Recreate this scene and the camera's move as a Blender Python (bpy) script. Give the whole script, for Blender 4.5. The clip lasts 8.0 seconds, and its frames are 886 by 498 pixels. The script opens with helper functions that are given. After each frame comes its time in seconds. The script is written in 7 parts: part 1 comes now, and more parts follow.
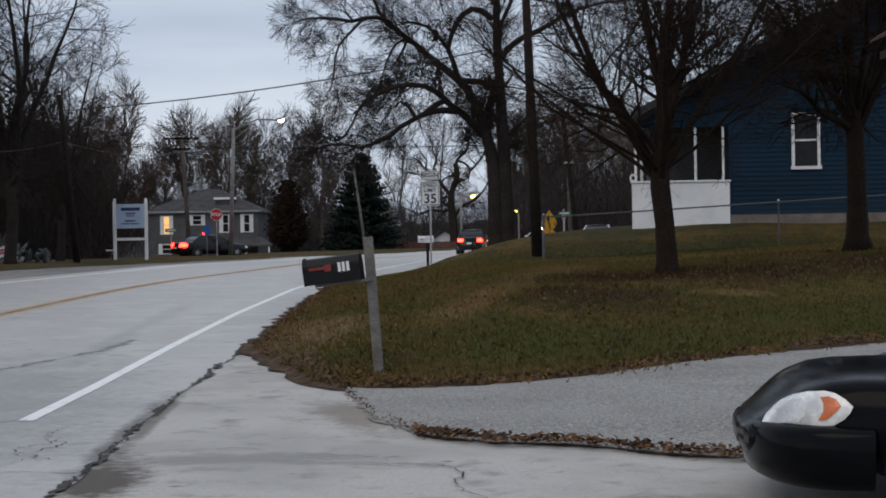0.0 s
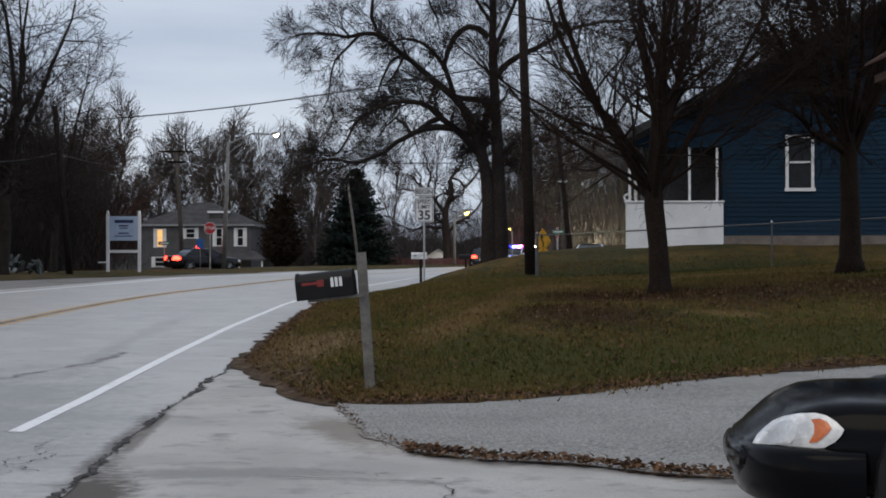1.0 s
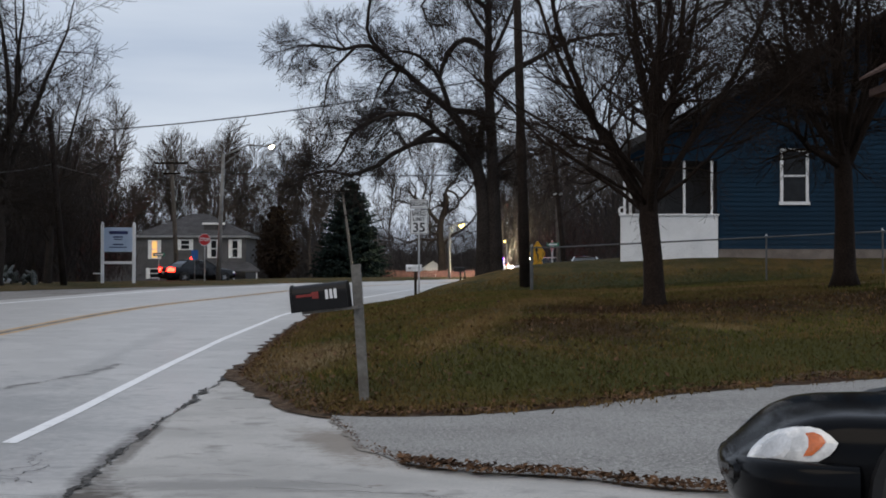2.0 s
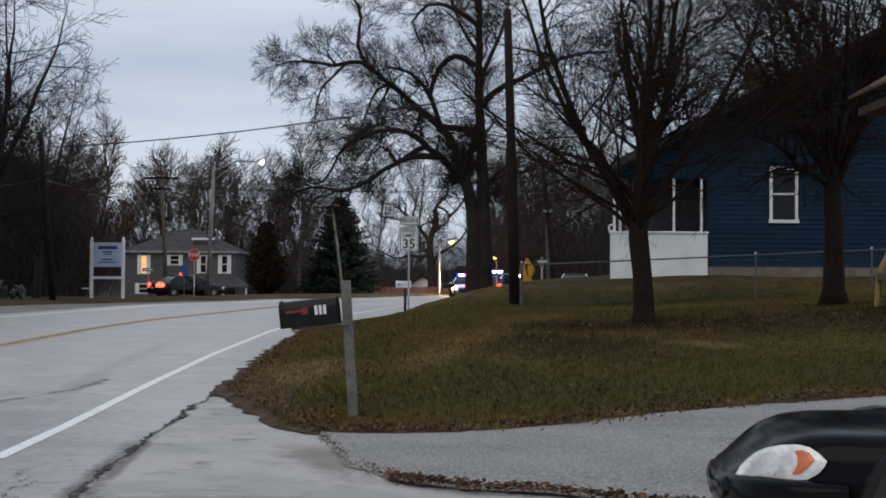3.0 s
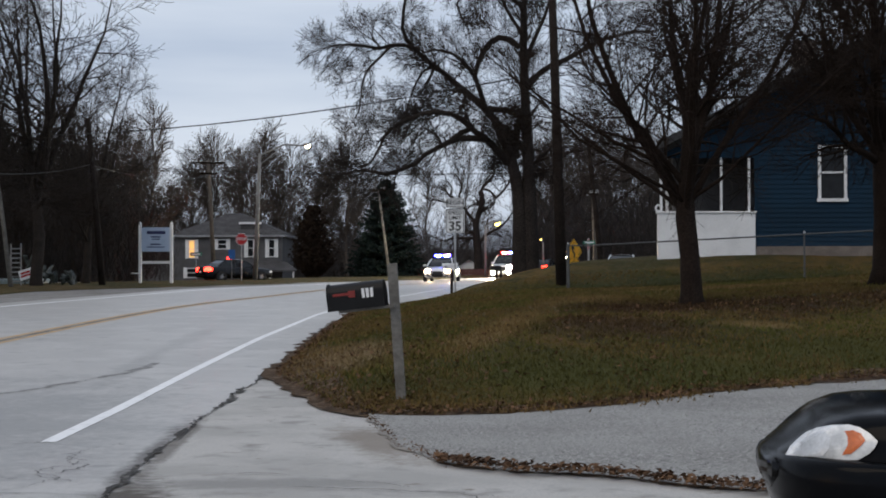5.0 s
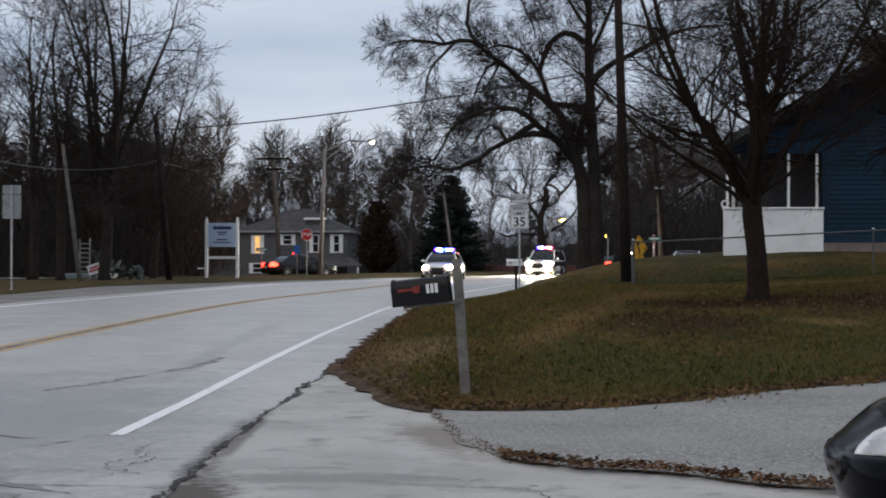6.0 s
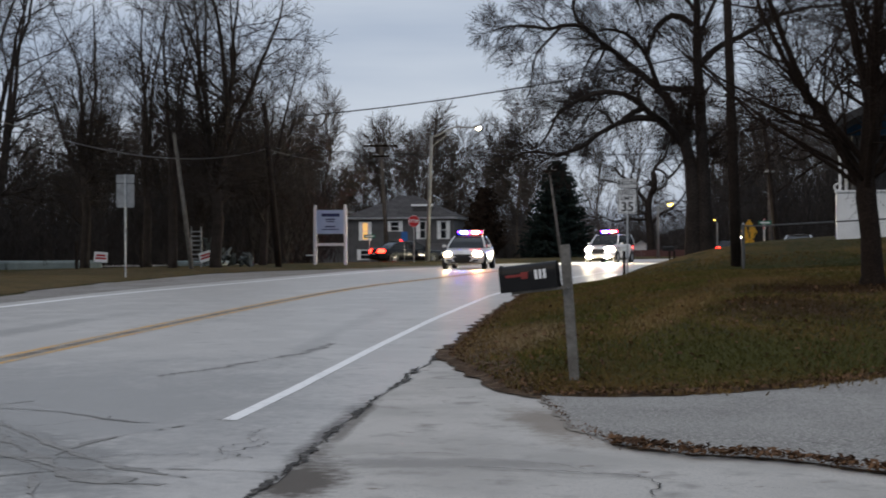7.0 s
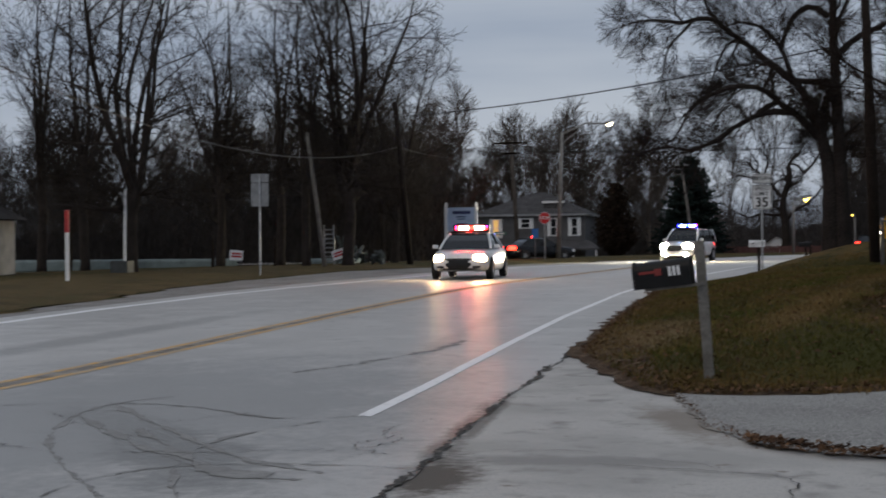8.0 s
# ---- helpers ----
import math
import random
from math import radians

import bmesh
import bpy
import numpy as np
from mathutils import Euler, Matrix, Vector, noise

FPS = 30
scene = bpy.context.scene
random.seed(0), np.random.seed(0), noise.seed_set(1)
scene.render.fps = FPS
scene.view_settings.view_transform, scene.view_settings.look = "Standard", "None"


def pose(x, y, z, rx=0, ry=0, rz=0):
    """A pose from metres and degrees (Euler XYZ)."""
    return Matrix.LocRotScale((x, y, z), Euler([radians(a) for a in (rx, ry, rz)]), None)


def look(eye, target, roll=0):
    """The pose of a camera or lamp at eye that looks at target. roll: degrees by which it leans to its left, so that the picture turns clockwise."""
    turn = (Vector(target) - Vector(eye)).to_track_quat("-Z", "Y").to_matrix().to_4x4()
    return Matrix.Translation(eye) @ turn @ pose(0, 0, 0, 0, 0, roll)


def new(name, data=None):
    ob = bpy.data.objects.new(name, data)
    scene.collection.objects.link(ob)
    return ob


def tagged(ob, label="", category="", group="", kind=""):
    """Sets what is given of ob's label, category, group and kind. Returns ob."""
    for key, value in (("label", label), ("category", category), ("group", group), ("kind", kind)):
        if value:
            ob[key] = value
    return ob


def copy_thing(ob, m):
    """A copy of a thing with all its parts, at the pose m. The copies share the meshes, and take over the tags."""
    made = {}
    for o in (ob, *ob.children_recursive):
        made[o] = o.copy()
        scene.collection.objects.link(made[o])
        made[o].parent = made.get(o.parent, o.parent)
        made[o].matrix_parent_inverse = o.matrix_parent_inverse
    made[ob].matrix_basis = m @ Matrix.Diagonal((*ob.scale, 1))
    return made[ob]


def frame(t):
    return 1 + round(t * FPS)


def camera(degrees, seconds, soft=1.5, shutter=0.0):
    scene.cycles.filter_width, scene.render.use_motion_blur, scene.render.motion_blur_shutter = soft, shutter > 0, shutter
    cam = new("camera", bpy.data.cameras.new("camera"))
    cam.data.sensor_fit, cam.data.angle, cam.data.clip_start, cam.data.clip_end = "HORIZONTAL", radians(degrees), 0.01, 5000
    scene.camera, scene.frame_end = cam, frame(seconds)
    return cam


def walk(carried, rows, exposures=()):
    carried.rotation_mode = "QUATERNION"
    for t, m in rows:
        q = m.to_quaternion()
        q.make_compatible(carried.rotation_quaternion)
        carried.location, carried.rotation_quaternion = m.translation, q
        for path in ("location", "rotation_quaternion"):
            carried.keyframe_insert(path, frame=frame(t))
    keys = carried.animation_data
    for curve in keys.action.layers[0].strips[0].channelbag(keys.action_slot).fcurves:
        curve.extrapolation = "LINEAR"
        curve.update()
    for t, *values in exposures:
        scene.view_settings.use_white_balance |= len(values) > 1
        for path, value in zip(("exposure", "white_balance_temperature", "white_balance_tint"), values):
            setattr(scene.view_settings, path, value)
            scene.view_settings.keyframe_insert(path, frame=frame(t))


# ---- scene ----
cam = camera(33.34, 8.0, soft=1.8, shutter=0.4)
EYE = 1.35
# seconds, sideways shift, yaw, pitch, lean to the right
ROWS = [
    (0.0, 0.0, 0.326, -0.271, 0.921),
    (0.5, 0.0, 0.167, -0.115, 0.108),
    (1.0, 0.0, 0.059, 0.377, 0.105),
    (1.5, 0.0, 0.0, 0.635, 0.0),
    (3.0, 0.0, -0.536, 1.494, -0.342),
    (3.5, 0.0, -0.614, 1.876, -0.542),
    (4.0, 0.0, -0.632, 2.055, -0.337),
    (4.2, 0.0, -0.175, 2.023, -0.429),
    (5.3, 0.0, 1.621, 0.560, 0.128),
    (5.5, 0.0, 1.959, 0.637, -0.086),
    (6.0, -0.004, 3.741, 0.638, -0.023),
    (6.5, -0.008, 5.464, 0.391, 0.030),
    (7.0, -0.014, 7.878, 0.102, 0.297),
    (7.5, -0.020, 10.089, 0.417, 0.704),
    (8.0, -0.028, 12.934, 0.029, 0.541),
]
walk(cam, [(t, pose(x, 0, EYE, 0, 0, yaw) @ pose(0, 0, 0, 90 + pitch, 0, 0) @ pose(0, 0, 0, 0, 0, -lean)) for t, x, yaw, pitch, lean in ROWS],
     exposures=[(0.0, 0.13), (4.2, 0.13), (5.4, 0.2), (6.5, 0.06), (7.0, -0.04), (8.0, -0.42)])

# ---- sky and light: overcast winter dusk ----
world = bpy.data.worlds.new("sky")
scene.world = world
world.use_nodes = True
wn, wl = world.node_tree.nodes, world.node_tree.links
wn.clear()
w_out = wn.new("ShaderNodeOutputWorld")
w_bg = wn.new("ShaderNodeBackground")
w_sky = wn.new("ShaderNodeTexSky")
w_sky.sky_type = "NISHITA"
w_sky.sun_disc = False
w_sky.sun_elevation = radians(6)
w_sky.sun_rotation = radians(250)
w_co = wn.new("ShaderNodeTexCoord")
w_map = wn.new("ShaderNodeMapping")
w_map.inputs["Scale"].default_value = (1.2, 1.2, 9.0)
w_noise = wn.new("ShaderNodeTexNoise")
w_noise.inputs["Scale"].default_value = 1.6
w_noise.inputs["Detail"].default_value = 5.0
w_noise.inputs["Roughness"].default_value = 0.5
w_ramp = wn.new("ShaderNodeValToRGB")
w_ramp.color_ramp.elements[0].position = 0.32
w_ramp.color_ramp.elements[0].color = (4.2, 5.0, 6.5, 1)
w_ramp.color_ramp.elements[1].position = 0.68
w_ramp.color_ramp.elements[1].color = (6.8, 7.45, 8.5, 1)
w_mix = wn.new("ShaderNodeMix")
w_mix.data_type = "RGBA"
w_mix.inputs[0].default_value = 0.88
wl.new(w_co.outputs["Generated"], w_map.inputs["Vector"])
wl.new(w_map.outputs["Vector"], w_noise.inputs["Vector"])
wl.new(w_noise.outputs["Fac"], w_ramp.inputs["Fac"])
wl.new(w_sky.outputs["Color"], w_mix.inputs[6])
wl.new(w_ramp.outputs["Color"], w_mix.inputs[7])
wl.new(w_mix.outputs[2], w_bg.inputs["Color"])
w_bg.inputs["Strength"].default_value = 0.1
wl.new(w_bg.outputs["Background"], w_out.inputs["Surface"])

sun_data = bpy.data.lights.new("sun", "SUN")
sun_data.energy, sun_data.angle, sun_data.color = 0.66, radians(40), (1.0, 0.82, 0.6)
sun = new("sun", sun_data)
sun.matrix_basis = look((-30, -40, 60), (0, 0, 0))


# ---- materials ----
def material(name, colour, rough=0.7, metal=0.0, vary=0.25, scale=6.0, fine=60.0, bump=0.15, second=None, amount=0.5, coat=0.0, glow=0.0, glow_colour=None, each=0.0, gloss=0.5):
    """A surface with variation at two scales, in metres; second: a colour that shows in patches; each: how far pieces differ."""
    m = bpy.data.materials.new(name)
    m.use_nodes = True
    n, l = m.node_tree.nodes, m.node_tree.links
    b = n["Principled BSDF"]
    b.inputs["Roughness"].default_value = rough
    b.inputs["Metallic"].default_value = metal
    b.inputs["Coat Weight"].default_value = coat
    b.inputs["Specular IOR Level"].default_value = min(gloss, 0.1) if rough >= 0.88 else gloss
    b.inputs["Coat Roughness"].default_value = 0.08
    co = n.new("ShaderNodeTexCoord")
    big = n.new("ShaderNodeTexNoise")
    big.inputs["Scale"].default_value = scale
    big.inputs["Detail"].default_value = 4.0
    small = n.new("ShaderNodeTexNoise")
    small.inputs["Scale"].default_value = fine
    small.inputs["Detail"].default_value = 3.0
    for t in (big, small):
        l.new(co.outputs["Object"], t.inputs["Vector"])
    ramp = n.new("ShaderNodeValToRGB")
    other = second or tuple(c * 0.7 for c in colour)
    ramp.color_ramp.elements[0].position = 0.5 - 0.3 * amount
    ramp.color_ramp.elements[0].color = (*other, 1)
    ramp.color_ramp.elements[1].position = 0.5 + 0.25 * amount
    ramp.color_ramp.elements[1].color = (*colour, 1)
    l.new(big.outputs["Fac"], ramp.inputs["Fac"])
    hsv = n.new("ShaderNodeHueSaturation")
    l.new(ramp.outputs["Color"], hsv.inputs["Color"])
    rng = n.new("ShaderNodeMapRange")
    rng.inputs["From Min"].default_value, rng.inputs["From Max"].default_value = 0.3, 0.7
    rng.inputs["To Min"].default_value, rng.inputs["To Max"].default_value = 1 - vary, 1 + vary
    l.new(small.outputs["Fac"], rng.inputs["Value"])
    if each:
        info = n.new("ShaderNodeObjectInfo")
        r2 = n.new("ShaderNodeMapRange")
        r2.inputs["To Min"].default_value, r2.inputs["To Max"].default_value = 1 - each, 1 + each
        l.new(info.outputs["Random"], r2.inputs["Value"])
        mul = n.new("ShaderNodeMath")
        mul.operation = "MULTIPLY"
        l.new(rng.outputs["Result"], mul.inputs[0])
        l.new(r2.outputs["Result"], mul.inputs[1])
        l.new(mul.outputs["Value"], hsv.inputs["Value"])
    else:
        l.new(rng.outputs["Result"], hsv.inputs["Value"])
    l.new(hsv.outputs["Color"], b.inputs["Base Color"])
    if bump:
        bp = n.new("ShaderNodeBump")
        bp.inputs["Strength"].default_value = bump
        bp.inputs["Distance"].default_value = 0.02
        l.new(small.outputs["Fac"], bp.inputs["Height"])
        l.new(bp.outputs["Normal"], b.inputs["Normal"])
    if glow:
        b.inputs["Emission Color"].default_value = (*(glow_colour or colour), 1)
        b.inputs["Emission Strength"].default_value = glow
    return m


def lamp_material(name, colour, strength):
    return material(name, colour, 0.3, vary=0.0, bump=0.0, second=colour, glow=strength, glow_colour=colour)


M_BARK = material("bark", (0.04, 0.033, 0.029), 0.9, vary=0.4, scale=3, fine=30, bump=0.5)
M_BARK_OAK = material("bark_oak", (0.034, 0.028, 0.025), 0.9, vary=0.4, scale=2, fine=20, bump=0.6)
M_BARK_MAPLE = material("bark_maple", (0.026, 0.018, 0.014), 0.9, vary=0.4, scale=3, fine=30, bump=0.5)
# paler than the near bark, with the haze of distance in its colour
M_HAZEBARK = material("bark_hazed", (0.085, 0.07, 0.06), 0.95, vary=0.3, scale=0.3, fine=4, bump=0.0, each=0.35)
M_NEEDLE = material("needles", (0.02, 0.031, 0.027), 0.95, vary=0.4, scale=1.5, fine=15, bump=0.0, second=(0.013, 0.021, 0.019))
M_CEDAR = material("cedar", (0.036, 0.025, 0.018), 0.95, vary=0.5, scale=1.5, fine=15, bump=0.0)
M_POLE = material("weathered_pole", (0.026, 0.02, 0.017), 0.9, vary=0.35, scale=2, fine=25, bump=0.4)
M_GREYWOOD = material("grey_wood", (0.16, 0.152, 0.14), 0.85, vary=0.18, scale=7, fine=30, bump=0.4, second=(0.11, 0.102, 0.09))
M_WHITE = material("white_paint", (0.78, 0.79, 0.8), 0.5, vary=0.05, scale=1.5, fine=20, bump=0.05, second=(0.68, 0.69, 0.7))
M_STEEL = material("galvanised_steel", (0.45, 0.46, 0.47), 0.45, 0.7, vary=0.12, scale=4, fine=40, bump=0.05)
M_BLACKPAINT = material("black_car_paint", (0.004, 0.0045, 0.006), 0.16, vary=0.1, scale=2, fine=40, bump=0.0, gloss=0.08)
M_DARKPAINT = material("dark_car_paint", (0.008, 0.009, 0.012), 0.22, vary=0.1, scale=2, fine=40, bump=0.0, gloss=0.3)
M_WHITEPAINT = material("white_car_paint", (0.75, 0.76, 0.78), 0.3, vary=0.04, scale=2, fine=30, bump=0.0, coat=0.6)
M_SILVERPAINT = material("silver_car_paint", (0.5, 0.52, 0.55), 0.3, 0.3, vary=0.04, scale=2, fine=30, bump=0.0, coat=0.6)
M_GLASSDARK = material("tinted_glass", (0.014, 0.016, 0.018), 0.08, vary=0.05, bump=0.0, gloss=0.35)
M_TYRE = material("tyre_rubber", (0.02, 0.02, 0.02), 0.85, vary=0.2, fine=80, bump=0.2)
M_RIM = material("alloy_rim", (0.45, 0.46, 0.47), 0.3, 0.9, vary=0.1, bump=0.0)
M_BLACKPLASTIC = material("black_plastic", (0.015, 0.015, 0.016), 0.5, vary=0.15, bump=0.05, gloss=0.25)
M_RED = material("red_lens_off", (0.25, 0.01, 0.01), 0.2, vary=0.05, bump=0.0)
M_HEADLAMP = lamp_material("headlamp_lit", (1.0, 0.62, 0.3), 320.0)
M_HEADWHITE = lamp_material("headlamp_bright", (1.0, 0.9, 0.62), 4000.0)
M_TAIL = lamp_material("tail_lamp_lit", (1.0, 0.006, 0.003), 70.0)
M_BARRED = lamp_material("red_beacon", (1.0, 0.0014, 0.0009), 300.0)
M_BARBLUE = lamp_material("blue_beacon", (0.0008, 0.002, 1.0), 240.0)
M_REDGLARE = lamp_material("red_beacon_glare", (1.0, 0.16, 0.11), 260.0)
M_BLUEGLARE = lamp_material("blue_beacon_glare", (0.14, 0.3, 1.0), 200.0)
M_STREETLAMP = lamp_material("street_lamp_lit", (1.0, 0.82, 0.5), 60.0)
M_YELLOWLAMP = lamp_material("sodium_lamp_lit", (1.0, 0.6, 0.07), 22.0)
M_WINDOWLIT = lamp_material("window_lit", (1.0, 0.55, 0.18), 0.7)


def ground_material(name, parts, rough, fine_bump, streaks=0.0):
    """Ground in patches: parts are (colour, noise scale, threshold, softness), laid one over another."""
    m = bpy.data.materials.new(name)
    m.use_nodes = True
    n, l = m.node_tree.nodes, m.node_tree.links
    b = n["Principled BSDF"]
    b.inputs["Roughness"].default_value = rough
    b.inputs["Specular IOR Level"].default_value = 0.12 if rough > 0.9 else 0.5
    co = n.new("ShaderNodeTexCoord")
    last = None
    for i, (colour, scale, threshold, soft) in enumerate(parts):
        if last is None:
            rgb = n.new("ShaderNodeRGB")
            rgb.outputs[0].default_value = (*colour, 1)
            last = rgb.outputs[0]
            continue
        t = n.new("ShaderNodeTexNoise")
        t.inputs["Scale"].default_value = scale
        t.inputs["Detail"].default_value = 5
        t.inputs["Roughness"].default_value = 0.6
        mp = n.new("ShaderNodeMapping")
        mp.inputs["Location"].default_value = (7.3 * i, 3.1 * i, 0)
        if streaks and i == 1:
            mp.inputs["Scale"].default_value = (1, streaks, 1)
        l.new(co.outputs["Object"], mp.inputs["Vector"])
        l.new(mp.outputs["Vector"], t.inputs["Vector"])
        r = n.new("ShaderNodeMapRange")
        r.inputs["From Min"].default_value, r.inputs["From Max"].default_value = threshold - soft, threshold + soft
        l.new(t.outputs["Fac"], r.inputs["Value"])
        mix = n.new("ShaderNodeMix")
        mix.data_type = "RGBA"
        l.new(r.outputs["Result"], mix.inputs[0])
        l.new(last, mix.inputs[6])
        mix.inputs[7].default_value = (*colour, 1)
        last = mix.outputs[2]
    l.new(last, b.inputs["Base Color"])
    f = n.new("ShaderNodeTexNoise")
    f.inputs["Scale"].default_value = 70
    f.inputs["Detail"].default_value = 4
    l.new(co.outputs["Object"], f.inputs["Vector"])
    bp = n.new("ShaderNodeBump")
    bp.inputs["Strength"].default_value = fine_bump
    bp.inputs["Distance"].default_value = 0.03
    l.new(f.outputs["Fac"], bp.inputs["Height"])
    l.new(bp.outputs["Normal"], b.inputs["Normal"])
    return m


def patches(m, spots):
    """Worn, bare or soiled patches, or painted slope light: colour, middle x and y, half width, half length, turn in
    degrees, strength.
    """
    n, l = m.node_tree.nodes, m.node_tree.links
    b = n["Principled BSDF"]
    last = b.inputs["Base Color"].links[0].from_socket
    co = n.new("ShaderNodeTexCoord")
    big, fine = n.new("ShaderNodeTexNoise"), n.new("ShaderNodeTexNoise")
    for t, s in ((big, 0.9), (fine, 9.0)):
        t.inputs["Scale"].default_value = s
        t.inputs["Detail"].default_value = 5
        t.inputs["Roughness"].default_value = 0.65
        l.new(co.outputs["Object"], t.inputs["Vector"])
    both = n.new("ShaderNodeMath")
    both.operation = "ADD"
    l.new(big.outputs["Fac"], both.inputs[0])
    l.new(fine.outputs["Fac"], both.inputs[1])
    for colour, x, y, wide, long, turn, strength in spots:
        mp = n.new("ShaderNodeMapping")
        mp.vector_type = "TEXTURE"
        mp.inputs["Location"].default_value = (x, y, 0)
        mp.inputs["Rotation"].default_value = (0, 0, math.radians(turn))
        mp.inputs["Scale"].default_value = (wide, long, 1000)
        l.new(co.outputs["Object"], mp.inputs["Vector"])
        g = n.new("ShaderNodeTexGradient")
        g.gradient_type = "SPHERICAL"
        l.new(mp.outputs["Vector"], g.inputs["Vector"])
        add = n.new("ShaderNodeMath")
        add.operation = "MULTIPLY_ADD"
        add.inputs[1].default_value = 1.1
        l.new(both.outputs["Value"], add.inputs[0])
        l.new(g.outputs["Fac"], add.inputs[2])
        r = n.new("ShaderNodeMapRange")
        r.inputs["From Min"].default_value, r.inputs["From Max"].default_value = 1.3, 1.75
        r.inputs["To Max"].default_value = strength
        l.new(add.outputs["Value"], r.inputs["Value"])
        inside = n.new("ShaderNodeMath")
        inside.operation = "MULTIPLY"
        edge = n.new("ShaderNodeMapRange")
        edge.inputs["From Max"].default_value = 0.25
        l.new(g.outputs["Fac"], edge.inputs["Value"])
        l.new(r.outputs["Result"], inside.inputs[0])
        l.new(edge.outputs["Result"], inside.inputs[1])
        mix = n.new("ShaderNodeMix")
        mix.data_type = "RGBA"
        l.new(inside.outputs["Value"], mix.inputs[0])
        l.new(last, mix.inputs[6])
        mix.inputs[7].default_value = (*colour, 1)
        last = mix.outputs[2]
    l.new(last, b.inputs["Base Color"])


M_TURF = ground_material("winter_turf", [((0.05, 0.047, 0.013), 1, 0, 0), ((0.125, 0.08, 0.024), 0.3, 0.52, 0.06), ((0.035, 0.038, 0.011), 1.3, 0.55, 0.1), ((0.085, 0.06, 0.024), 5, 0.57, 0.08), ((0.02, 0.018, 0.008), 22, 0.57, 0.1)], 0.95, 0.8)
M_ROAD = ground_material("worn_concrete_road", [((0.46, 0.44, 0.415), 1, 0, 0), ((0.37, 0.355, 0.335), 0.25, 0.5, 0.1), ((0.5, 0.48, 0.455), 1.1, 0.56, 0.08), ((0.27, 0.26, 0.245), 2.6, 0.64, 0.05), ((0.36, 0.355, 0.35), 60, 0.58, 0.1)], 0.42, 0.2, streaks=0.25)
M_APRON = ground_material("worn_concrete_apron", [((0.48, 0.46, 0.43), 1, 0, 0), ((0.36, 0.345, 0.32), 0.6, 0.52, 0.08), ((0.27, 0.255, 0.235), 2.2, 0.6, 0.06), ((0.2, 0.17, 0.14), 5, 0.68, 0.04), ((0.34, 0.335, 0.33), 60, 0.58, 0.1)], 0.75, 0.3)
M_DRIVE = ground_material("coarse_grey_asphalt", [((0.33, 0.323, 0.308), 1, 0, 0), ((0.25, 0.243, 0.23), 0.7, 0.53, 0.08), ((0.47, 0.455, 0.43), 38, 0.56, 0.05), ((0.13, 0.126, 0.12), 42, 0.57, 0.05)], 0.9, 0.8)
M_SHOULDER = ground_material("gravel_shoulder", [((0.26, 0.25, 0.24), 1, 0, 0), ((0.18, 0.165, 0.15), 0.8, 0.52, 0.12), ((0.36, 0.35, 0.34), 30, 0.58, 0.08)], 0.95, 0.8)
M_DIRT = ground_material("dark_damp_leaf_litter", [((0.08, 0.05, 0.033), 1, 0, 0), ((0.03, 0.02, 0.014), 2.2, 0.5, 0.1), ((0.17, 0.125, 0.085), 7, 0.57, 0.06), ((0.12, 0.08, 0.05), 25, 0.56, 0.05)], 0.95, 0.9)
M_LINEWHITE = ground_material("worn_white_line", [((0.85, 0.85, 0.85), 1, 0, 0), ((0.6, 0.6, 0.6), 9, 0.62, 0.05)], 0.6, 0.2)
M_LINEYELLOW = ground_material("worn_yellow_line", [((0.62, 0.36, 0.11), 1, 0, 0), ((0.4, 0.33, 0.24), 4, 0.52, 0.1)], 0.6, 0.2)
M_TAR = ground_material("tar_crack", [((0.035, 0.032, 0.029), 1, 0, 0), ((0.13, 0.122, 0.11), 9, 0.57, 0.06)], 0.9, 0.5)
M_JOINT = ground_material("worn_joint", [((0.27, 0.25, 0.225), 1, 0, 0), ((0.15, 0.13, 0.11), 1.5, 0.5, 0.1), ((0.34, 0.31, 0.26), 5, 0.6, 0.08)], 0.8, 0.3)
M_LEAF = material("dead_leaf", (0.16, 0.09, 0.05), 0.9, vary=0.4, scale=5, fine=40, bump=0.0, second=(0.06, 0.035, 0.022))
M_BLADE = material("grass_blade", (0.078, 0.08, 0.02), 0.9, vary=0.4, scale=0.6, fine=8, bump=0.0, second=(0.13, 0.085, 0.03))
M_DRYBLADE = material("dry_blade", (0.16, 0.1, 0.035), 0.9, vary=0.4, scale=0.6, fine=8, bump=0.0, second=(0.1, 0.07, 0.035))

STRAW_AND_LIGHT, LITTER, GREEN = (0.17, 0.115, 0.05), (0.042, 0.022, 0.013), (0.056, 0.056, 0.015)
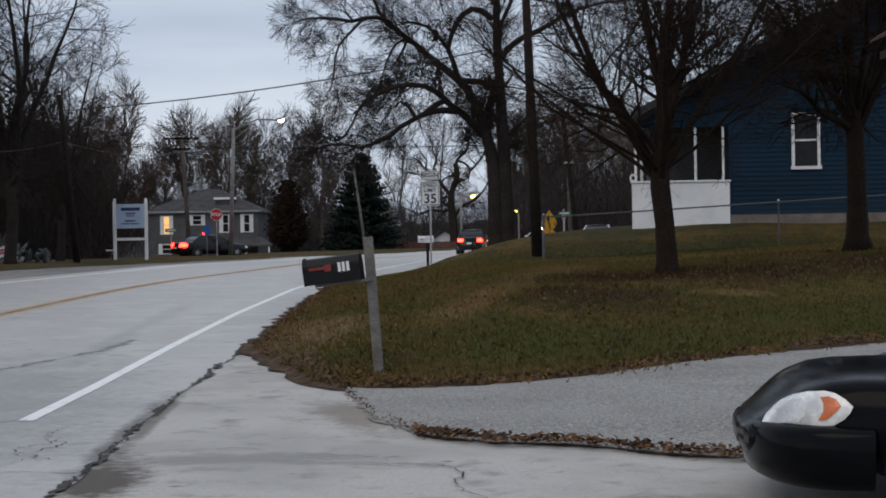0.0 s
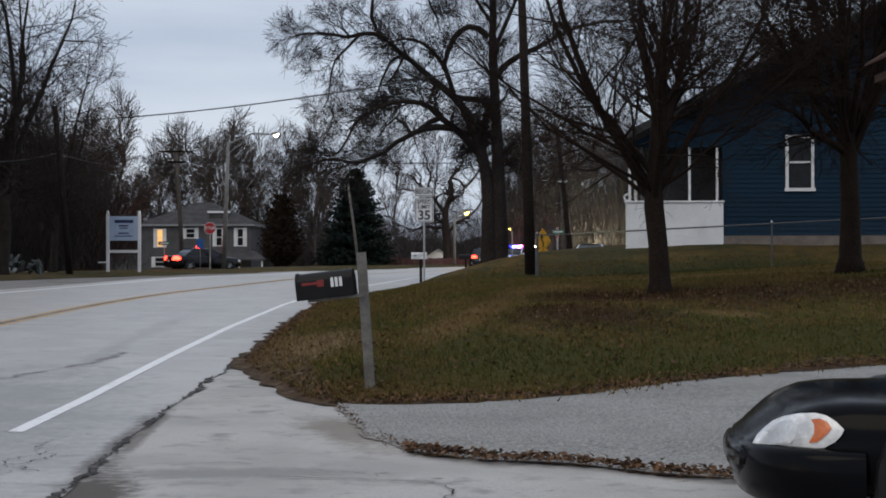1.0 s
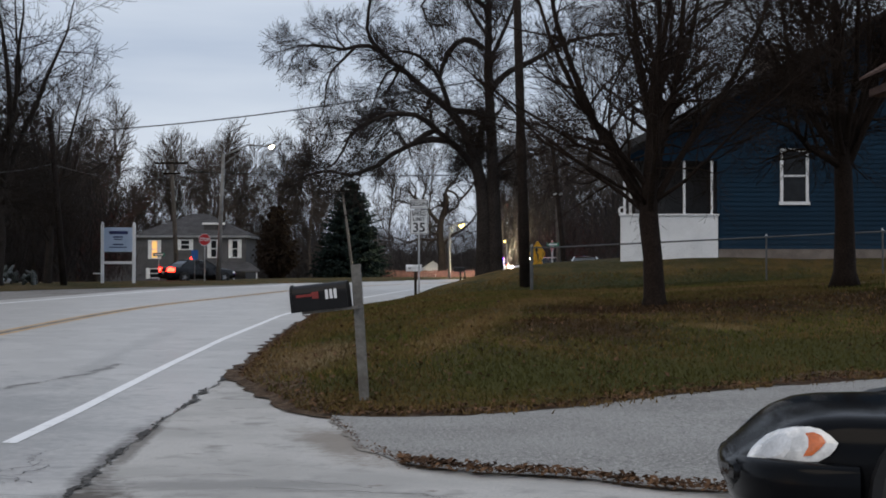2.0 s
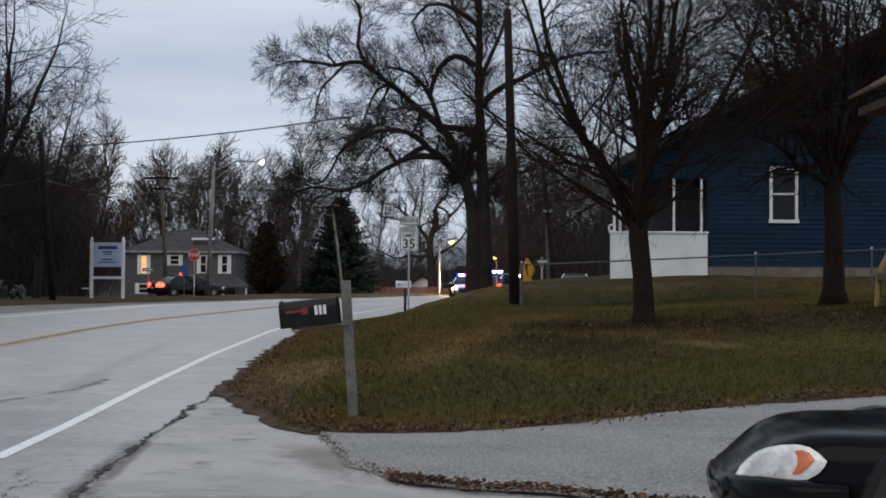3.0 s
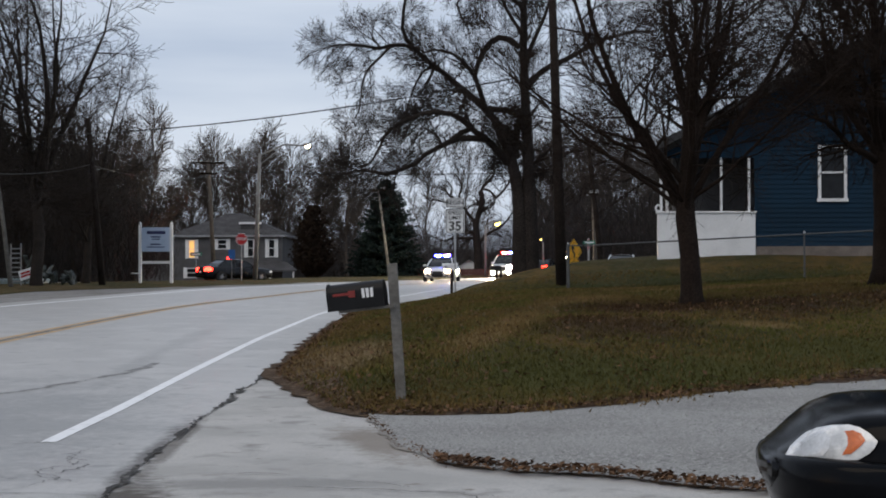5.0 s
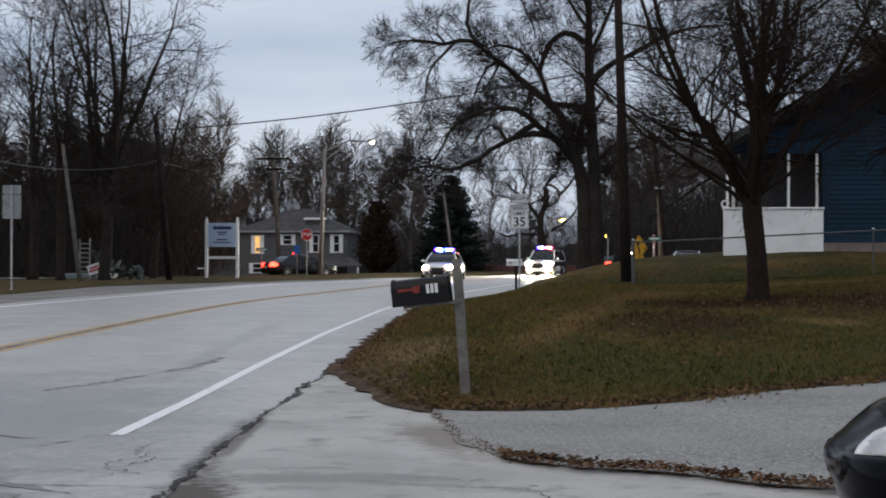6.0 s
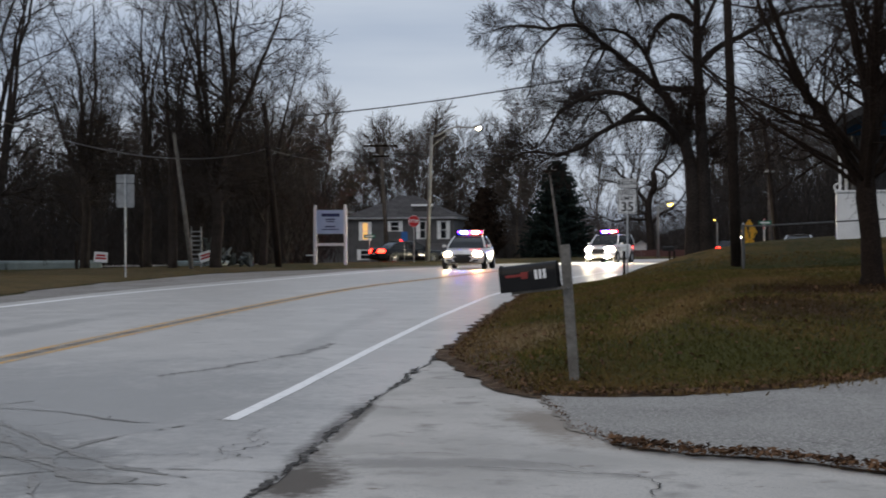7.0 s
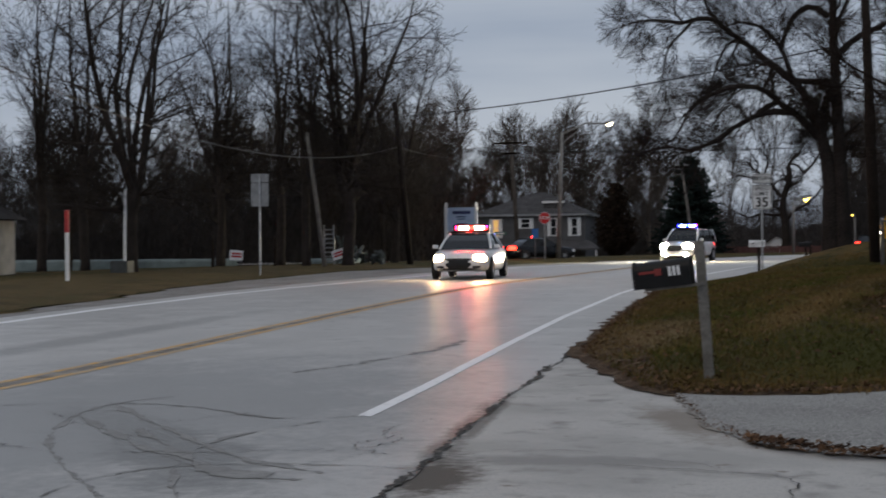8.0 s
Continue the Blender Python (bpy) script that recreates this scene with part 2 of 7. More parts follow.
LAWN_SPOTS = [(GREEN, 1.6, 16.3, 1.7, 5.0, -58, 0.9), (GREEN, 5.0, 19.2, 1.6, 4.5, -55, 0.8), (GREEN, 4.6, 34.0, 5.0, 4.0, 0, 0.7), (GREEN, -1.1, 22.5, 0.9, 5.0, -8, 0.6),
              (LITTER, 3.7, 23.9, 4.2, 3.4, 0, 0.9), (LITTER, 1.9, 19.9, 1.7, 2.6, -20, 0.75), (LITTER, 7.4, 24.5, 2.6, 3.2, 0, 0.8),
              # the first two, along the crest, also paint the brighter slope as tan grass
              (STRAW_AND_LIGHT, 0.4, 20.6, 0.75, 6.0, -10, 0.9), (STRAW_AND_LIGHT, 2.0, 28.2, 0.9, 5.5, -13, 0.9), (STRAW_AND_LIGHT, 4.0, 20.8, 1.1, 0.5, 0, 0.8), (STRAW_AND_LIGHT, 6.0, 33.5, 6.5, 1.3, 0, 0.85), ((0.03, 0.038, 0.013), 7.0, 40.5, 9.0, 3.4, 0, 0.9), ((0.2, 0.145, 0.08), -1.9, 18.9, 1.4, 4.2, 4, 1.0)]
patches(M_TURF, LAWN_SPOTS)
patches(M_BLADE, LAWN_SPOTS)
GRIME, SOIL = (0.17, 0.165, 0.155), (0.085, 0.07, 0.056)
patches(M_ROAD, [((0.25, 0.246, 0.24), -5.6, 11.5, 5.0, 9.0, 0, 0.8), (GRIME, -3.9, 9.2, 0.75, 2.4, 27, 0.8), (GRIME, -4.9, 10.6, 0.6, 2.6, 40, 0.55), (GRIME, -4.5, 19.5, 0.3, 4.5, 6, 0.4), (GRIME, -5.0, 26.0, 0.35, 6.0, 4, 0.28), (SOIL, -2.36, 10.6, 0.16, 3.6, 4, 0.9), (GRIME, -10.0, 20.0, 0.6, 12.0, 0, 0.5)])
patches(M_APRON, [(SOIL, -2.08, 8.6, 0.4, 1.5, 6, 1.0), (SOIL, -2.34, 11.5, 0.12, 3.0, 4, 0.7), ((0.2, 0.165, 0.13), -0.75, 11.6, 0.5, 1.8, 15, 0.8), (GRIME, -1.3, 9.4, 1.4, 0.35, 0, 0.5)])


# ---- mesh helpers ----
class Build:
    """Vertices and faces of one mesh."""

    def __init__(self):
        self.v, self.f = [], []

    def add(self, verts, faces):
        o = len(self.v)
        self.v += [tuple(p) for p in verts]
        self.f += [tuple(i + o for i in q) for q in faces]
        return self

    def box(self, x0, x1, y0, y1, z0, z1, bevel=0.0):
        if bevel <= 0:
            v = [(x, y, z) for z in (z0, z1) for y in (y0, y1) for x in (x0, x1)]
            return self.add(v, [(0, 2, 3, 1), (4, 5, 7, 6), (0, 1, 5, 4), (2, 6, 7, 3), (0, 4, 6, 2), (1, 3, 7, 5)])
        bm = bmesh.new()
        bmesh.ops.create_cube(bm, size=1.0)
        for p in bm.verts:
            p.co = Vector(((x0 + x1) / 2 + p.co.x * (x1 - x0), (y0 + y1) / 2 + p.co.y * (y1 - y0), (z0 + z1) / 2 + p.co.z * (z1 - z0)))
        bmesh.ops.bevel(bm, geom=bm.edges[:], offset=bevel, segments=2, affect="EDGES", profile=0.5)
        bm.verts.index_update()
        self.add([p.co[:] for p in bm.verts], [[q.index for q in f.verts] for f in bm.faces])
        bm.free()
        return self

    def tube(self, pts, radii, sides=8, cap=True):
        pts = [Vector(p) for p in pts]
        o = len(self.v)
        ref = Vector((0.31, 0.95, 0.07))
        for i, p in enumerate(pts):
            d = (pts[min(i + 1, len(pts) - 1)] - pts[max(i - 1, 0)])
            d = d.normalized() if d.length > 1e-9 else Vector((0, 0, 1))
            a = d.cross(ref if abs(d.dot(ref)) < 0.95 else Vector((1, 0, 0))).normalized()
            b = d.cross(a)
            for k in range(sides):
                w = 2 * math.pi * k / sides
                q = p + radii[i] * (math.cos(w) * a + math.sin(w) * b)
                self.v.append((q.x, q.y, q.z))
        for i in range(len(pts) - 1):
            for k in range(sides):
                k2 = (k + 1) % sides
                self.f.append((o + i * sides + k, o + i * sides + k2, o + (i + 1) * sides + k2, o + (i + 1) * sides + k))
        if cap:
            self.f.append(tuple(o + k for k in range(sides))[::-1])
            e = o + (len(pts) - 1) * sides
            self.f.append(tuple(e + k for k in range(sides)))
        return self

    def grid(self, rows):
        """A sheet through rows of points, all of one length."""
        n = len(rows[0])
        faces = [(i * n + j, i * n + j + 1, (i + 1) * n + j + 1, (i + 1) * n + j) for i in range(len(rows) - 1) for j in range(n - 1)]
        return self.add([p for r in rows for p in r], faces)

    def mesh(self, name, mat, smooth=False):
        me = bpy.data.meshes.new(name)
        me.from_pydata(self.v, [], self.f)
        me.materials.append(mat)
        if smooth:
            me.polygons.foreach_set("use_smooth", [True] * len(me.polygons))
        me.update()
        return me


def part(name, build, mat, parent=None, label="", at=None, smooth=False):
    """One mesh object under a thing or a part."""
    ob = new(name, build.mesh(name, mat, smooth))
    if parent is not None:
        ob.parent = parent
    if at is not None:
        ob.matrix_basis = at
    if label:
        ob["label"] = label
    return ob


def thing(name, m, label, category, group=""):
    ob = new(name)
    ob.matrix_basis = m
    return tagged(ob, label, category, group)


def setting(name, build, mat, label, category, smooth=False, kind="structure"):
    return tagged(part(name, build, mat, smooth=smooth), label, category, kind=kind)


# ---- lie of the land ----
def lerp(x, xs, ys):
    return float(np.interp(x, xs, ys))


def smooth01(a):
    a = min(1.0, max(0.0, a))
    return a * a * (3 - 2 * a)


def road_z(y):
    return lerp(y, [0, 10, 14, 26, 44, 60, 95, 112, 125, 140, 300], [0, 0, 0.02, 0.17, 0.39, 0.58, 0.6, 0.68, 0.74, 0.62, -2])


# the road's yellow line, the middle of it
SPINE = [(-7.75, -60), (-7.75, 0), (-7.75, 14), (-7.98, 22), (-8.17, 30), (-8.2, 37), (-7.9, 43), (-7.2, 48.5), (-6.4, 55), (-5.2, 64), (-3.9, 73), (-2.7, 81), (-1.3, 88), (2.2, 104), (4.6, 113), (9, 122), (17, 131), (28, 138), (60, 146)]


def spline(points, step):
    """Points along a smooth line through the given ones."""
    p = [Vector((*q, 0)[:3]) for q in points]
    out = []
    for i in range(len(p) - 1):
        a, b, c, d = p[max(i - 1, 0)], p[i], p[i + 1], p[min(i + 2, len(p) - 1)]
        n = max(1, int((c - b).length / step))
        for k in range(n):
            t = k / n
            out.append(0.5 * ((2 * b) + (c - a) * t + (2 * a - 5 * b + 4 * c - d) * t * t + (3 * b - a - 3 * c + d) * t ** 3))
    return out + [p[-1]]


SP = spline(SPINE, 1.0)
SPX, SPY = [p.x for p in SP if p.y < 137], [p.y for p in SP if p.y < 137]


def spine_x(y):
    return lerp(y, SPY, SPX)


def right_edge(y):
    """Where the verge begins beside the road on the yard's side."""
    near = lerp(y, [0, 18, 21, 24, 30, 36.7, 41.3, 46.7, 55, 64, 73], [-2.2, -2.45, -2.58, -2.7, -2.88, -3.02, -2.1, -1.1, 0.0, 1.0, 1.9])
    return near if y < 73 else lerp(y, SPY, SPX) + 5.8


def left_edge(y):
    return lerp(y, [-60, 20, 27, 33, 39, 45, 56, 64, 80, 100], [-15.0, -15.2, -15.3, -15.9, -16.9, -17.5, -17.3, -14.8, -12.0, -6.0]) if y < 100 else spine_x(y) - 5.5


def yard_edge(x):
    """Where the lawn begins beyond the driveway."""
    return lerp(x, [-2.45, -1.92, -1.32, -0.97, 0.08, 1.2, 2.5, 4, 5.4, 10, 40], [18.0, 16.15, 14.0, 13.45, 13.65, 14.4, 15.85, 17.0, 18.0, 21.5, 44])


def ground_z(x, y):
    base = road_z(y)
    d = min(x - right_edge(y), (y - yard_edge(x)) * 0.75) if x > -2.6 or y > 18 else -1
    if x > spine_x(y):
        if d <= 0:
            return base - 0.05
        top = lerp(y, [14, 20, 26, 34, 41.5, 44.6, 50, 60, 70, 90, 140], [0.5, 0.63, 0.73, 0.75, 0.78, 1.5, 1.6, 1.5, 0.95, 0.62, 0.5]) + 0.05 * max(0, min(x, 20 - 12.5 * smooth01((y - 36) / 6)) - 3) * smooth01((y - 14) / 10)
        top += 0.05 * noise.noise((x * 0.4, y * 0.4, 3.0))
        return base + 0.03 * smooth01(d / 0.15) + max(0, top - base) * (0.25 * smooth01(d / 1.5) + 0.75 * smooth01(d / 4.6))
    e = left_edge(y) - x
    if e <= 0:
        return base - 0.05
    return base + 0.02 * smooth01(e / 0.3) + 0.1 * smooth01(e / 3) + 0.03 * noise.noise((x * 0.3, y * 0.3, 9.0)) - 0.9 * smooth01((e - 8) / 30)


def axis(stops):
    out = [stops[0][0]]
    for (a, _), (b, s) in zip(stops, stops[1:]):
        n = max(1, round((b - a) / s))
        out += [a + (b - a) * (k + 1) / n for k in range(n)]
    return out


GX = axis([(-2500, 0), (-400, 300), (-80, 40), (-30, 5), (-14, 0.7), (-4, 1.5), (7, 0.13), (12, 0.3), (30, 1.5), (100, 10), (400, 50), (2500, 300)])
GY = axis([(-2500, 0), (-300, 300), (-30, 30), (6, 4), (12, 1.0), (24, 0.13), (50, 0.3), (75, 0.8), (140, 4), (400, 30), (2500, 300)])
ground = setting("ground", Build().grid([[(x, y, ground_z(x, y)) for x in GX] for y in GY]), M_TURF, "winter lawn and verge of short green and brown grass", "grass", smooth=True)


def crack_x(y):
    """The ragged joint between the road's shoulder and the driveway."""
    return lerp(y, [-20, 8.65, 10.45, 13.45, 17.55, 18.2], [-1.6, -2.22, -2.33, -2.48, -2.57, -2.6]) + 0.05 * noise.noise((y * 1.1, 5, 0)) + 0.025 * noise.noise((y * 5, 1, 0))


rows = []
for y in axis([(-60, 0), (4, 4), (46, 0.3), (60, 1)]):
    edge = crack_x(y) if y < 18 else right_edge(y) + 0.2 + 0.12 * noise.noise((0, y * 1.3, 2))
    x = spine_x(y)
    rows.append([(x - 6.2, y, road_z(y)), (x - 3, y, road_z(y)), (x, y, road_z(y)), (x + 3, y, road_z(y)), (edge, y, road_z(y))])
for i, p in enumerate(SP):
    if p.y > 61:
        d = SP[min(i + 1, len(SP) - 1)] - SP[max(i - 1, 0)]
        side = Vector((d.y, -d.x, 0)).normalized()
        rows.append([(*(p + side * o)[:2], road_z(p.y)) for o in (-6.2, -3, 0, 3, 5.8)])
road = setting("road", Build().grid(rows), M_ROAD, "worn grey concrete two-lane road curving away", "road", smooth=True)
# shoulders and apron
rows = [[(left_edge(y) - 0.15 - 0.25 * noise.noise((y * 0.8, 0, 0)), y, road_z(y) - 0.02), (spine_x(y) - 5.0, y, road_z(y) - 0.016)] for y in axis([(-60, 0), (20, 5), (100, 0.5)])]
setting("pavement_left", Build().grid(rows), M_SHOULDER, "pale gravel shoulder beside the road", "shoulder")
apron_xs = axis([(-2.6, 0), (6, 0.35), (45, 3)])
apron = setting("driveway", Build().grid([[(x, y0, -0.006) for x in apron_xs] for y0 in (-25, 0, 6)] + [[(x, 6 + (yard_edge(max(x, -2.6)) + 0.25 + 0.1 * noise.noise((x * 2, 1, 4)) - 6) * k / 8, road_z(6 + (yard_edge(max(x, -2.6)) - 6) * k / 8) - 0.006) for x in apron_xs] for k in range(1, 9)]), M_APRON, "cracked grey concrete driveway apron", "driveway")


def seam_y(x):
    return lerp(x, [-1.0, -0.75, -0.58, -0.25, 0.25, 0.8, 1.3, 1.75, 4, 45], [13.45, 12.3, 11.25, 10.4, 9.95, 9.8, 9.35, 9.1, 8.6, 6])


xs = axis([(-0.97, 0), (6, 0.15), (45, 3)])
setting("driveway_2", Build().grid([[(x, seam_y(x) + (yard_edge(x) + 0.2 - seam_y(x)) * k / 10, road_z(seam_y(x) + (yard_edge(x) - seam_y(x)) * k / 10) + 0.001 + 0.02 * math.sin(math.pi * k / 10)) for x in xs] for k in range(11)]), M_DRIVE, "coarse grey asphalt driveway", "driveway")
# side street by the stop sign
rows = [[(x, 84 + 0.1 * (x + 14), 0.585), (x, 99 + 0.1 * (x + 14), 0.585)] for x in axis([(-90, 0), (-4, 4)])]
setting("road_2", Build().grid(rows), M_ROAD, "grey side street", "road")


def edge_line(y):
    return lerp(y, [11.5, 15.5, 19.5, 25.7, 35, 39, 44], [-3.34, -3.47, -3.6, -3.745, -3.78, -3.63, -3.2]) if y < 44 else spine_x(y) + 4.55


ys = axis([(11.5, 0), (46, 0.5), (130, 1.0)])
part("edge_line", Build().grid([[(edge_line(y) - 0.065, y, road_z(y) + 0.004), (edge_line(y) + 0.065, y, road_z(y) + 0.004)] for y in ys]), M_LINEWHITE, road, "worn white edge line")


def left_line(y):
    return lerp(y, [-60, 23.5, 28, 35, 38.7, 42.4, 47, 56], [-13.3, -13.4, -13.65, -13.65, -13.4, -12.95, -12.4, -11.3]) if y < 56 else spine_x(y) - 5.0


part("edge_line", Build().grid([[(left_line(y) - 0.13, y, road_z(y) + 0.004), (left_line(y) + 0.13, y, road_z(y) + 0.004)] for y in axis([(-60, 0), (20, 4), (56, 0.5), (80, 1)])]), M_LINEWHITE, road, "worn white edge line")
part("centre_joint", Build().grid([[(spine_x(y) - 0.09, y, road_z(y) + 0.003), (spine_x(y) + 0.09, y, road_z(y) + 0.003)] for y in axis([(-60, 0), (10, 5), (130, 0.6)])]), M_JOINT, road, "dark worn joint between the centre lines")
for o in (-0.17, 0.17):
    part("centre_line", Build().grid([[(spine_x(y) + o - 0.06, y, road_z(y) + 0.004), (spine_x(y) + o + 0.06, y, road_z(y) + 0.004)] for y in axis([(-60, 0), (10, 5), (130, 0.6)])]), M_LINEYELLOW, road, "worn yellow centre line")


# ---- trees ----
def grow(seed, trunk, levels, counts, lengths, angle, up, wiggle, limbs=None, sides=(8, 6, 4, 3, 3), taper=0.35, first=0.3, start_r=0.55, twig=0.006, first0=None, limb_run=0.0):
    """A bare tree: trunk is its line and radii; each level sprouts from the one before. Returns trunk and crown."""
    rnd = random.Random(seed)
    stem, crown = Build(), Build()
    stem.tube(trunk[0], trunk[1], 10)

    def shoot(p, d, length, r, level):
        n = 5 if level <= 1 else (4 if level == 2 else 3)
        pts, rad = [p.copy()], [r]
        for k in range(n):
            d = (d + Vector((rnd.gauss(0, wiggle), rnd.gauss(0, wiggle), rnd.gauss(0, wiggle) + up * (0.6 if level < 3 else 0.3)))).normalized()
            p = p + d * length / n
            pts.append(p.copy())
            rad.append(max(twig, r * (1 - (1 - taper) * (k + 1) / n)))
        (stem if level == 0 else crown).tube(pts, rad, sides[min(level, 4)], cap=False)
        sprout(pts, rad, length, level)

    def sprout(pts, rad, length, level, share=1.0):
        if level >= levels:
            return
        c = max(3, round(counts[level] * share))
        low = first0 if level == 0 and first0 is not None else first
        for k in range(c):
            t = low + (1 - low) * (k + rnd.random()) / c
            f = t * (len(pts) - 1)
            i = min(int(f), len(pts) - 2)
            q = pts[i].lerp(pts[i + 1], f - i)
            r = rad[i] + (rad[i + 1] - rad[i]) * (f - i)
            d = (pts[i + 1] - pts[i]).normalized()
            out = Vector((rnd.gauss(0, 1), rnd.gauss(0, 1), rnd.gauss(0, 1)))
            out = (out - d * out.dot(d)).normalized()
            a = radians(angle[level] * rnd.uniform(0.7, 1.3))
            shoot(q, (d * math.cos(a) + out * math.sin(a)).normalized(), lengths[level] * rnd.uniform(0.6, 1.2) * (1.15 - 0.5 * t), max(twig, r * start_r), level + 1)

    tp = [Vector(p) for p in trunk[0]]
    sprout(tp, trunk[1], 1.0, 0)
    for pts, rad in limbs or []:
        q = [Vector(p) for p in pts]
        stem.tube(q, rad, 8, cap=False)
        if rad[-1] < 0.08:
            run = sum((b - a).length for a, b in zip(q, q[1:]))
            sprout(q, rad, 1.0, 1, min(1.6, run / limb_run) if limb_run else 1.0)
    return stem, crown


def tree(name, m, grown, mat, label, group="", category="bare tree"):
    t = thing(name, m, label, category, group)
    part("trunk", grown[0], mat, t, smooth=True)
    part("crown", grown[1], mat, t, smooth=True)
    return t


def straight(h, r0, r1, n=8, bend=0.15, seed=1):
    rnd = random.Random(seed)
    x = y = 0.0
    pts, rad = [(0, 0, -0.2)], [r0 * 1.35]
    for k in range(1, n + 1):
        pts.append((x, y, h * k / n))
        rad.append(r0 + (r1 - r0) * k / n)
        x += rnd.gauss(0, bend)
        y += rnd.gauss(0, bend)
    return pts, rad
def at_slope(u, v, y):
    """A place y metres ahead, by its slopes from the eye (thousandths across and up)."""
    return Vector((u * y / 1000, y, EYE + v * y / 1000))


# woods: trees that fork into rising stems, and slender ones
def forked(seed, h, fork, stems, spread, r0):
    """A trunk that parts into rising stems, each with long branches and fine twigs."""
    rnd = random.Random(seed)
    pts = [(0, 0, -0.2), (0.03, 0, 0.3), (rnd.gauss(0, 0.1), 0, fork * 0.5), (rnd.gauss(0, 0.15), 0, fork)]
    top = Vector(pts[-1])
    out = []
    for k in range(stems):
        a = 2 * math.pi * (k + rnd.uniform(-0.3, 0.3)) / stems
        lean = spread * (0.25 + 0.9 * ((k * 3) % stems) / stems)
        d = Vector((math.cos(a) * lean, math.sin(a) * lean, 1.0)).normalized()
        p = top - Vector((0, 0, rnd.uniform(0, 0.35) * fork))
        r = r0 * rnd.uniform(0.5, 0.72)
        n, step = 9, (h - fork) / 9 * rnd.uniform(0.8, 1.1)
        line, rad = [p], [r]
        for i in range(n):
            d = (d + Vector((rnd.gauss(0, 0.1), rnd.gauss(0, 0.1), 0.05))).normalized()
            p = p + d * step
            line.append(p)
            rad.append(max(0.012, r * (1 - 0.93 * (i + 1) / n)))
        out.append((line, rad))
    return grow(seed, (pts, [r0 * 1.35, r0 * 1.05, r0 * 0.95, r0 * 0.85]), 4, (2, 12, 7, 4), (2.6, 3.0, 1.35, 0.7), (55, 52, 42, 38), 0.04, 0.09, limbs=out, first=0.14, first0=0.7, twig=0.0085, sides=(8, 5, 3, 3, 3), start_r=0.5)


wild = [forked(11, 14.5, 4.0, 8, 0.66, 0.24), forked(12, 15, 5.0, 3, 0.3, 0.2), forked(13, 14.5, 3.2, 6, 0.62, 0.26), forked(14, 13, 3.8, 6, 0.75, 0.2)]
thin = [grow(s, straight(11 + s % 3, 0.15, 0.03, seed=s, bend=0.2), 3, (16, 10, 8), (4.0, 2.1, 1.15), (38, 34, 36), 0.07, 0.08, first=0.1, first0=0.08, twig=0.015, sides=(6, 3, 3, 3, 3)) for s in (21, 22, 23, 24)]
far = random.Random(5)
near_spots = [(-18.5, 62, 1.03, 0), (-23.0, 66, 1.0, 1), (-20.1, 61, 0.92, 1), (-23.9, 51.5, 1.0, 2), (-31.0, 58, 0.98, 1), (-28.0, 56, 0.95, 1), (-19.6, 74, 0.95, 3), (-27.2, 69, 1.0, 1), (-29.5, 75, 0.98, 3), (-36, 72, 0.72, 3), (-26, 84, 0.72, 3), (-40, 78, 0.8, 3), (-24.5, 90, 0.8, 3), (-22.2, 84, 0.72, 3)]
protos = {}
for k, (x, y, s, i) in enumerate(near_spots):
    m = Matrix.Translation((x, y, ground_z(x, y))) @ Matrix.Rotation(far.uniform(0, 6.28), 4, "Z")
    if i not in protos:
        protos[i] = tree("bare_tree", m, wild[i], M_BARK, "tall bare deciduous tree at the edge of the woods", "bare woodland trees")
        protos[i].scale = (s, s, s)
    else:
        copy_thing(protos[i], m).scale = (s, s, s)
far_spots = []
for k in range(96):
    y = far.uniform(160, 205)
    far_spots.append((-0.36 * y + (0.62 * y) * (k + far.random()) / 96, y, far.uniform(0.95, 1.3)))
for k in range(18):
    y = far.uniform(95, 125)
    far_spots.append((-0.42 * y + 0.2 * y * (k + far.random()) / 18, y, far.uniform(0.6, 0.95)))
for k in range(12):
    y = far.uniform(88, 120)
    far_spots.append((-0.68 * y + 0.32 * y * (k + far.random()) / 12, y, far.uniform(0.65, 0.9)))
for k in range(16):
    y = far.uniform(140, 160)
    far_spots.append((0.05 * y + 0.28 * y * (k + far.random()) / 16, y, far.uniform(0.9, 1.3)))
far_spots = [q for i, q in enumerate(far_spots) if not (-0.075 < q[0] / q[1] < 0.04 and i % 5)]
far_protos = []
for k, (x, y, s) in enumerate(far_spots):
    m = Matrix.Translation((x, y, ground_z(x, y) - 0.1)) @ Matrix.Rotation(far.uniform(0, 6.28), 4, "Z")
    if k < 4:
        far_protos.append(tree("bare_tree", m, thin[k], M_HAZEBARK, "slender bare tree in the distant woods", "distant bare trees"))
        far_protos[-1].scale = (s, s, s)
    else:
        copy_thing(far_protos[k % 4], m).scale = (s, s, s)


def thicket(seed, x0, x1, y0, y1, height, count, wide, slant=0.3):
    rnd = random.Random(seed)
    b = Build()
    for _ in range(count):
        t = rnd.random()
        x, y = x0 + (x1 - x0) * t, y0 + (y1 - y0) * rnd.random()
        h = height * (0.75 + 0.5 * noise.noise((x * 0.15, y * 0.1, seed)))
        z = ground_z(x, y) + h * rnd.random() ** 1.15 * 0.85
        d = Vector((rnd.gauss(0, slant), rnd.gauss(0, slant), 1)).normalized() * rnd.uniform(1.0, 3.2)
        a = rnd.uniform(0, 3.14)
        w = Vector((math.cos(a), math.sin(a), 0)) * wide * rnd.uniform(0.5, 1.2)
        p = Vector((x, y, z))
        b.add([p - w, p + w, p + d], [(0, 1, 2)])
    return b


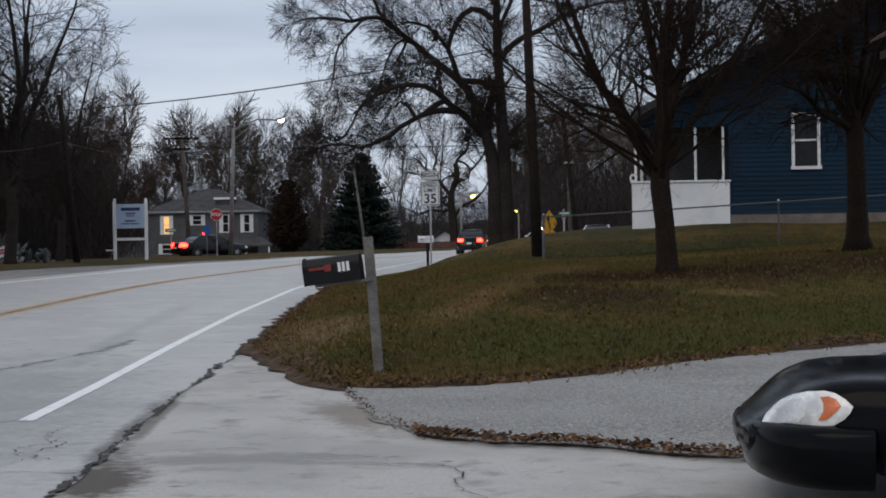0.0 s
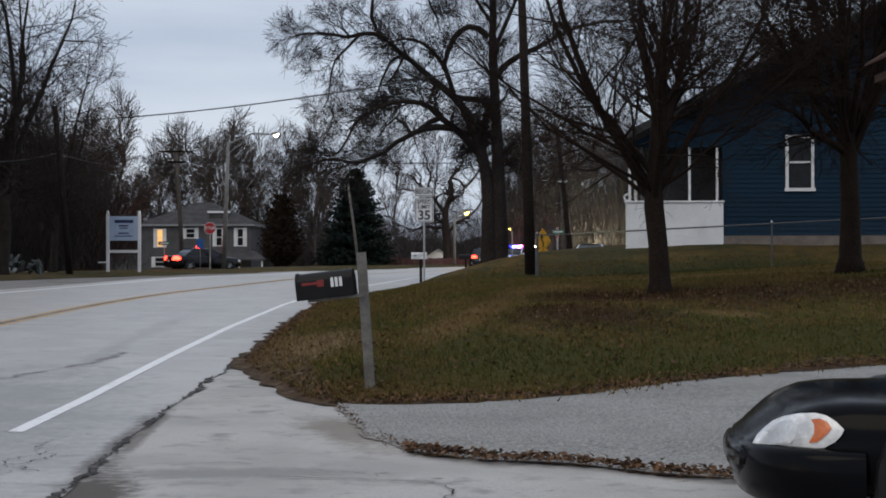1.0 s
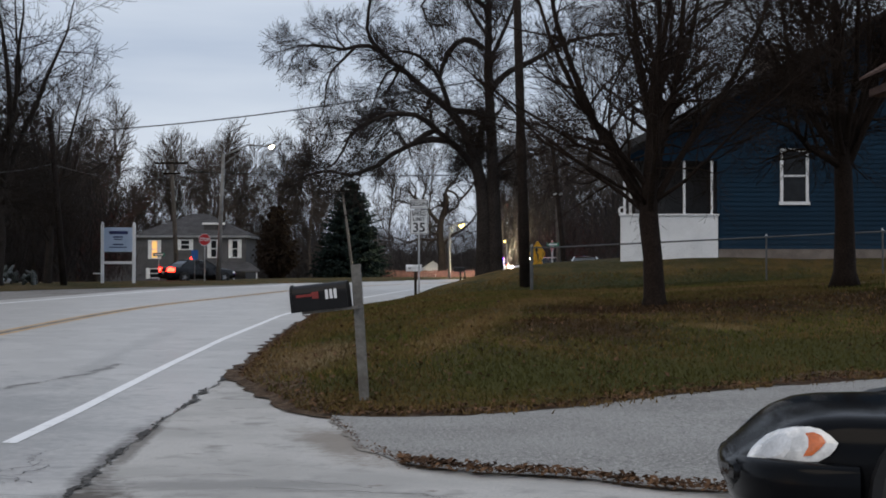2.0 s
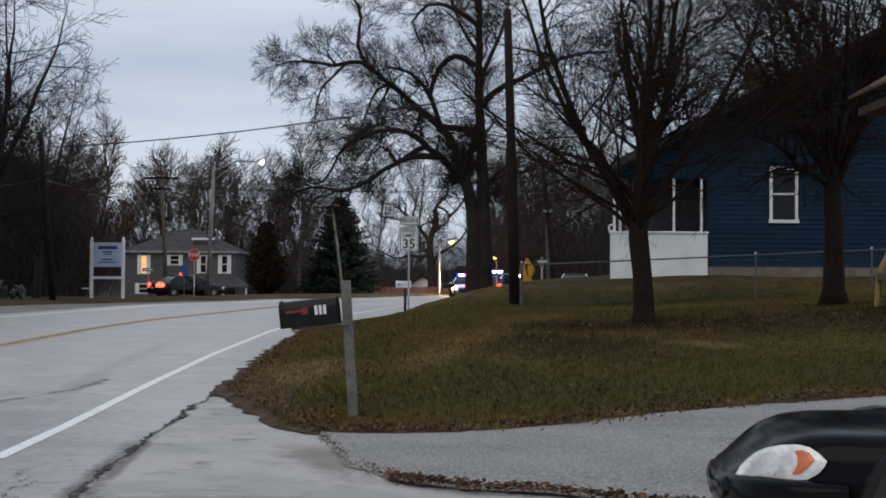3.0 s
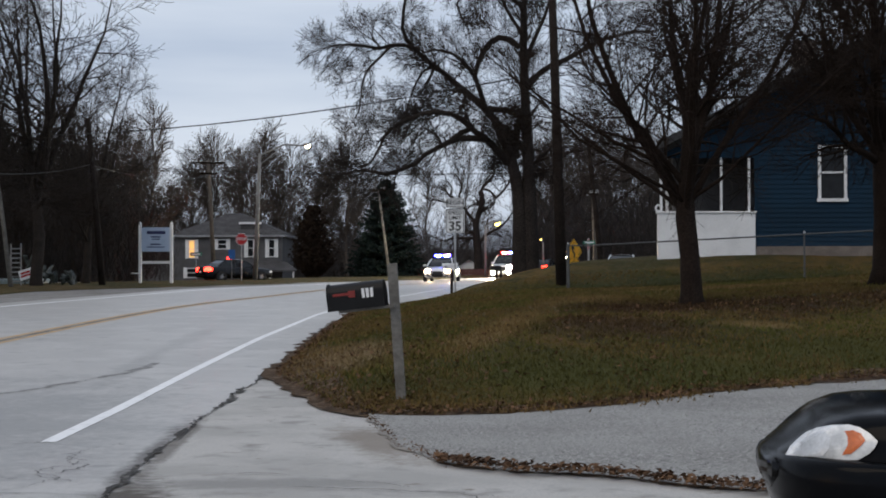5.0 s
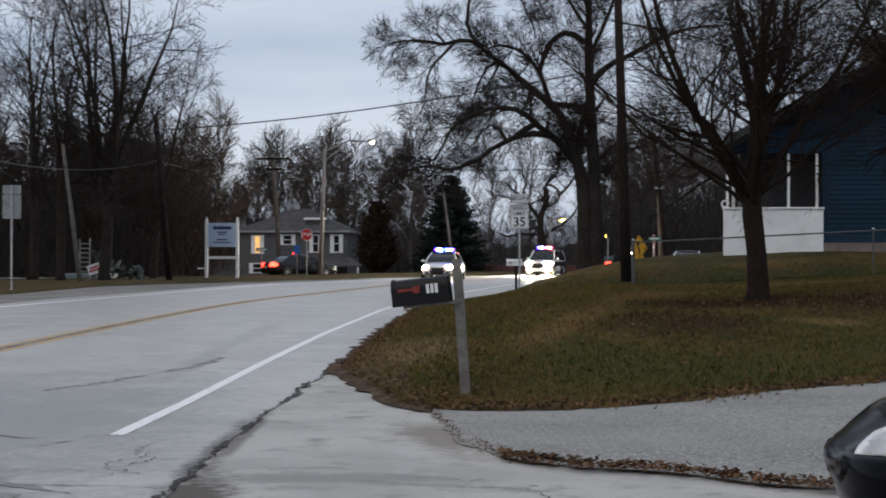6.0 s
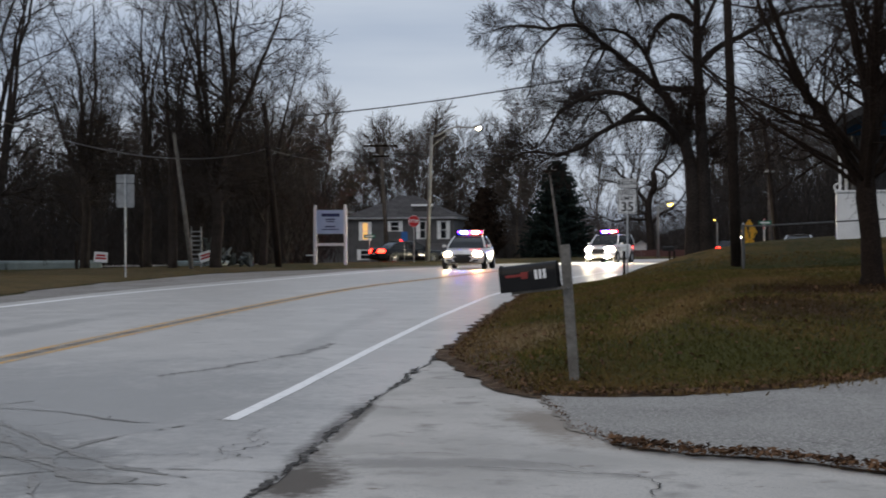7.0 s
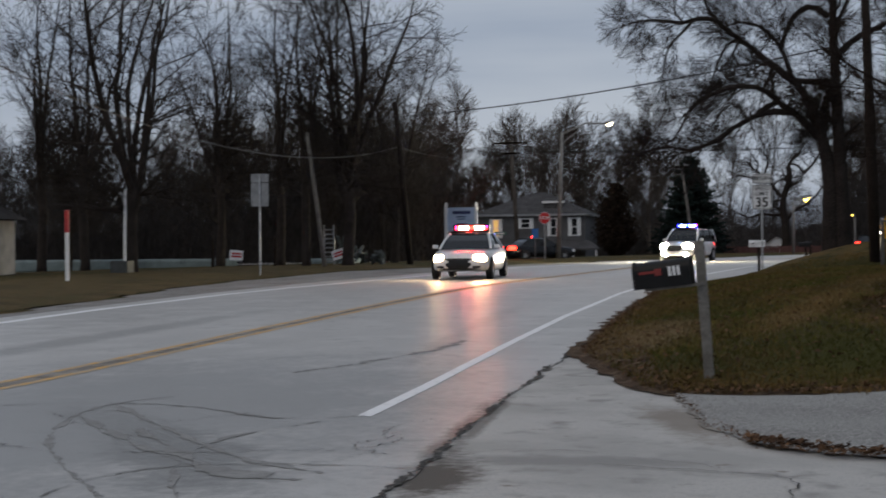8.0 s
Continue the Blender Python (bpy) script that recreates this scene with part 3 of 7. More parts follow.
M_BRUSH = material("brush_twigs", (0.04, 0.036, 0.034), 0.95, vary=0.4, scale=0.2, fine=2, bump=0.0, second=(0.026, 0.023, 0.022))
# the near brush lightened: air haze is put into the far twigs' colour
M_HAZEBRUSH = material("hazed_brush_twigs", (0.085, 0.076, 0.074), 0.95, vary=0.4, scale=0.2, fine=2, bump=0.0, second=(0.055, 0.05, 0.05))
setting("brush", thicket(1, -85, -21, 84, 104, 8.5, 64000, 0.022, 0.55), M_BRUSH, "dense dark leafless brush under the trees", "brush", kind="stuff")
setting("brush_far", thicket(2, -90, 30, 165, 195, 8.5, 62000, 0.03, 0.5), M_HAZEBRUSH, "dense leafless brush of the far woods, haze in its colour", "brush", kind="stuff")
setting("brush_right", thicket(3, 4.5, 45, 124, 150, 9.0, 32000, 0.026, 0.5), M_BRUSH, "dense leafless brush behind the blue house", "brush", kind="stuff")
M_RIDGE = material("far_woods", (0.032, 0.029, 0.029), 1.0, vary=0.3, scale=0.05, fine=0.5, bump=0.0)
rows = [[], []]
for k in range(400):
    x = -260 + 520 * k / 399
    h = 4.2 + 1.6 * noise.noise((x * 0.03, 1, 0)) + 1.6 * noise.noise((x * 0.25, 2, 0)) + 0.8 * noise.noise((x * 0.9, 3, 0))
    rows[0].append((x, 225 + 0.0006 * x * x * -1, -4))
    rows[1].append((x, 228 + 0.0006 * x * x * -1, h))
setting("backdrop", Build().grid(rows), M_RIDGE, "far dark edge of bare woods", "woods")

# old oak with arching limbs beside the road
def limb(r0, r1, power, *points):
    """A limb through the points, its radius falling from r0 to r1."""
    q = [p for p in spline(points, 0.3)]
    return q, [r0 + (r1 - r0) * (i / (len(q) - 1)) ** power for i in range(len(q))]


OAK = Matrix.Translation((1.698, 57.0, 1.241))
oak_trunk = limb(0.370, 0.196, 1.0, (0.02, 0.00, -0.34), (0.03, 0.00, 1.14), (0.02, 0.00, 2.23), (-0.07, 0.00, 3.21), (-0.21, 0.00, 3.97), (-0.37, 0.00, 4.52), (-0.59, 0.00, 5.17))
oak_limbs = [
    limb(0.370, 0.075, 0.8, (0.44, 0.00, -0.34), (0.42, 0.00, 1.14), (0.39, 0.00, 2.45), (0.36, 0.00, 3.98), (0.32, 0.20, 5.07), (0.27, 0.30, 6.16), (0.22, 0.40, 7.26), (0.19, 0.40, 8.36), (0.20, 0.40, 9.67), (0.21, 0.40, 11.22), (0.21, 0.40, 12.98)),
    limb(0.174, 0.035, 0.8, (-0.41, 0.00, 4.19), (-0.87, -0.30, 4.71), (-1.29, -0.70, 5.07), (-1.75, -1.00, 5.38), (-2.19, -1.20, 5.77), (-2.63, -1.40, 5.98), (-3.18, -1.60, 6.02), (-3.66, -1.70, 5.95), (-4.16, -1.80, 5.74), (-4.70, -1.90, 5.48), (-5.04, -1.90, 5.14), (-5.30, -2.00, 4.57), (-5.62, -2.00, 4.07), (-5.99, -2.00, 3.91)),
    limb(0.142, 0.026, 0.9, (-1.29, -0.70, 5.07), (-1.97, -1.00, 5.09), (-2.62, -1.30, 4.95), (-3.12, -1.60, 4.66), (-3.55, -1.80, 4.42), (-3.92, -2.00, 4.06), (-4.35, -2.10, 3.88), (-5.00, -2.10, 3.66), (-5.72, -2.10, 3.81), (-6.31, -2.20, 3.73), (-6.96, -2.20, 3.55)),
    limb(0.109, 0.109, 1.0, (-1.78, -1.00, 5.46), (-2.19, -1.10, 5.31), (-2.58, -1.30, 5.00)),
    limb(0.065, 0.022, 1.0, (-2.95, -1.50, 4.82), (-3.17, -1.20, 5.21), (-3.56, -0.90, 5.44), (-3.93, -0.80, 5.13), (-4.25, -0.70, 4.69)),
    limb(0.185, 0.044, 0.8, (-0.59, 0.00, 5.06), (-0.84, 0.10, 5.76), (-1.15, 0.30, 6.21), (-1.55, 0.40, 6.58), (-2.05, 0.60, 7.02), (-2.54, 0.80, 7.45), (-2.98, 0.90, 7.86), (-3.38, 1.00, 8.16), (-3.75, 1.00, 8.47), (-4.08, 1.10, 8.81), (-4.37, 1.10, 9.14), (-4.55, 1.00, 9.58), (-4.51, 1.00, 10.17), (-4.43, 1.00, 10.72), (-4.55, 0.90, 11.20), (-4.88, 0.80, 11.55), (-5.21, 0.70, 11.92)),
    limb(0.098, 0.022, 1.0, (-4.04, 1.00, 8.79), (-4.48, 0.80, 8.92), (-4.96, 0.60, 8.87), (-5.43, 0.50, 8.73), (-5.94, 0.40, 8.81), (-6.48, 0.20, 8.85), (-7.03, 0.00, 8.80), (-7.62, -0.20, 8.62)),
    limb(0.070, 0.020, 1.0, (-5.00, 0.60, 8.83), (-5.39, 0.40, 8.38), (-5.71, 0.30, 8.05), (-5.92, 0.20, 7.76), (-6.07, 0.10, 7.30), (-6.11, 0.00, 6.71), (-6.17, 0.00, 6.27), (-6.34, 0.00, 5.96)),
    limb(0.054, 0.022, 1.0, (-5.39, 0.50, 8.78), (-5.66, 0.80, 9.13), (-5.84, 1.00, 9.50)),
    limb(0.131, 0.109, 1.0, (0.25, 0.20, 6.03), (-0.08, 0.00, 6.14), (-0.56, -0.10, 6.24), (-1.00, 0.10, 6.30), (-1.35, 0.30, 6.39)),
    limb(0.196, 0.131, 1.0, (-0.19, 0.00, 4.41), (-0.14, 0.10, 5.17), (-0.05, 0.20, 5.68), (0.14, 0.30, 6.05)),
    limb(0.120, 0.026, 1.0, (-1.30, 0.30, 6.37), (-1.48, -0.10, 6.91), (-1.66, -0.30, 7.39), (-1.88, -0.50, 7.74), (-2.15, -0.60, 8.04), (-2.50, -0.80, 8.30), (-2.88, -0.90, 8.43), (-3.25, -1.00, 8.45), (-3.60, -1.10, 8.34), (-3.97, -1.20, 8.53)),
    limb(0.087, 0.131, 1.0, (-1.71, -0.30, 7.46), (-1.58, -0.10, 8.01), (-1.35, 0.00, 8.56), (-1.07, 0.10, 8.91), (-0.74, 0.20, 9.09), (-0.37, 0.30, 9.03), (0.03, 0.40, 8.71)),
    limb(0.076, 0.022, 1.0, (-2.05, 0.60, 6.97), (-2.16, 0.90, 6.58), (-2.37, 1.20, 6.20), (-2.74, 1.40, 6.28), (-3.14, 1.60, 6.28), (-3.51, 1.80, 6.08), (-3.94, 2.00, 6.12)),
    limb(0.070, 0.022, 1.0, (-3.09, 0.90, 7.97), (-3.46, 1.30, 8.10), (-3.81, 1.60, 7.94), (-4.07, 1.80, 7.48), (-4.26, 2.00, 7.04), (-4.41, 2.10, 6.60), (-4.36, 2.10, 6.11)),
    limb(0.065, 0.022, 1.0, (-3.29, 1.00, 8.05), (-3.46, 0.70, 7.61), (-3.67, 0.50, 7.22), (-3.95, 0.30, 6.89)),
    limb(0.109, 0.022, 0.9, (0.19, 0.40, 10.29), (-0.25, 0.20, 10.59), (-0.76, 0.00, 10.90), (-1.30, -0.20, 11.04), (-1.79, -0.40, 10.97), (-2.13, -0.50, 10.66), (-2.39, -0.60, 10.26), (-2.21, -0.60, 9.78), (-1.99, -0.70, 9.34), (-1.85, -0.80, 8.77)),
    limb(0.152, 0.044, 0.8, (0.26, 0.40, 7.15), (0.70, 0.80, 7.66), (1.17, 1.00, 8.02), (1.94, 1.20, 8.40), (2.59, 1.30, 8.76), (3.25, 1.40, 9.12), (3.90, 1.50, 9.34), (4.67, 1.50, 9.48), (5.54, 1.60, 9.54)),
    limb(0.109, 0.033, 1.0, (0.21, 0.40, 11.00), (-0.39, 0.60, 11.98), (-1.28, 0.80, 12.63), (-2.37, 1.00, 12.95)),
    limb(0.098, 0.033, 1.0, (0.30, 0.40, 8.36), (0.68, 1.00, 9.24), (1.05, 1.50, 10.12), (1.37, 2.00, 11.23), (1.47, 2.20, 12.55)),
    limb(0.087, 0.026, 1.0, (0.20, 0.40, 9.23), (-0.20, 1.00, 9.89), (-0.56, 1.50, 10.66), (-0.83, 1.80, 11.53), (-1.06, 2.00, 12.52)),
]
oak = grow(41, oak_trunk, 4, (2, 18, 9, 7), (1.6, 1.35, 0.9, 0.5), (50, 48, 42, 38), 0.03, 0.13, limbs=oak_limbs, first=0.26, first0=0.6, limb_run=4.2, twig=0.006, start_r=0.4, sides=(8, 5, 3, 3, 3))
tree("oak_tree", OAK, oak, M_BARK_OAK, "old bare oak with two trunks and wide arching limbs", category="bare tree")

gnarled = grow(61, limb(0.461, 0.230, 1.0, (0.00, 0.00, 0.00), (-0.03, 0.00, 2.86), (-0.20, 0.00, 4.91), (-0.16, 0.00, 5.93), (0.14, 0.00, 6.76), (0.39, 0.00, 7.78), (0.22, 0.00, 8.60)), 3, (2, 8, 7), (1.2, 1.5, 0.9), (60, 55, 50), 0.02, 0.26, limbs=[
    limb(0.205, 0.061, 1.0, (-0.21, 0.00, 5.68), (-0.83, 0.00, 6.44), (-1.35, 0.00, 7.20), (-2.02, 0.00, 7.81), (-2.59, 0.00, 8.22), (-2.95, 0.00, 8.73), (-3.37, 0.00, 9.13)),
    limb(0.092, 0.036, 1.0, (-2.54, 0.00, 8.17), (-2.34, 0.00, 8.89), (-2.81, 0.00, 9.50), (-3.02, 0.00, 10.01)),
    limb(0.113, 0.036, 1.0, (-1.35, 0.00, 7.20), (-1.77, 0.00, 7.97), (-1.47, 0.00, 8.89), (-1.79, 0.00, 9.76), (-1.85, 0.00, 10.53), (-2.16, 0.00, 11.04)),
    limb(0.164, 0.041, 1.0, (0.23, 0.00, 8.40), (0.48, 0.00, 9.07), (1.14, 0.00, 9.69), (1.49, 0.00, 10.46), (1.17, 0.00, 11.18), (1.68, 0.00, 11.85), (1.42, 0.00, 12.52)),
    limb(0.123, 0.061, 1.0, (0.38, 0.00, 8.81), (0.99, 0.00, 8.66), (1.46, 0.00, 8.15), (1.41, 0.00, 7.38), (0.70, 0.00, 6.97)),
    limb(0.123, 0.041, 1.0, (1.51, 0.00, 7.90), (1.97, 0.00, 8.31), (2.53, 0.00, 8.99), (2.93, 0.00, 9.81), (2.67, 0.00, 10.58), (3.07, 0.00, 11.20)),
    limb(0.143, 0.036, 1.0, (-0.15, 0.00, 4.40), (-1.07, 0.00, 4.29), (-2.09, 0.00, 4.43), (-3.01, 0.00, 4.11), (-3.83, 0.00, 4.36), (-4.65, 0.00, 4.76)),
    limb(0.123, 0.041, 1.0, (-0.10, 0.00, 5.32), (-0.67, 0.00, 5.62), (-1.59, 0.00, 5.15), (-2.51, 0.00, 5.50), (-3.13, 0.00, 5.90)),
    limb(0.164, 0.051, 1.0, (0.06, 0.00, 3.89), (0.98, 0.00, 4.82), (1.74, 0.00, 5.18), (2.61, 0.00, 5.96), (3.26, 0.00, 6.99)),
    limb(0.092, 0.031, 1.0, (-2.02, 0.00, 7.76), (-2.89, 0.00, 7.55), (-3.66, 0.00, 7.85), (-4.27, 0.00, 7.74)),
], first=0.2, first0=0.5, twig=0.014, sides=(8, 5, 4, 3, 3))
tree("gnarled_tree", Matrix.Translation((0.264, 134, -0.156)), gnarled, M_BARK_OAK, "gnarled bare tree with crooked limbs past the bend", category="bare tree")

# bare maples on the lawn
mx = 381 * 25 / 2618
rnd = random.Random(8)
limbs = []
for k in range(9):
    a = 2 * math.pi * k / 9 * 2.23
    lean = (0.12, 0.95, 0.5, 1.25, 0.3, 0.8, 0.6, 1.1, 0.4)[k]
    d = Vector((math.cos(a) * lean, math.sin(a) * lean, 1.0)).normalized()
    p = Vector((-0.08, 0, 1.4 + 0.09 * (k % 6)))
    r0 = 0.088 - 0.003 * k
    pts, rad = [p], [r0]
    for i in range(7):
        d = (d + Vector((rnd.gauss(0, 0.12), rnd.gauss(0, 0.12), 0.1 + 0.05 * lean))).normalized()
        p = p + d * 0.9
        pts.append(p)
        rad.append(r0 * (1 - 0.125 * (i + 1)))
    limbs.append((pts, rad))
for a, lean, z0, r0 in ((2.3, 1.5, 1.5, 0.042), (3.15, 2.3, 1.75, 0.036), (4.1, 1.7, 1.6, 0.038), (3.0, 1.35, 2.1, 0.04), (0.2, 1.5, 1.9, 0.04), (-0.5, 2.2, 1.7, 0.034), (-1.6, 1.4, 1.6, 0.036)):
    d = Vector((math.cos(a) * lean, math.sin(a) * lean, 1.0)).normalized()
    p = Vector((-0.08, 0, z0))
    pts, rad = [p], [r0]
    for i in range(6):
        d = (d + Vector((rnd.gauss(0, 0.15), rnd.gauss(0, 0.15), 0.07))).normalized()
        p = p + d * 0.7
        pts.append(p)
        rad.append(r0 * (1 - 0.14 * (i + 1)))
    limbs.append((pts, rad))
maple = grow(51, ([(0, 0, -0.2), (0.0, 0, 0.15), (-0.03, 0, 0.8), (-0.1, 0, 1.45), (-0.08, 0, 2.2), (-0.02, 0, 3.2), (0, 0, 4.2)], [0.28, 0.19, 0.165, 0.17, 0.12, 0.09, 0.05]), 4, (7, 11, 8, 6), (2.2, 1.9, 1.0, 0.5), (45, 46, 45, 42), 0.06, 0.16, limbs=limbs, first=0.2, first0=0.6, twig=0.003, start_r=0.5, sides=(8, 5, 4, 3, 3))
tree("maple_tree", Matrix.Translation((mx, 25.0, EYE - 60 * 25 / 2618)), maple, M_BARK_MAPLE, "bare maple with a short trunk and fanning limbs on the lawn", "lawn trees")
limbs2 = []
for k in range(12):
    a = 2 * math.pi * k / 12 * 2.2
    lean = 0.35 + 0.9 * ((k * 5) % 12) / 12
    d = Vector((math.cos(a) * lean, math.sin(a) * lean, 0.95)).normalized()
    p = Vector((0, 0, 2.2 + 0.12 * (k % 7)))
    pts, rad = [p], [0.09 - 0.003 * k]
    for i in range(5):
        d = (d + Vector((rnd.gauss(0, 0.12), rnd.gauss(0, 0.12), 0.1))).normalized()
        p = p + d * 0.95
        pts.append(p)
        rad.append((0.09 - 0.003 * k) * (1 - 0.15 * (i + 1)))
    limbs2.append((pts, rad))
maple2 = grow(57, ([(0, 0, -0.2), (0.0, 0, 0.2), (0, 0, 1.2), (-0.03, 0, 2.3), (-0.1, 0, 3.4), (-0.15, 0, 4.6), (-0.2, 0, 6)], [0.36, 0.23, 0.19, 0.18, 0.14, 0.09, 0.04]), 4, (9, 13, 9, 5), (2.4, 1.7, 0.9, 0.45), (55, 45, 45, 42), 0.03, 0.16, limbs=limbs2, first=0.25, first0=0.5, twig=0.004, start_r=0.5, sides=(8, 5, 4, 3, 3))
tx = 718 * 30 / 2618
tree("maple_tree", Matrix.Translation((tx, 30.0, EYE - 17 * 30 / 2618)), maple2, M_BARK_MAPLE, "larger bare maple near the blue house", "lawn trees")


# conifers
def conifer(seed, h, r, whorls, power, droop, lift, needle):
    """Whorls of boughs, each hung with short needle sprays."""
    rnd = random.Random(seed)
    stem, b = Build(), Build()
    stem.tube([(0, 0, -0.2), (0, 0, h * 0.5), (0, 0, h)], [0.2, 0.12, 0.02], 7)
    for k in range(whorls):
        t = (k + 0.3) / whorls
        for j in range(int(30 - 17 * t)):
            z = h * (0.02 + 0.95 * t) + rnd.gauss(0, 0.06)
            reach = (r * (1 - t) ** power + 0.15) * rnd.uniform(0.7, 1.1)
            a = rnd.uniform(0, 6.283)
            d = Vector((math.cos(a), math.sin(a), 0))
            side = Vector((-d.y, d.x, 0))
            n = max(4, int(reach / 0.22))
            for s in range(n):
                f = (s + rnd.random()) / n
                p = d * reach * f + Vector((0, 0, z - droop * reach * f + lift * reach * f * f))
                w = (0.45 + 0.5 * (1 - f)) * needle
                for q in (-1, 1):
                    for hang in (0.0, 0.5):
                        e = (d * rnd.uniform(0.3, 0.9) + side * q * rnd.uniform(0.4, 1.0) + Vector((0, 0, rnd.uniform(-0.2, 0.2) - hang))).normalized() * w * rnd.uniform(0.7, 1.3)
                        u = Vector((rnd.gauss(0, 1), rnd.gauss(0, 1), rnd.gauss(0, 1))).normalized() * needle * 0.19
                        b.add([p - u, p + u, p + e], [(0, 1, 2)])
    return stem, b


def evergreen(name, x, y, grown, mat, label):
    t = thing(name, Matrix.Translation((x, y, ground_z(x, y))), label, "evergreen tree")
    part("trunk", grown[0], M_BARK, t)
    part("crown", grown[1], mat, t)


evergreen("spruce_tree", -7.4, 124, conifer(3, 8.4, 3.4, 34, 0.6, 0.28, 0.3, 0.55), M_NEEDLE, "dark green spruce standing beyond the bend")
evergreen("cedar_tree", -14.3, 130, conifer(4, 6.7, 1.95, 28, 0.45, -0.7, 0.2, 0.45), M_CEDAR, "narrow dark brown-green cedar beside the grey house")


# ---- poles, wires, lamps ----
M_GREYPOLE = material("grey_pole", (0.1, 0.088, 0.078), 0.9, vary=0.3, scale=2, fine=25, bump=0.3)
M_DULLSTEEL = material("dull_steel", (0.2, 0.195, 0.19), 0.6, 0.3, vary=0.15, scale=3, fine=30, bump=0.05)


def pole_thing(name, base, top, r, label, category="utility pole", arms=(), mat=None):
    t = thing(name, Matrix.Translation(base), label, category)
    d = Vector(top) - Vector(base)
    part("pole", Build().tube([(0, 0, -0.3), d * 0.5, d], [r * 1.1, r * 0.95, r * 0.75], 10), mat or M_POLE, t, smooth=True)
    for z, half in arms:
        c = d * (z / d.z)
        part("crossarm", Build().box(c.x - half, c.x + half, c.y - 0.16, c.y - 0.05, c.z - 0.06, c.z + 0.06), M_POLE, t)
        for s in (-0.9, -0.45, 0.45, 0.9):
            part("insulator", Build().tube([(c.x + s * half, c.y - 0.1, c.z + 0.06), (c.x + s * half, c.y - 0.1, c.z + 0.13), (c.x + s * half, c.y - 0.1, c.z + 0.22)], [0.03, 0.05, 0.03], 6), M_STEEL, t)
    return t


pole_thing("utility_pole", (2.45, 42, 0.74), (2.2, 42.1, 9.3), 0.15, "dark brown wooden utility pole on the grassy bank")
pole_thing("utility_pole", (-19.8, 112, 0.4), (-20.3, 112, 9.7), 0.17, "grey wooden utility pole with two crossarms", arms=((9.1, 1.3), (8.3, 0.7)), mat=M_GREYPOLE)
pole_thing("utility_pole", (-16.7, 66, 0.6), (-17.4, 66, 8.2), 0.14, "dark leaning wooden utility pole before the woods")
pole_thing("utility_pole", (-6.6, 115, 0.45), (-7.55, 115, 7.6), 0.11, "thin leaning wooden utility pole by the spruce", arms=((7.1, 0.5),), mat=M_GREYWOOD)
pole_thing("utility_pole", (-18.9, 60, 0.5), (-19.7, 60, 6.4), 0.09, "grey weathered leaning pole beside the verge", mat=M_GREYWOOD)
pole_thing("utility_pole", (7.6, 88, 0.4), (6.7, 88, 9.2), 0.16, "leaning wooden utility pole with a transformer", arms=((5.4, 0.25),))
pole_thing("utility_pole", (8.5, 105, 0.4), (8.3, 105, 8.5), 0.14, "grey wooden utility pole along the far road", mat=M_GREYPOLE)


def wire(name, a, b, sag, r, label):
    a, b = Vector(a), Vector(b)
    pts = [a.lerp(b, k / 24) - Vector((0, 0, sag * 4 * (k / 24) * (1 - k / 24))) for k in range(25)]
    tagged(part(name, Build().tube(pts, [r] * 25, 4), M_BLACKPLASTIC), label, "cable")


wire("overhead_wire", at_slope(-290, 92, 62), at_slope(30, 130, 48), 0.35, 0.022, "thick black overhead cable across the road")
wire("overhead_wire", (-17.3, 66, 6.1), at_slope(-600, 155, 30), 1.3, 0.02, "sagging overhead cable along the woods")
wire("overhead_wire", (-17.3, 66, 6.1), (-20.2, 112, 8.6), 0.5, 0.014, "overhead cable between the roadside poles")
wire("overhead_wire", (-20.2, 112, 8.9), (8.3, 105, 8.3), 0.25, 0.028, "thin overhead cable along the side street")
wire("overhead_wire", (-19.0, 112, 9.2), (-7.5, 115, 7.2), 0.5, 0.014, "thin overhead cable to the leaning pole")


def street_lamp(base, top, arm, r, lamp_mat, label, head):
    t = thing("street_lamp", Matrix.Translation(base), label, "street lamp")
    d = Vector(top) - Vector(base)
    part("pole", Build().tube([(0, 0, -0.2), d * 0.5, d], [r * 1.2, r, r * 0.8], 10), M_DULLSTEEL, t, smooth=True)
    e = Vector(arm) - Vector(base)
    part("arm", Build().tube([d - Vector((0, 0, 0.15)), d.lerp(e, 0.5) + Vector((0, 0, 0.28)), e - (e - d) * 0.1], [r * 0.45, r * 0.4, r * 0.35], 6), M_DULLSTEEL, t)
    part("brace", Build().tube([d - Vector((0, 0, 0.75)), d.lerp(e, 0.45) + Vector((0, 0, 0.12))], [r * 0.3, r * 0.3], 6), M_DULLSTEEL, t)
    s = 1 if e.x > d.x else -1
    part("lamp_head", Build().tube([e - Vector((s * head, 0, 0)), e - Vector((s * head * 0.5, 0, -0.03)), e + Vector((s * head * 0.2, 0, 0))], [0.07, head * 0.28, head * 0.2], 8), M_DULLSTEEL, t)
    part("bulb", Build().tube([e - Vector((s * head * 0.5, 0, 0.04 + head * 0.2)), e - Vector((s * head * 0.2, 0, 0.05 + head * 0.26)), e + Vector((s * head * 0.25, 0, 0.02))], [head * 0.12, head * 0.26, head * 0.16], 8), lamp_mat, t, "glowing lamp")


street_lamp((-14.2, 95, 0.6), (-13.87, 95, 8.9), (-10.75, 95, 9.4), 0.13, M_STREETLAMP, "grey steel street lamp with a long lit arm", 0.36)
street_lamp((0.82, 120, 0.4), (0.82, 120, 4.9), (1.85, 120, 5.15), 0.1, M_YELLOWLAMP, "far street lamp with a yellow glow", 0.45)
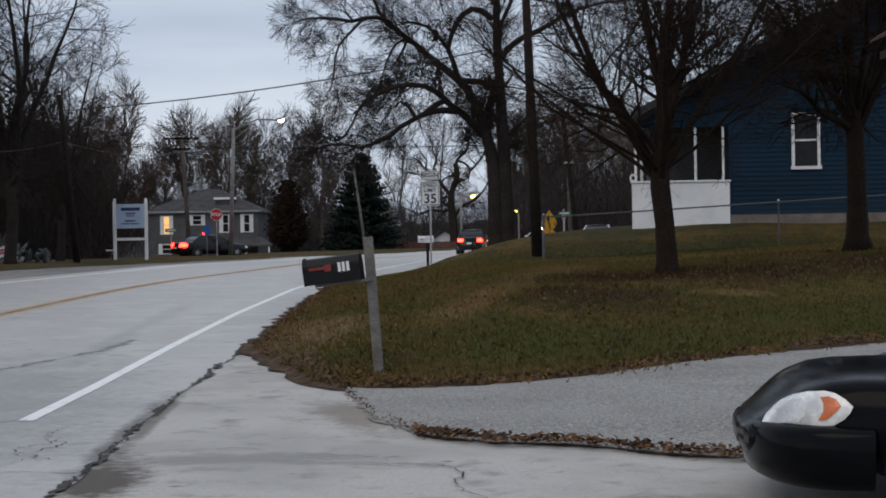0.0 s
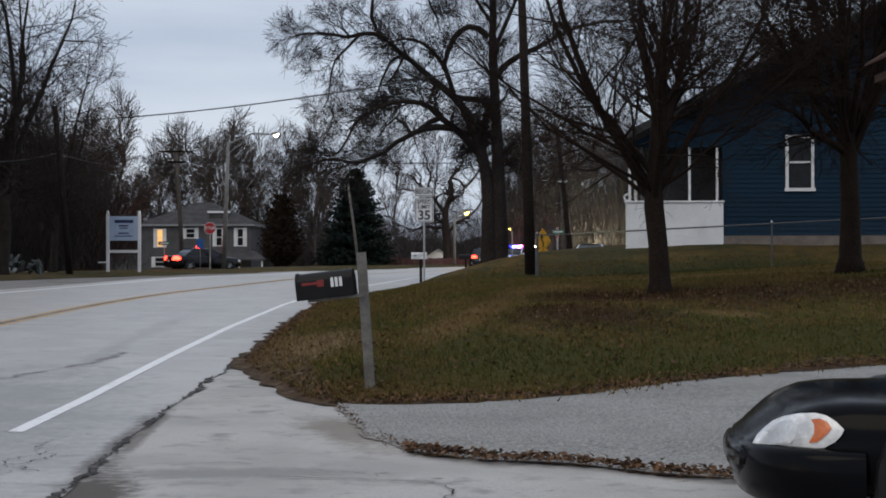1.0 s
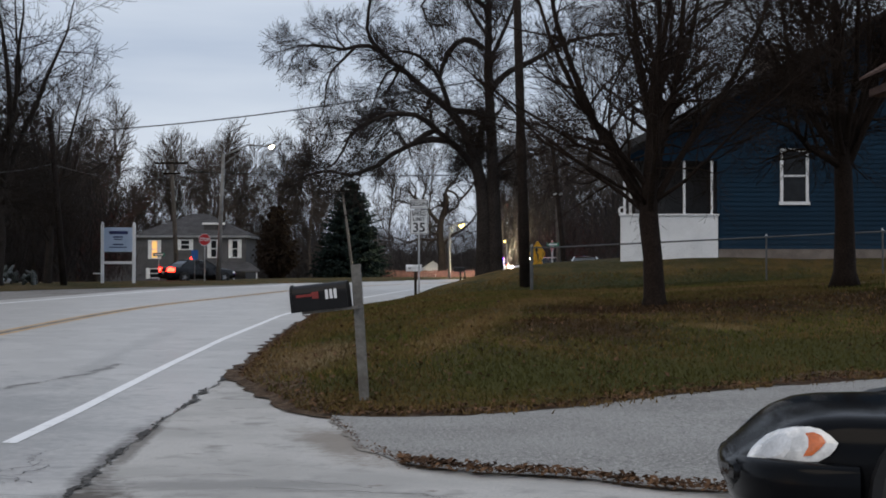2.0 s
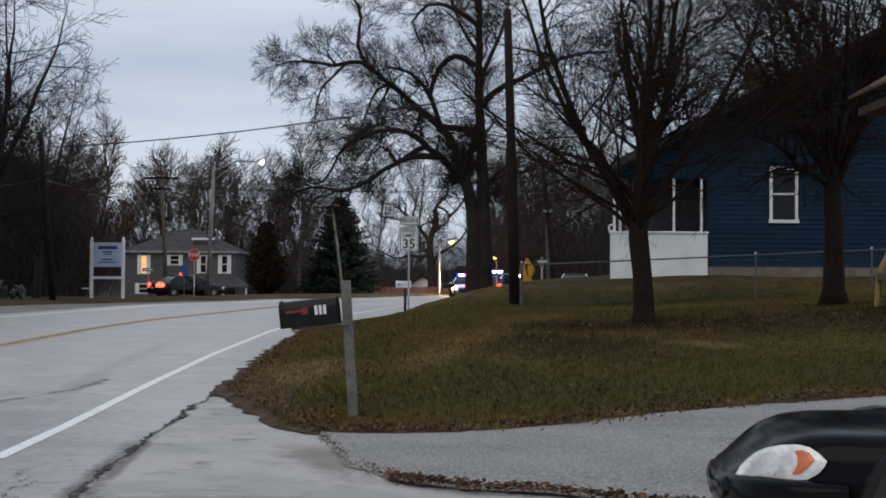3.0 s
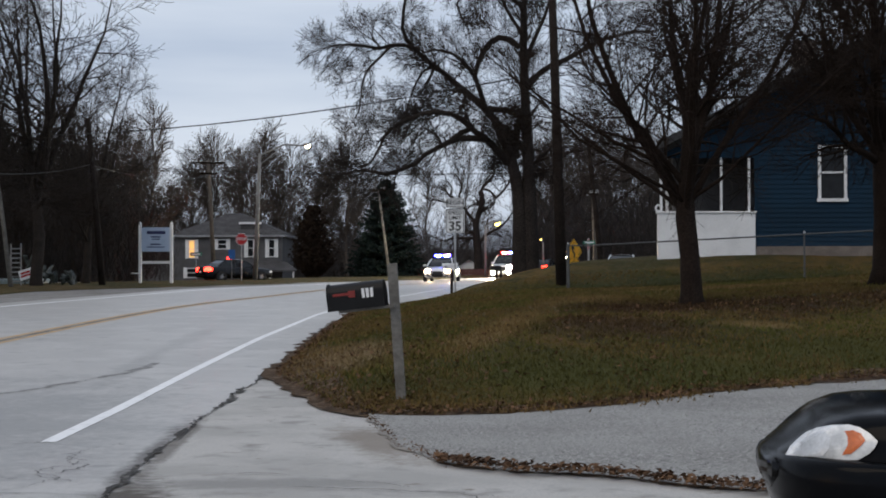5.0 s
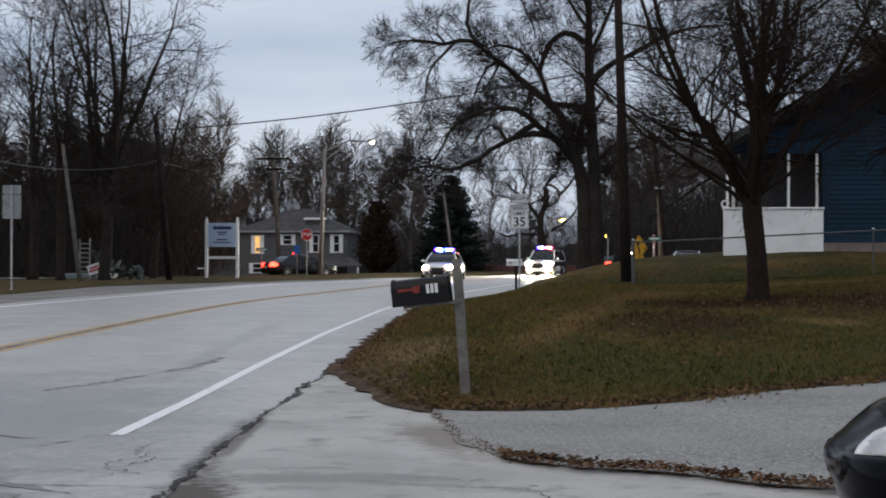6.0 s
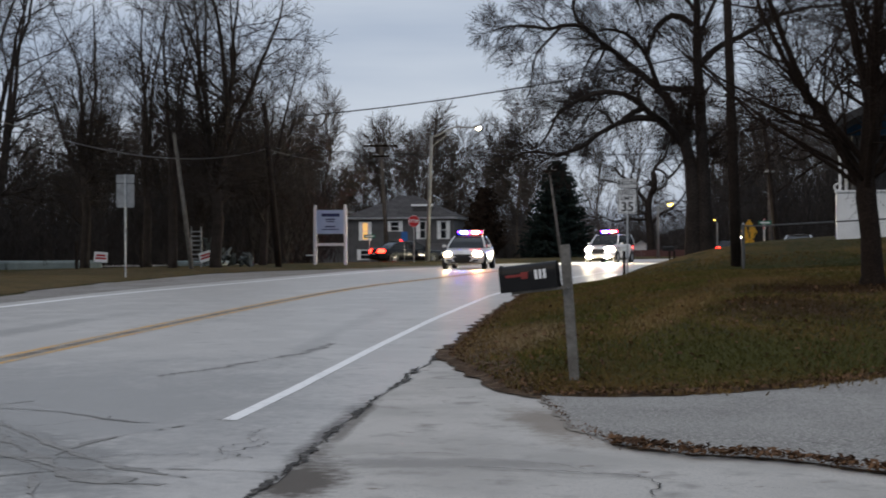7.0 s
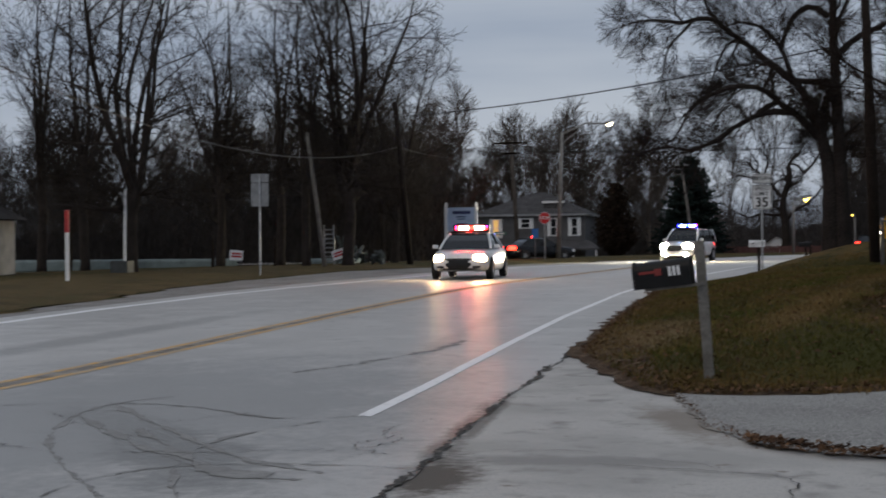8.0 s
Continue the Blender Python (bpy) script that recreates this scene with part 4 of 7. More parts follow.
street_lamp((5.4, 118, 0.4), (5.4, 118, 3.5), (5.2, 118, 3.75), 0.06, M_YELLOWLAMP, "small distant yellow yard lamp", 0.13)
street_lamp((4.45, 72, 0.9), (4.45, 72, 1.85), (4.39, 72, 2.02), 0.04, M_STREETLAMP, "small lit lamp on a short post by the bank", 0.2)


# ---- writing ----
def letters(text, size, mat, parent, at, name="lettering"):
    cu = bpy.data.curves.new("lettering", "FONT")
    cu.body, cu.size, cu.align_x, cu.align_y, cu.extrude, cu.offset = text, size, "CENTER", "CENTER", 0.002, size * 0.022
    tmp = bpy.data.objects.new("lettering", cu)
    scene.collection.objects.link(tmp)
    me = bpy.data.meshes.new_from_object(tmp.evaluated_get(bpy.context.evaluated_depsgraph_get()))
    bpy.data.objects.remove(tmp)
    me.materials.clear()
    me.materials.append(mat)
    ob = new(name, me)
    ob.parent = parent
    ob.matrix_basis = at
    return ob


M_SIGNWHITE = material("sign_white", (0.72, 0.74, 0.76), 0.45, vary=0.04, scale=3, bump=0.0, second=(0.62, 0.64, 0.66))
M_SIGNBLACK = material("sign_black", (0.015, 0.015, 0.015), 0.5, vary=0.05, bump=0.0)
M_SIGNRED = material("sign_red", (0.45, 0.02, 0.025), 0.4, vary=0.06, bump=0.0)
M_SIGNGREEN = material("sign_green", (0.01, 0.16, 0.1), 0.45, vary=0.06, bump=0.0)
M_SIGNYELLOW = material("sign_yellow", (1.0, 0.5, 0.01), 0.45, vary=0.05, bump=0.0, second=(0.75, 0.36, 0.02))
M_SIGNBACK = material("sign_back", (0.28, 0.29, 0.3), 0.5, 0.5, vary=0.08, scale=4, bump=0.0)
M_SIGNBLUE = material("sign_pale_blue", (0.42, 0.52, 0.68), 0.5, vary=0.05, scale=2, bump=0.0, second=(0.36, 0.46, 0.62))
M_NAVY = material("navy_paint", (0.02, 0.03, 0.12), 0.5, vary=0.05, bump=0.0)


def plate(w, h, t=0.006):
    """A sign plate with rounded corners, facing -y."""
    r, v = min(w, h) * 0.09, []
    for cx, cz, a0 in ((w / 2 - r, h / 2 - r, 0), (-w / 2 + r, h / 2 - r, 90), (-w / 2 + r, -h / 2 + r, 180), (w / 2 - r, -h / 2 + r, 270)):
        for k in range(5):
            a = radians(a0 + 22.5 * k)
            v.append((cx + r * math.cos(a), cz + r * math.sin(a)))
    n = len(v)
    return Build().add([(x, -t / 2, z) for x, z in v] + [(x, t / 2, z) for x, z in v], [tuple(range(n))[::-1], tuple(range(n, 2 * n))] + [(i, (i + 1) % n, n + (i + 1) % n, n + i) for i in range(n)])


def frame_band(w, h, inset, band, y):
    a, b = w / 2 - inset, h / 2 - inset
    o = Build()
    for x0, x1, z0, z1 in ((-a, a, b - band, b), (-a, a, -b, -b + band), (-a, -a + band, -b + band, b - band), (a - band, a, -b + band, b - band)):
        o.box(x0, x1, y - 0.002, y, z0, z1)
    return o


UP = Matrix.Rotation(radians(90), 4, "X")
speed = thing("speed_limit_sign", Matrix.Translation((-0.66, 48, ground_z(-0.66, 48))), "white speed limit sign on a steel post beside the road", "road sign")
g = ground_z(-0.66, 48)
part("post", Build().box(-0.03, 0.03, 0.01, 0.05, -0.2, 3.72 - g), M_STEEL, speed)
top_plate = part("plate", plate(0.61, 0.3), M_SIGNWHITE, speed, at=Matrix.Translation((0, 0, 3.52 - g)))
part("border", frame_band(0.61, 0.3, 0.02, 0.018, -0.004), M_SIGNBLACK, top_plate)
letters("BEGIN", 0.2, M_SIGNBLACK, top_plate, Matrix.Translation((0, -0.006, 0.0)) @ UP)
low_plate = part("plate", plate(0.61, 0.78), M_SIGNWHITE, speed, at=Matrix.Translation((0, 0, 2.93 - g)))
part("border", frame_band(0.61, 0.78, 0.02, 0.018, -0.004), M_SIGNBLACK, low_plate)
for text, z, s in (("SPEED", 0.26, 0.17), ("LIMIT", 0.1, 0.17), ("35", -0.18, 0.42)):
    letters(text, s, M_SIGNBLACK, low_plate, Matrix.Translation((0, -0.006, z)) @ UP)


def stop_sign(base, z, turn, label, text=True):
    t = thing("stop_sign", Matrix.Translation(base) @ Matrix.Rotation(radians(turn), 4, "Z"), label, "road sign")
    part("post", Build().box(-0.03, 0.03, 0.01, 0.05, -0.2, z + 0.3), M_STEEL, t)

    def octagon(r, y0, y1):
        v = [(r * math.cos(radians(22.5 + 45 * k)), r * math.sin(radians(22.5 + 45 * k))) for k in range(8)]
        return Build().add([(x, y0, q) for x, q in v] + [(x, y1, q) for x, q in v], [tuple(range(8)), tuple(range(8, 16))[::-1]] + [(i, 8 + i, 8 + (i + 1) % 8, (i + 1) % 8) for i in range(8)])

    rim = part("plate", octagon(0.4, -0.004, 0.004), M_SIGNWHITE, t, at=Matrix.Translation((0, 0, z)))
    part("face", octagon(0.375, -0.01, -0.005), M_SIGNRED, rim)
    if text:
        letters("STOP", 0.27, M_SIGNWHITE, rim, Matrix.Translation((0, -0.014, 0)) @ UP)


stop_sign((-14.75, 93, 0.58), 2.72, -8, "red stop sign on a steel post at the side street")
stop_sign((7.25, 95, 0.45), 2.5, 68, "distant red stop sign among the trees")


def street_name_sign(x, y, z, h, label):
    t = thing("street_name_sign", Matrix.Translation((x, y, z)), label, "street sign")
    part("post", Build().tube([(0, 0, -0.2), (0, 0, h)], [0.03, 0.03], 6), M_STEEL, t)
    p = part("plate", plate(0.75, 0.22), M_SIGNGREEN, t, at=Matrix.Translation((0, -0.03, h - 0.12)))
    part("writing_bar", Build().box(-0.28, 0.28, -0.006, -0.004, -0.04, 0.04), M_SIGNWHITE, p)


street_name_sign(-18.0, 95, 0.6, 1.9, "small green street name sign by the side street")
street_name_sign(6.9, 90, 0.45, 2.65, "green street name sign at the far corner")

# small blue guide sign beside the stop sign
guide = thing("guide_sign", Matrix.Translation((-15.2, 92, 0.58)), "small blue guide sign on a thin post", "road sign")
part("post", Build().tube([(0, 0.03, -0.2), (0, 0.03, 1.95)], [0.022, 0.022], 6), M_DULLSTEEL, guide)
part("plate", plate(0.42, 0.6), material("sign_blue", (0.02, 0.11, 0.36), 0.45, vary=0.06, bump=0.0), guide, at=Matrix.Translation((0, 0, 1.75)))

# yellow curve warning sign
warn = thing("curve_warning_sign", Matrix.Translation((4.12, 62, 1.3)) @ Matrix.Rotation(radians(46), 4, "Z"), "yellow diamond curve warning sign with a small plate", "road sign")
part("post", Build().box(-0.03, 0.03, 0.01, 0.05, -0.3, 1.3), M_STEEL, warn)
dia = part("plate", plate(0.76, 0.76), M_SIGNYELLOW, warn, at=Matrix.Translation((0, 0, 0.8)) @ Matrix.Rotation(radians(45), 4, "Y"))
ar = part("arrow", Build().tube([(0.02, 0, -0.26), (0.02, 0, -0.08), (-0.08, 0, 0.0), (-0.08, 0, 0.12)], [0.045] * 4, 6), M_SIGNBLACK, warn, at=Matrix.Translation((0, -0.008, 0.8)) @ Matrix.Diagonal((1, 0.1, 1, 1)))
part("arrow_head", Build().add([(-0.2, -0.01, 0.9), (0.04, -0.01, 0.9), (-0.08, -0.01, 1.12)], [(0, 1, 2)]), M_SIGNBLACK, warn)
part("speed_plate", plate(0.6, 0.5), M_SIGNYELLOW, warn, at=Matrix.Translation((0, -0.02, 0.2)))

# sign seen from behind, on the far verge
back = thing("road_sign", Matrix.Translation((-18.2, 50, ground_z(-18.2, 50))) @ Matrix.Rotation(radians(8), 4, "Z"), "grey back of two road signs on one post", "road sign")
part("post", Build().box(-0.03, 0.03, -0.05, -0.01, -0.2, 3.62), M_STEEL, back)
part("plate", plate(0.63, 0.3), M_SIGNBACK, back, at=Matrix.Translation((0, 0, 3.47)))
part("plate", plate(0.63, 0.84), M_SIGNBACK, back, at=Matrix.Translation((0, 0, 2.88)))
part("bracket", Build().box(-0.05, 0.05, -0.07, -0.052, 3.2, 3.26), M_STEEL, back)

# painted board of a business
board = thing("business_sign", Matrix.Translation((-16.27, 75, 0.55)), "pale blue business board on white timber posts", "sign board")
for x in (-0.8, 0.8):
    part("post", Build().box(x - 0.075, x + 0.075, -0.07, 0.07, -0.3, 3.12, 0.012), M_WHITE, board)
    part("post_cap", Build().tube([(x, 0, 3.12), (x, 0, 3.2), (x, 0, 3.26)], [0.05, 0.075, 0.02], 8), M_WHITE, board)
part("rail", Build().box(-0.72, 0.72, -0.045, 0.045, 1.13, 1.27), M_WHITE, board)
panel = part("panel", Build().box(-0.72, 0.72, -0.03, 0.03, 1.75, 2.98, 0.008), M_SIGNBLUE, board)
for x, z, w, h in ((0.02, 2.72, 0.95, 0.16), (0.0, 2.5, 0.5, 0.07), (0.0, 2.38, 0.42, 0.05), (0.0, 2.12, 0.52, 0.07), (0.0, 1.98, 0.9, 0.05)):
    part("writing_bar", Build().box(x - w / 2, x + w / 2, -0.034, -0.0305, z - h / 2, z + h / 2), M_NAVY, panel)
part("ground_lamp_board", Build().box(-1.25, -0.85, -0.1, 0.1, 0.62, 0.68), M_WHITE, board)


# ---- letter boxes ----
M_BOX = material("black_enamel", (0.008, 0.008, 0.009), 0.45, vary=0.15, scale=6, fine=50, bump=0.03, gloss=0.2)
M_FLAG = material("faded_red_flag", (0.22, 0.02, 0.016), 0.5, vary=0.1, bump=0.0)
M_WHITEBOX = material("white_enamel", (0.75, 0.76, 0.78), 0.4, vary=0.06, bump=0.0)


def arch(length, w, h, x0=0.0, grow_by=0.0):
    """A letter box body: flat bottom, straight sides, round top, along x."""
    w, h = w + grow_by, h + grow_by
    prof = [(-w / 2, 0), (-w / 2, h - w / 2)] + [(-w / 2 * math.cos(a), h - w / 2 + w / 2 * math.sin(a)) for a in [math.pi * k / 12 for k in range(1, 12)]] + [(w / 2, h - w / 2), (w / 2, 0)]
    n = len(prof)
    return Build().add([(x0, y, z) for y, z in prof] + [(x0 + length, y, z) for y, z in prof], [tuple(range(n)), tuple(range(n, 2 * n))[::-1]] + [(i, n + i, n + (i + 1) % n, (i + 1) % n) for i in range(n)])


# the box stands level across the post, its door toward the road
post_z = ground_z(-0.72, 14.3)
box_post = thing("mailbox_post", Matrix.Translation((-0.72, 14.3, post_z)) @ Matrix.Rotation(radians(-3.8), 4, "Y"), "weathered grey leaning timber mailbox post", "post")
part("timber", Build().box(-0.047, 0.047, -0.047, 0.047, -0.25, 1.415 - post_z, 0.006), M_GREYWOOD, box_post)
mail = thing("mailbox", Matrix.Translation((-0.83, 14.24, 1.01)) @ Matrix.Rotation(radians(-6.6), 4, "Y") @ Matrix.Rotation(radians(-8), 4, "Z"), "black metal mailbox with a red flag on a timber post", "mailbox")
part("body", arch(0.54, 0.2, 0.255, -0.565), M_BOX, mail, smooth=False)
part("door", arch(0.02, 0.2, 0.255, -0.585, 0.012), M_BOX, mail)
flag = part("flag", Build().box(-0.52, -0.32, -0.108, -0.103, 0.14, 0.165), M_FLAG, mail, "faded red flag")
part("flag_tip", Build().box(-0.365, -0.3, -0.112, -0.1085, 0.115, 0.18), M_FLAG, flag)
for k in range(3):
    part("number_bar", Build().box(-0.235 + 0.042 * k, -0.207 + 0.042 * k, -0.104, -0.1005, 0.1, 0.19), M_WHITE, mail, "white house number bar")
part("shelf", Build().box(-0.49, 0.06, -0.06, 0.06, -0.025, -0.001), M_GREYWOOD, mail)


def small_mailbox(x, y, z, h, body, label, turn=0, posts=1):
    t = thing("mailbox", Matrix.Translation((x, y, z)) @ Matrix.Rotation(radians(turn), 4, "Z"), label, "mailbox", "roadside mailboxes")
    for k in range(posts):
        part("post", Build().box(-0.05 + 0.2 * k, 0.04 + 0.2 * k, -0.045, 0.045, -0.2, h, 0.006), M_POLE, t)
    part("body", arch(0.5, 0.17, 0.22, -0.3), body, t).location = (0, 0, h)
    part("door", arch(0.02, 0.17, 0.22, -0.32, 0.012), body, t).location = (0, 0, h)
    part("flag", Build().box(-0.25, -0.15, -0.095, -0.088, h + 0.09, h + 0.12), M_SIGNBLACK, t)


gz2 = ground_z(-0.8, 49)
small_mailbox(-0.78, 49, gz2, 1.34 - gz2, M_WHITEBOX, "white mailbox on a dark timber post beside the sign")
gz2 = ground_z(0.98, 68)
small_mailbox(0.98, 68, gz2, 1.32 - gz2, M_BLACKPLASTIC, "dark mailbox on twin posts by the bend", posts=2)

# chain-link fence along the lawn
M_FENCESTEEL = material("dull_galvanised", (0.1, 0.103, 0.106), 0.55, 0.4, vary=0.12, scale=4, fine=40, bump=0.05)
fence = thing("chain_link_fence", Matrix.Translation((0, 40, 0)), "galvanised chain-link fence along the lawn", "fence")


def fence_ground(x):
    return 0.72 + 0.05 * max(0, x - 3)


for x in (2.5, 5.6, 8.85, 12.0, 15.2, 18.4):
    part("post", Build().tube([(x, 0, fence_ground(x) - 0.5), (x, 0, fence_ground(x) + 1.3)], [0.024 if x > 3 else 0.045] * 2, 8), M_FENCESTEEL, fence)
    part("post_cap", Build().tube([(x, 0, fence_ground(x) + 1.3), (x, 0, fence_ground(x) + 1.36)], [0.04, 0.015], 8), M_STEEL, fence)
part("top_rail", Build().tube([(x, 0, fence_ground(x) + 1.27) for x in (2.5, 3, 8.85, 18.4)], [0.021] * 4, 6), M_FENCESTEEL, fence)
mesh_b = Build()
for k in range(-20, 270):
    for s in (1, -1):
        x = 2.5 + k * 0.06
        p, q = (x, 0, fence_ground(x) + (0.02 if s > 0 else 1.24)), (x + 1.22, 0, fence_ground(x + 1.22) + (1.24 if s > 0 else 0.02))
        if x >= 2.5 and x + 1.22 <= 18.4:
            mesh_b.tube([p, q], [0.0004, 0.0004], 3, cap=False)
tagged(part("wire_mesh", mesh_b, M_FENCESTEEL, fence), kind="stuff")
# ---- houses ----
M_BLUE = material("blue_siding", (0.0036, 0.0225, 0.046), 0.7, vary=0.1, scale=1.2, fine=30, bump=0.05, second=(0.003, 0.019, 0.039), each=0.08, gloss=0.2)
M_SHINGLE = material("dark_shingles", (0.05, 0.048, 0.048), 0.9, vary=0.35, scale=2, fine=20, bump=0.4, each=0.15)
M_BLOCK = material("concrete_block", (0.2, 0.17, 0.15), 0.9, vary=0.2, scale=3, fine=40, bump=0.3)
M_PANE = material("window_glass", (0.02, 0.022, 0.025), 0.08, vary=0.05, bump=0.0, gloss=0.12)
M_GREYSIDE = material("grey_siding", (0.085, 0.085, 0.09), 0.7, vary=0.15, scale=1, fine=12, bump=0.1)
M_GREYROOF = material("grey_shingles", (0.075, 0.073, 0.075), 0.9, vary=0.25, scale=1, fine=8, bump=0.2)
M_DARKTRIM = material("dark_trim", (0.03, 0.03, 0.032), 0.7, vary=0.1, bump=0.05)

HX0, HX1, HY = 8.5, 18.3, 45.0
RIDGE_X, RIDGE_Z, PITCH = 13.4, 9.2, 0.51


def roof_z(x):
    return RIDGE_Z - PITCH * abs(x - RIDGE_X)


house = thing("house", Matrix.Identity(4), "dark blue clapboard house with a white porch", "house")
wall = Build()
v = [(HX0, 0.1), (HX1, 0.1), (HX1, roof_z(HX1) - 0.2), (RIDGE_X, RIDGE_Z - 0.2), (HX0, roof_z(HX0) - 0.2)]
wall.add([(x, HY + 0.03, z) for x, z in v] + [(x + (2.3 if x == HX0 else 0), HY + 11, z) for x, z in v], [(0, 1, 2, 3, 4), (9, 8, 7, 6, 5)] + [(i, (i + 1) % 5, 5 + (i + 1) % 5, 5 + i) for i in range(5)])
house_wall = part("wall", wall, M_BLUE, house)
part("foundation", Build().add([(x, y, q) for q in (0.0, 2.04) for x, y in ((HX0 - 0.02, HY - 0.02), (HX1 + 0.02, HY - 0.02), (HX1 + 0.02, HY + 11), (HX0 + 2.28, HY + 11))], [(0, 1, 5, 4), (1, 2, 6, 5), (2, 3, 7, 6), (3, 0, 4, 7), (4, 5, 6, 7)]), M_BLOCK, house)
z = 2.04
WX0, WX1, WZ0, WZ1 = 10.37, 11.24, 3.43, 5.1
while z < RIDGE_Z - 0.4:
    h = 0.145
    a = max(HX0, RIDGE_X - (RIDGE_Z - 0.22 - z - h) / PITCH)
    c = min(HX1, RIDGE_X + (RIDGE_Z - 0.22 - z - h) / PITCH)
    spans = [(a, c)]
    if z + h > WZ0 and z < WZ1:
        spans = [(a, min(WX0, c)), (max(WX1, a), c)]
    for x0, x1 in spans:
        if x1 - x0 > 0.1:
            part("siding_board", Build().add([(x0, HY - 0.028, z), (x1, HY - 0.028, z), (x1, HY - 0.006, z + h), (x0, HY - 0.006, z + h), (x0, HY + 0.02, z), (x1, HY + 0.02, z), (x1, HY + 0.02, z + h), (x0, HY + 0.02, z + h)], [(0, 1, 2, 3), (0, 4, 5, 1), (3, 2, 6, 7), (0, 3, 7, 4), (1, 5, 6, 2)]), M_BLUE, house_wall)
    z += h
part("corner_board", Build().box(HX0 - 0.05, HX0 + 0.06, HY - 0.045, HY - 0.03, 2.04, roof_z(HX0) - 0.25), M_BLUE, house)
win = part("window", Build().box(WX0 + 0.08, WX1 - 0.08, HY - 0.01, HY + 0.02, WZ0 + 0.08, WZ1 - 0.08), M_DARKTRIM, house)
for n_, x0, x1, z0, z1, y0 in (("frame", WX0, WX0 + 0.09, WZ0, WZ1, -0.06), ("frame", WX1 - 0.09, WX1, WZ0, WZ1, -0.06), ("frame", WX0 + 0.09, WX1 - 0.09, WZ1 - 0.09, WZ1, -0.06), ("sill", WX0 - 0.03, WX1 + 0.03, WZ0 - 0.05, WZ0 + 0.05, -0.09), ("meeting_rail", WX0 + 0.09, WX1 - 0.09, (WZ0 + WZ1) / 2 - 0.03, (WZ0 + WZ1) / 2 + 0.03, -0.05)):
    part(n_, Build().box(x0, x1, HY + y0, HY - 0.012, z0, z1), M_WHITE, win, "white window trim")
part("pane", Build().box(WX0 + 0.09, WX1 - 0.09, HY - 0.03, HY - 0.02, WZ0 + 0.05, (WZ0 + WZ1) / 2 - 0.03), M_PANE, win)
part("pane", Build().box(WX0 + 0.09, WX1 - 0.09, HY - 0.04, HY - 0.03, (WZ0 + WZ1) / 2 + 0.03, WZ1 - 0.09), M_PANE, win)
EAVE = 5.45
for side in (-1, 1):
    x1 = EAVE if side < 0 else HX1 + 0.6
    r = Build().add([(x + (2.5 if x == EAVE and y > HY else 0), y, roof_z(x) + d) for x in (RIDGE_X, x1) for y in (HY - 0.85, HY + 11.4) for d in (0, -0.18)], [(0, 2, 6, 4), (1, 5, 7, 3), (0, 4, 5, 1), (2, 3, 7, 6), (4, 6, 7, 5), (0, 1, 3, 2)])
    roof = part("roof", r, M_SHINGLE, house)
    part("bargeboard", Build().add([(x, y, roof_z(x) + d) for x in (RIDGE_X, x1) for y in (HY - 0.88, HY - 0.855) for d in (0.01, -0.24)], [(0, 2, 6, 4), (1, 5, 7, 3), (0, 4, 5, 1), (2, 3, 7, 6), (4, 6, 7, 5), (0, 1, 3, 2)]), M_DARKTRIM, roof, "dark barge board")
part("chimney", Build().box(10.6, 11.3, HY + 4, HY + 4.7, 7.0, 8.9, 0.02), M_BLOCK, house)
# porch under the low end of the roof
PX0, PX1, PZ0, PZ1 = 5.52, 8.47, 1.3, 3.1
part("porch_floor", Build().box(PX0 + 0.8, PX1, HY + 0.1, HY + 4.0, PZ0, 2.1), M_BLOCK, house)
porch = part("porch_wall", Build().box(PX0, PX1, HY - 0.1, HY + 0.08, PZ0, PZ1 - 0.06, 0.015), M_WHITE, house, "white painted porch wall")
part("coping", Build().box(PX0 - 0.04, PX1 + 0.03, HY - 0.14, HY + 0.12, PZ1 - 0.06, PZ1, 0.012), M_WHITE, porch)
part("porch_wall", Build().add([(x + 0.17 * (y - HY), y, q) for q in (PZ0, PZ1) for y in (HY + 0.08, HY + 4.0) for x in (PX0, PX0 + 0.16)], [(0, 2, 3, 1), (4, 5, 7, 6), (0, 1, 5, 4), (2, 6, 7, 3), (0, 4, 6, 2), (1, 3, 7, 5)]), M_WHITE, house)
part("scroll_bracket", Build().tube([(PX0 + 0.05 + 0.1 * math.cos(a), HY, PZ1 + 0.1 + 0.1 * math.sin(a)) for a in [0.5 * k for k in range(12)]], [0.03] * 12, 5), M_WHITE, porch)
for x in (PX0 + 0.12, 7.46, 8.3):
    part("porch_post", Build().box(x - 0.035, x + 0.035, HY - 0.01, HY + 0.06, PZ1, 4.74, 0.01), M_WHITE, house, "white porch post")
for x in (PX0 + 0.8, 7.0):
    part("porch_post", Build().box(x - 0.045, x + 0.045, HY + 3.85, HY + 3.94, 2.1, roof_z(x) - 0.2, 0.01), M_WHITE, house)
part("porch_gable", Build().add([(x, y, q) for y in (HY - 0.02, HY + 0.08) for x, q in ((EAVE + 0.22, 4.72), (HX0 - 0.004, 4.72), (HX0 - 0.004, roof_z(HX0) - 0.4), (EAVE + 0.22, roof_z(EAVE + 0.22) - 0.4))], [(0, 1, 2, 3), (7, 6, 5, 4), (0, 4, 5, 1), (1, 5, 6, 2), (2, 6, 7, 3), (3, 7, 4, 0)]), M_BLUE, house)
# screen added behind the open porch to give it a dark, shaded inside
part("porch_shade_screen", Build().box(PX0 + 0.95, HX0 + 0.75, HY + 3.6, HY + 3.75, 2.1, 5.3), M_GREYSIDE, house, "added dark screen for the dim inside of the porch")
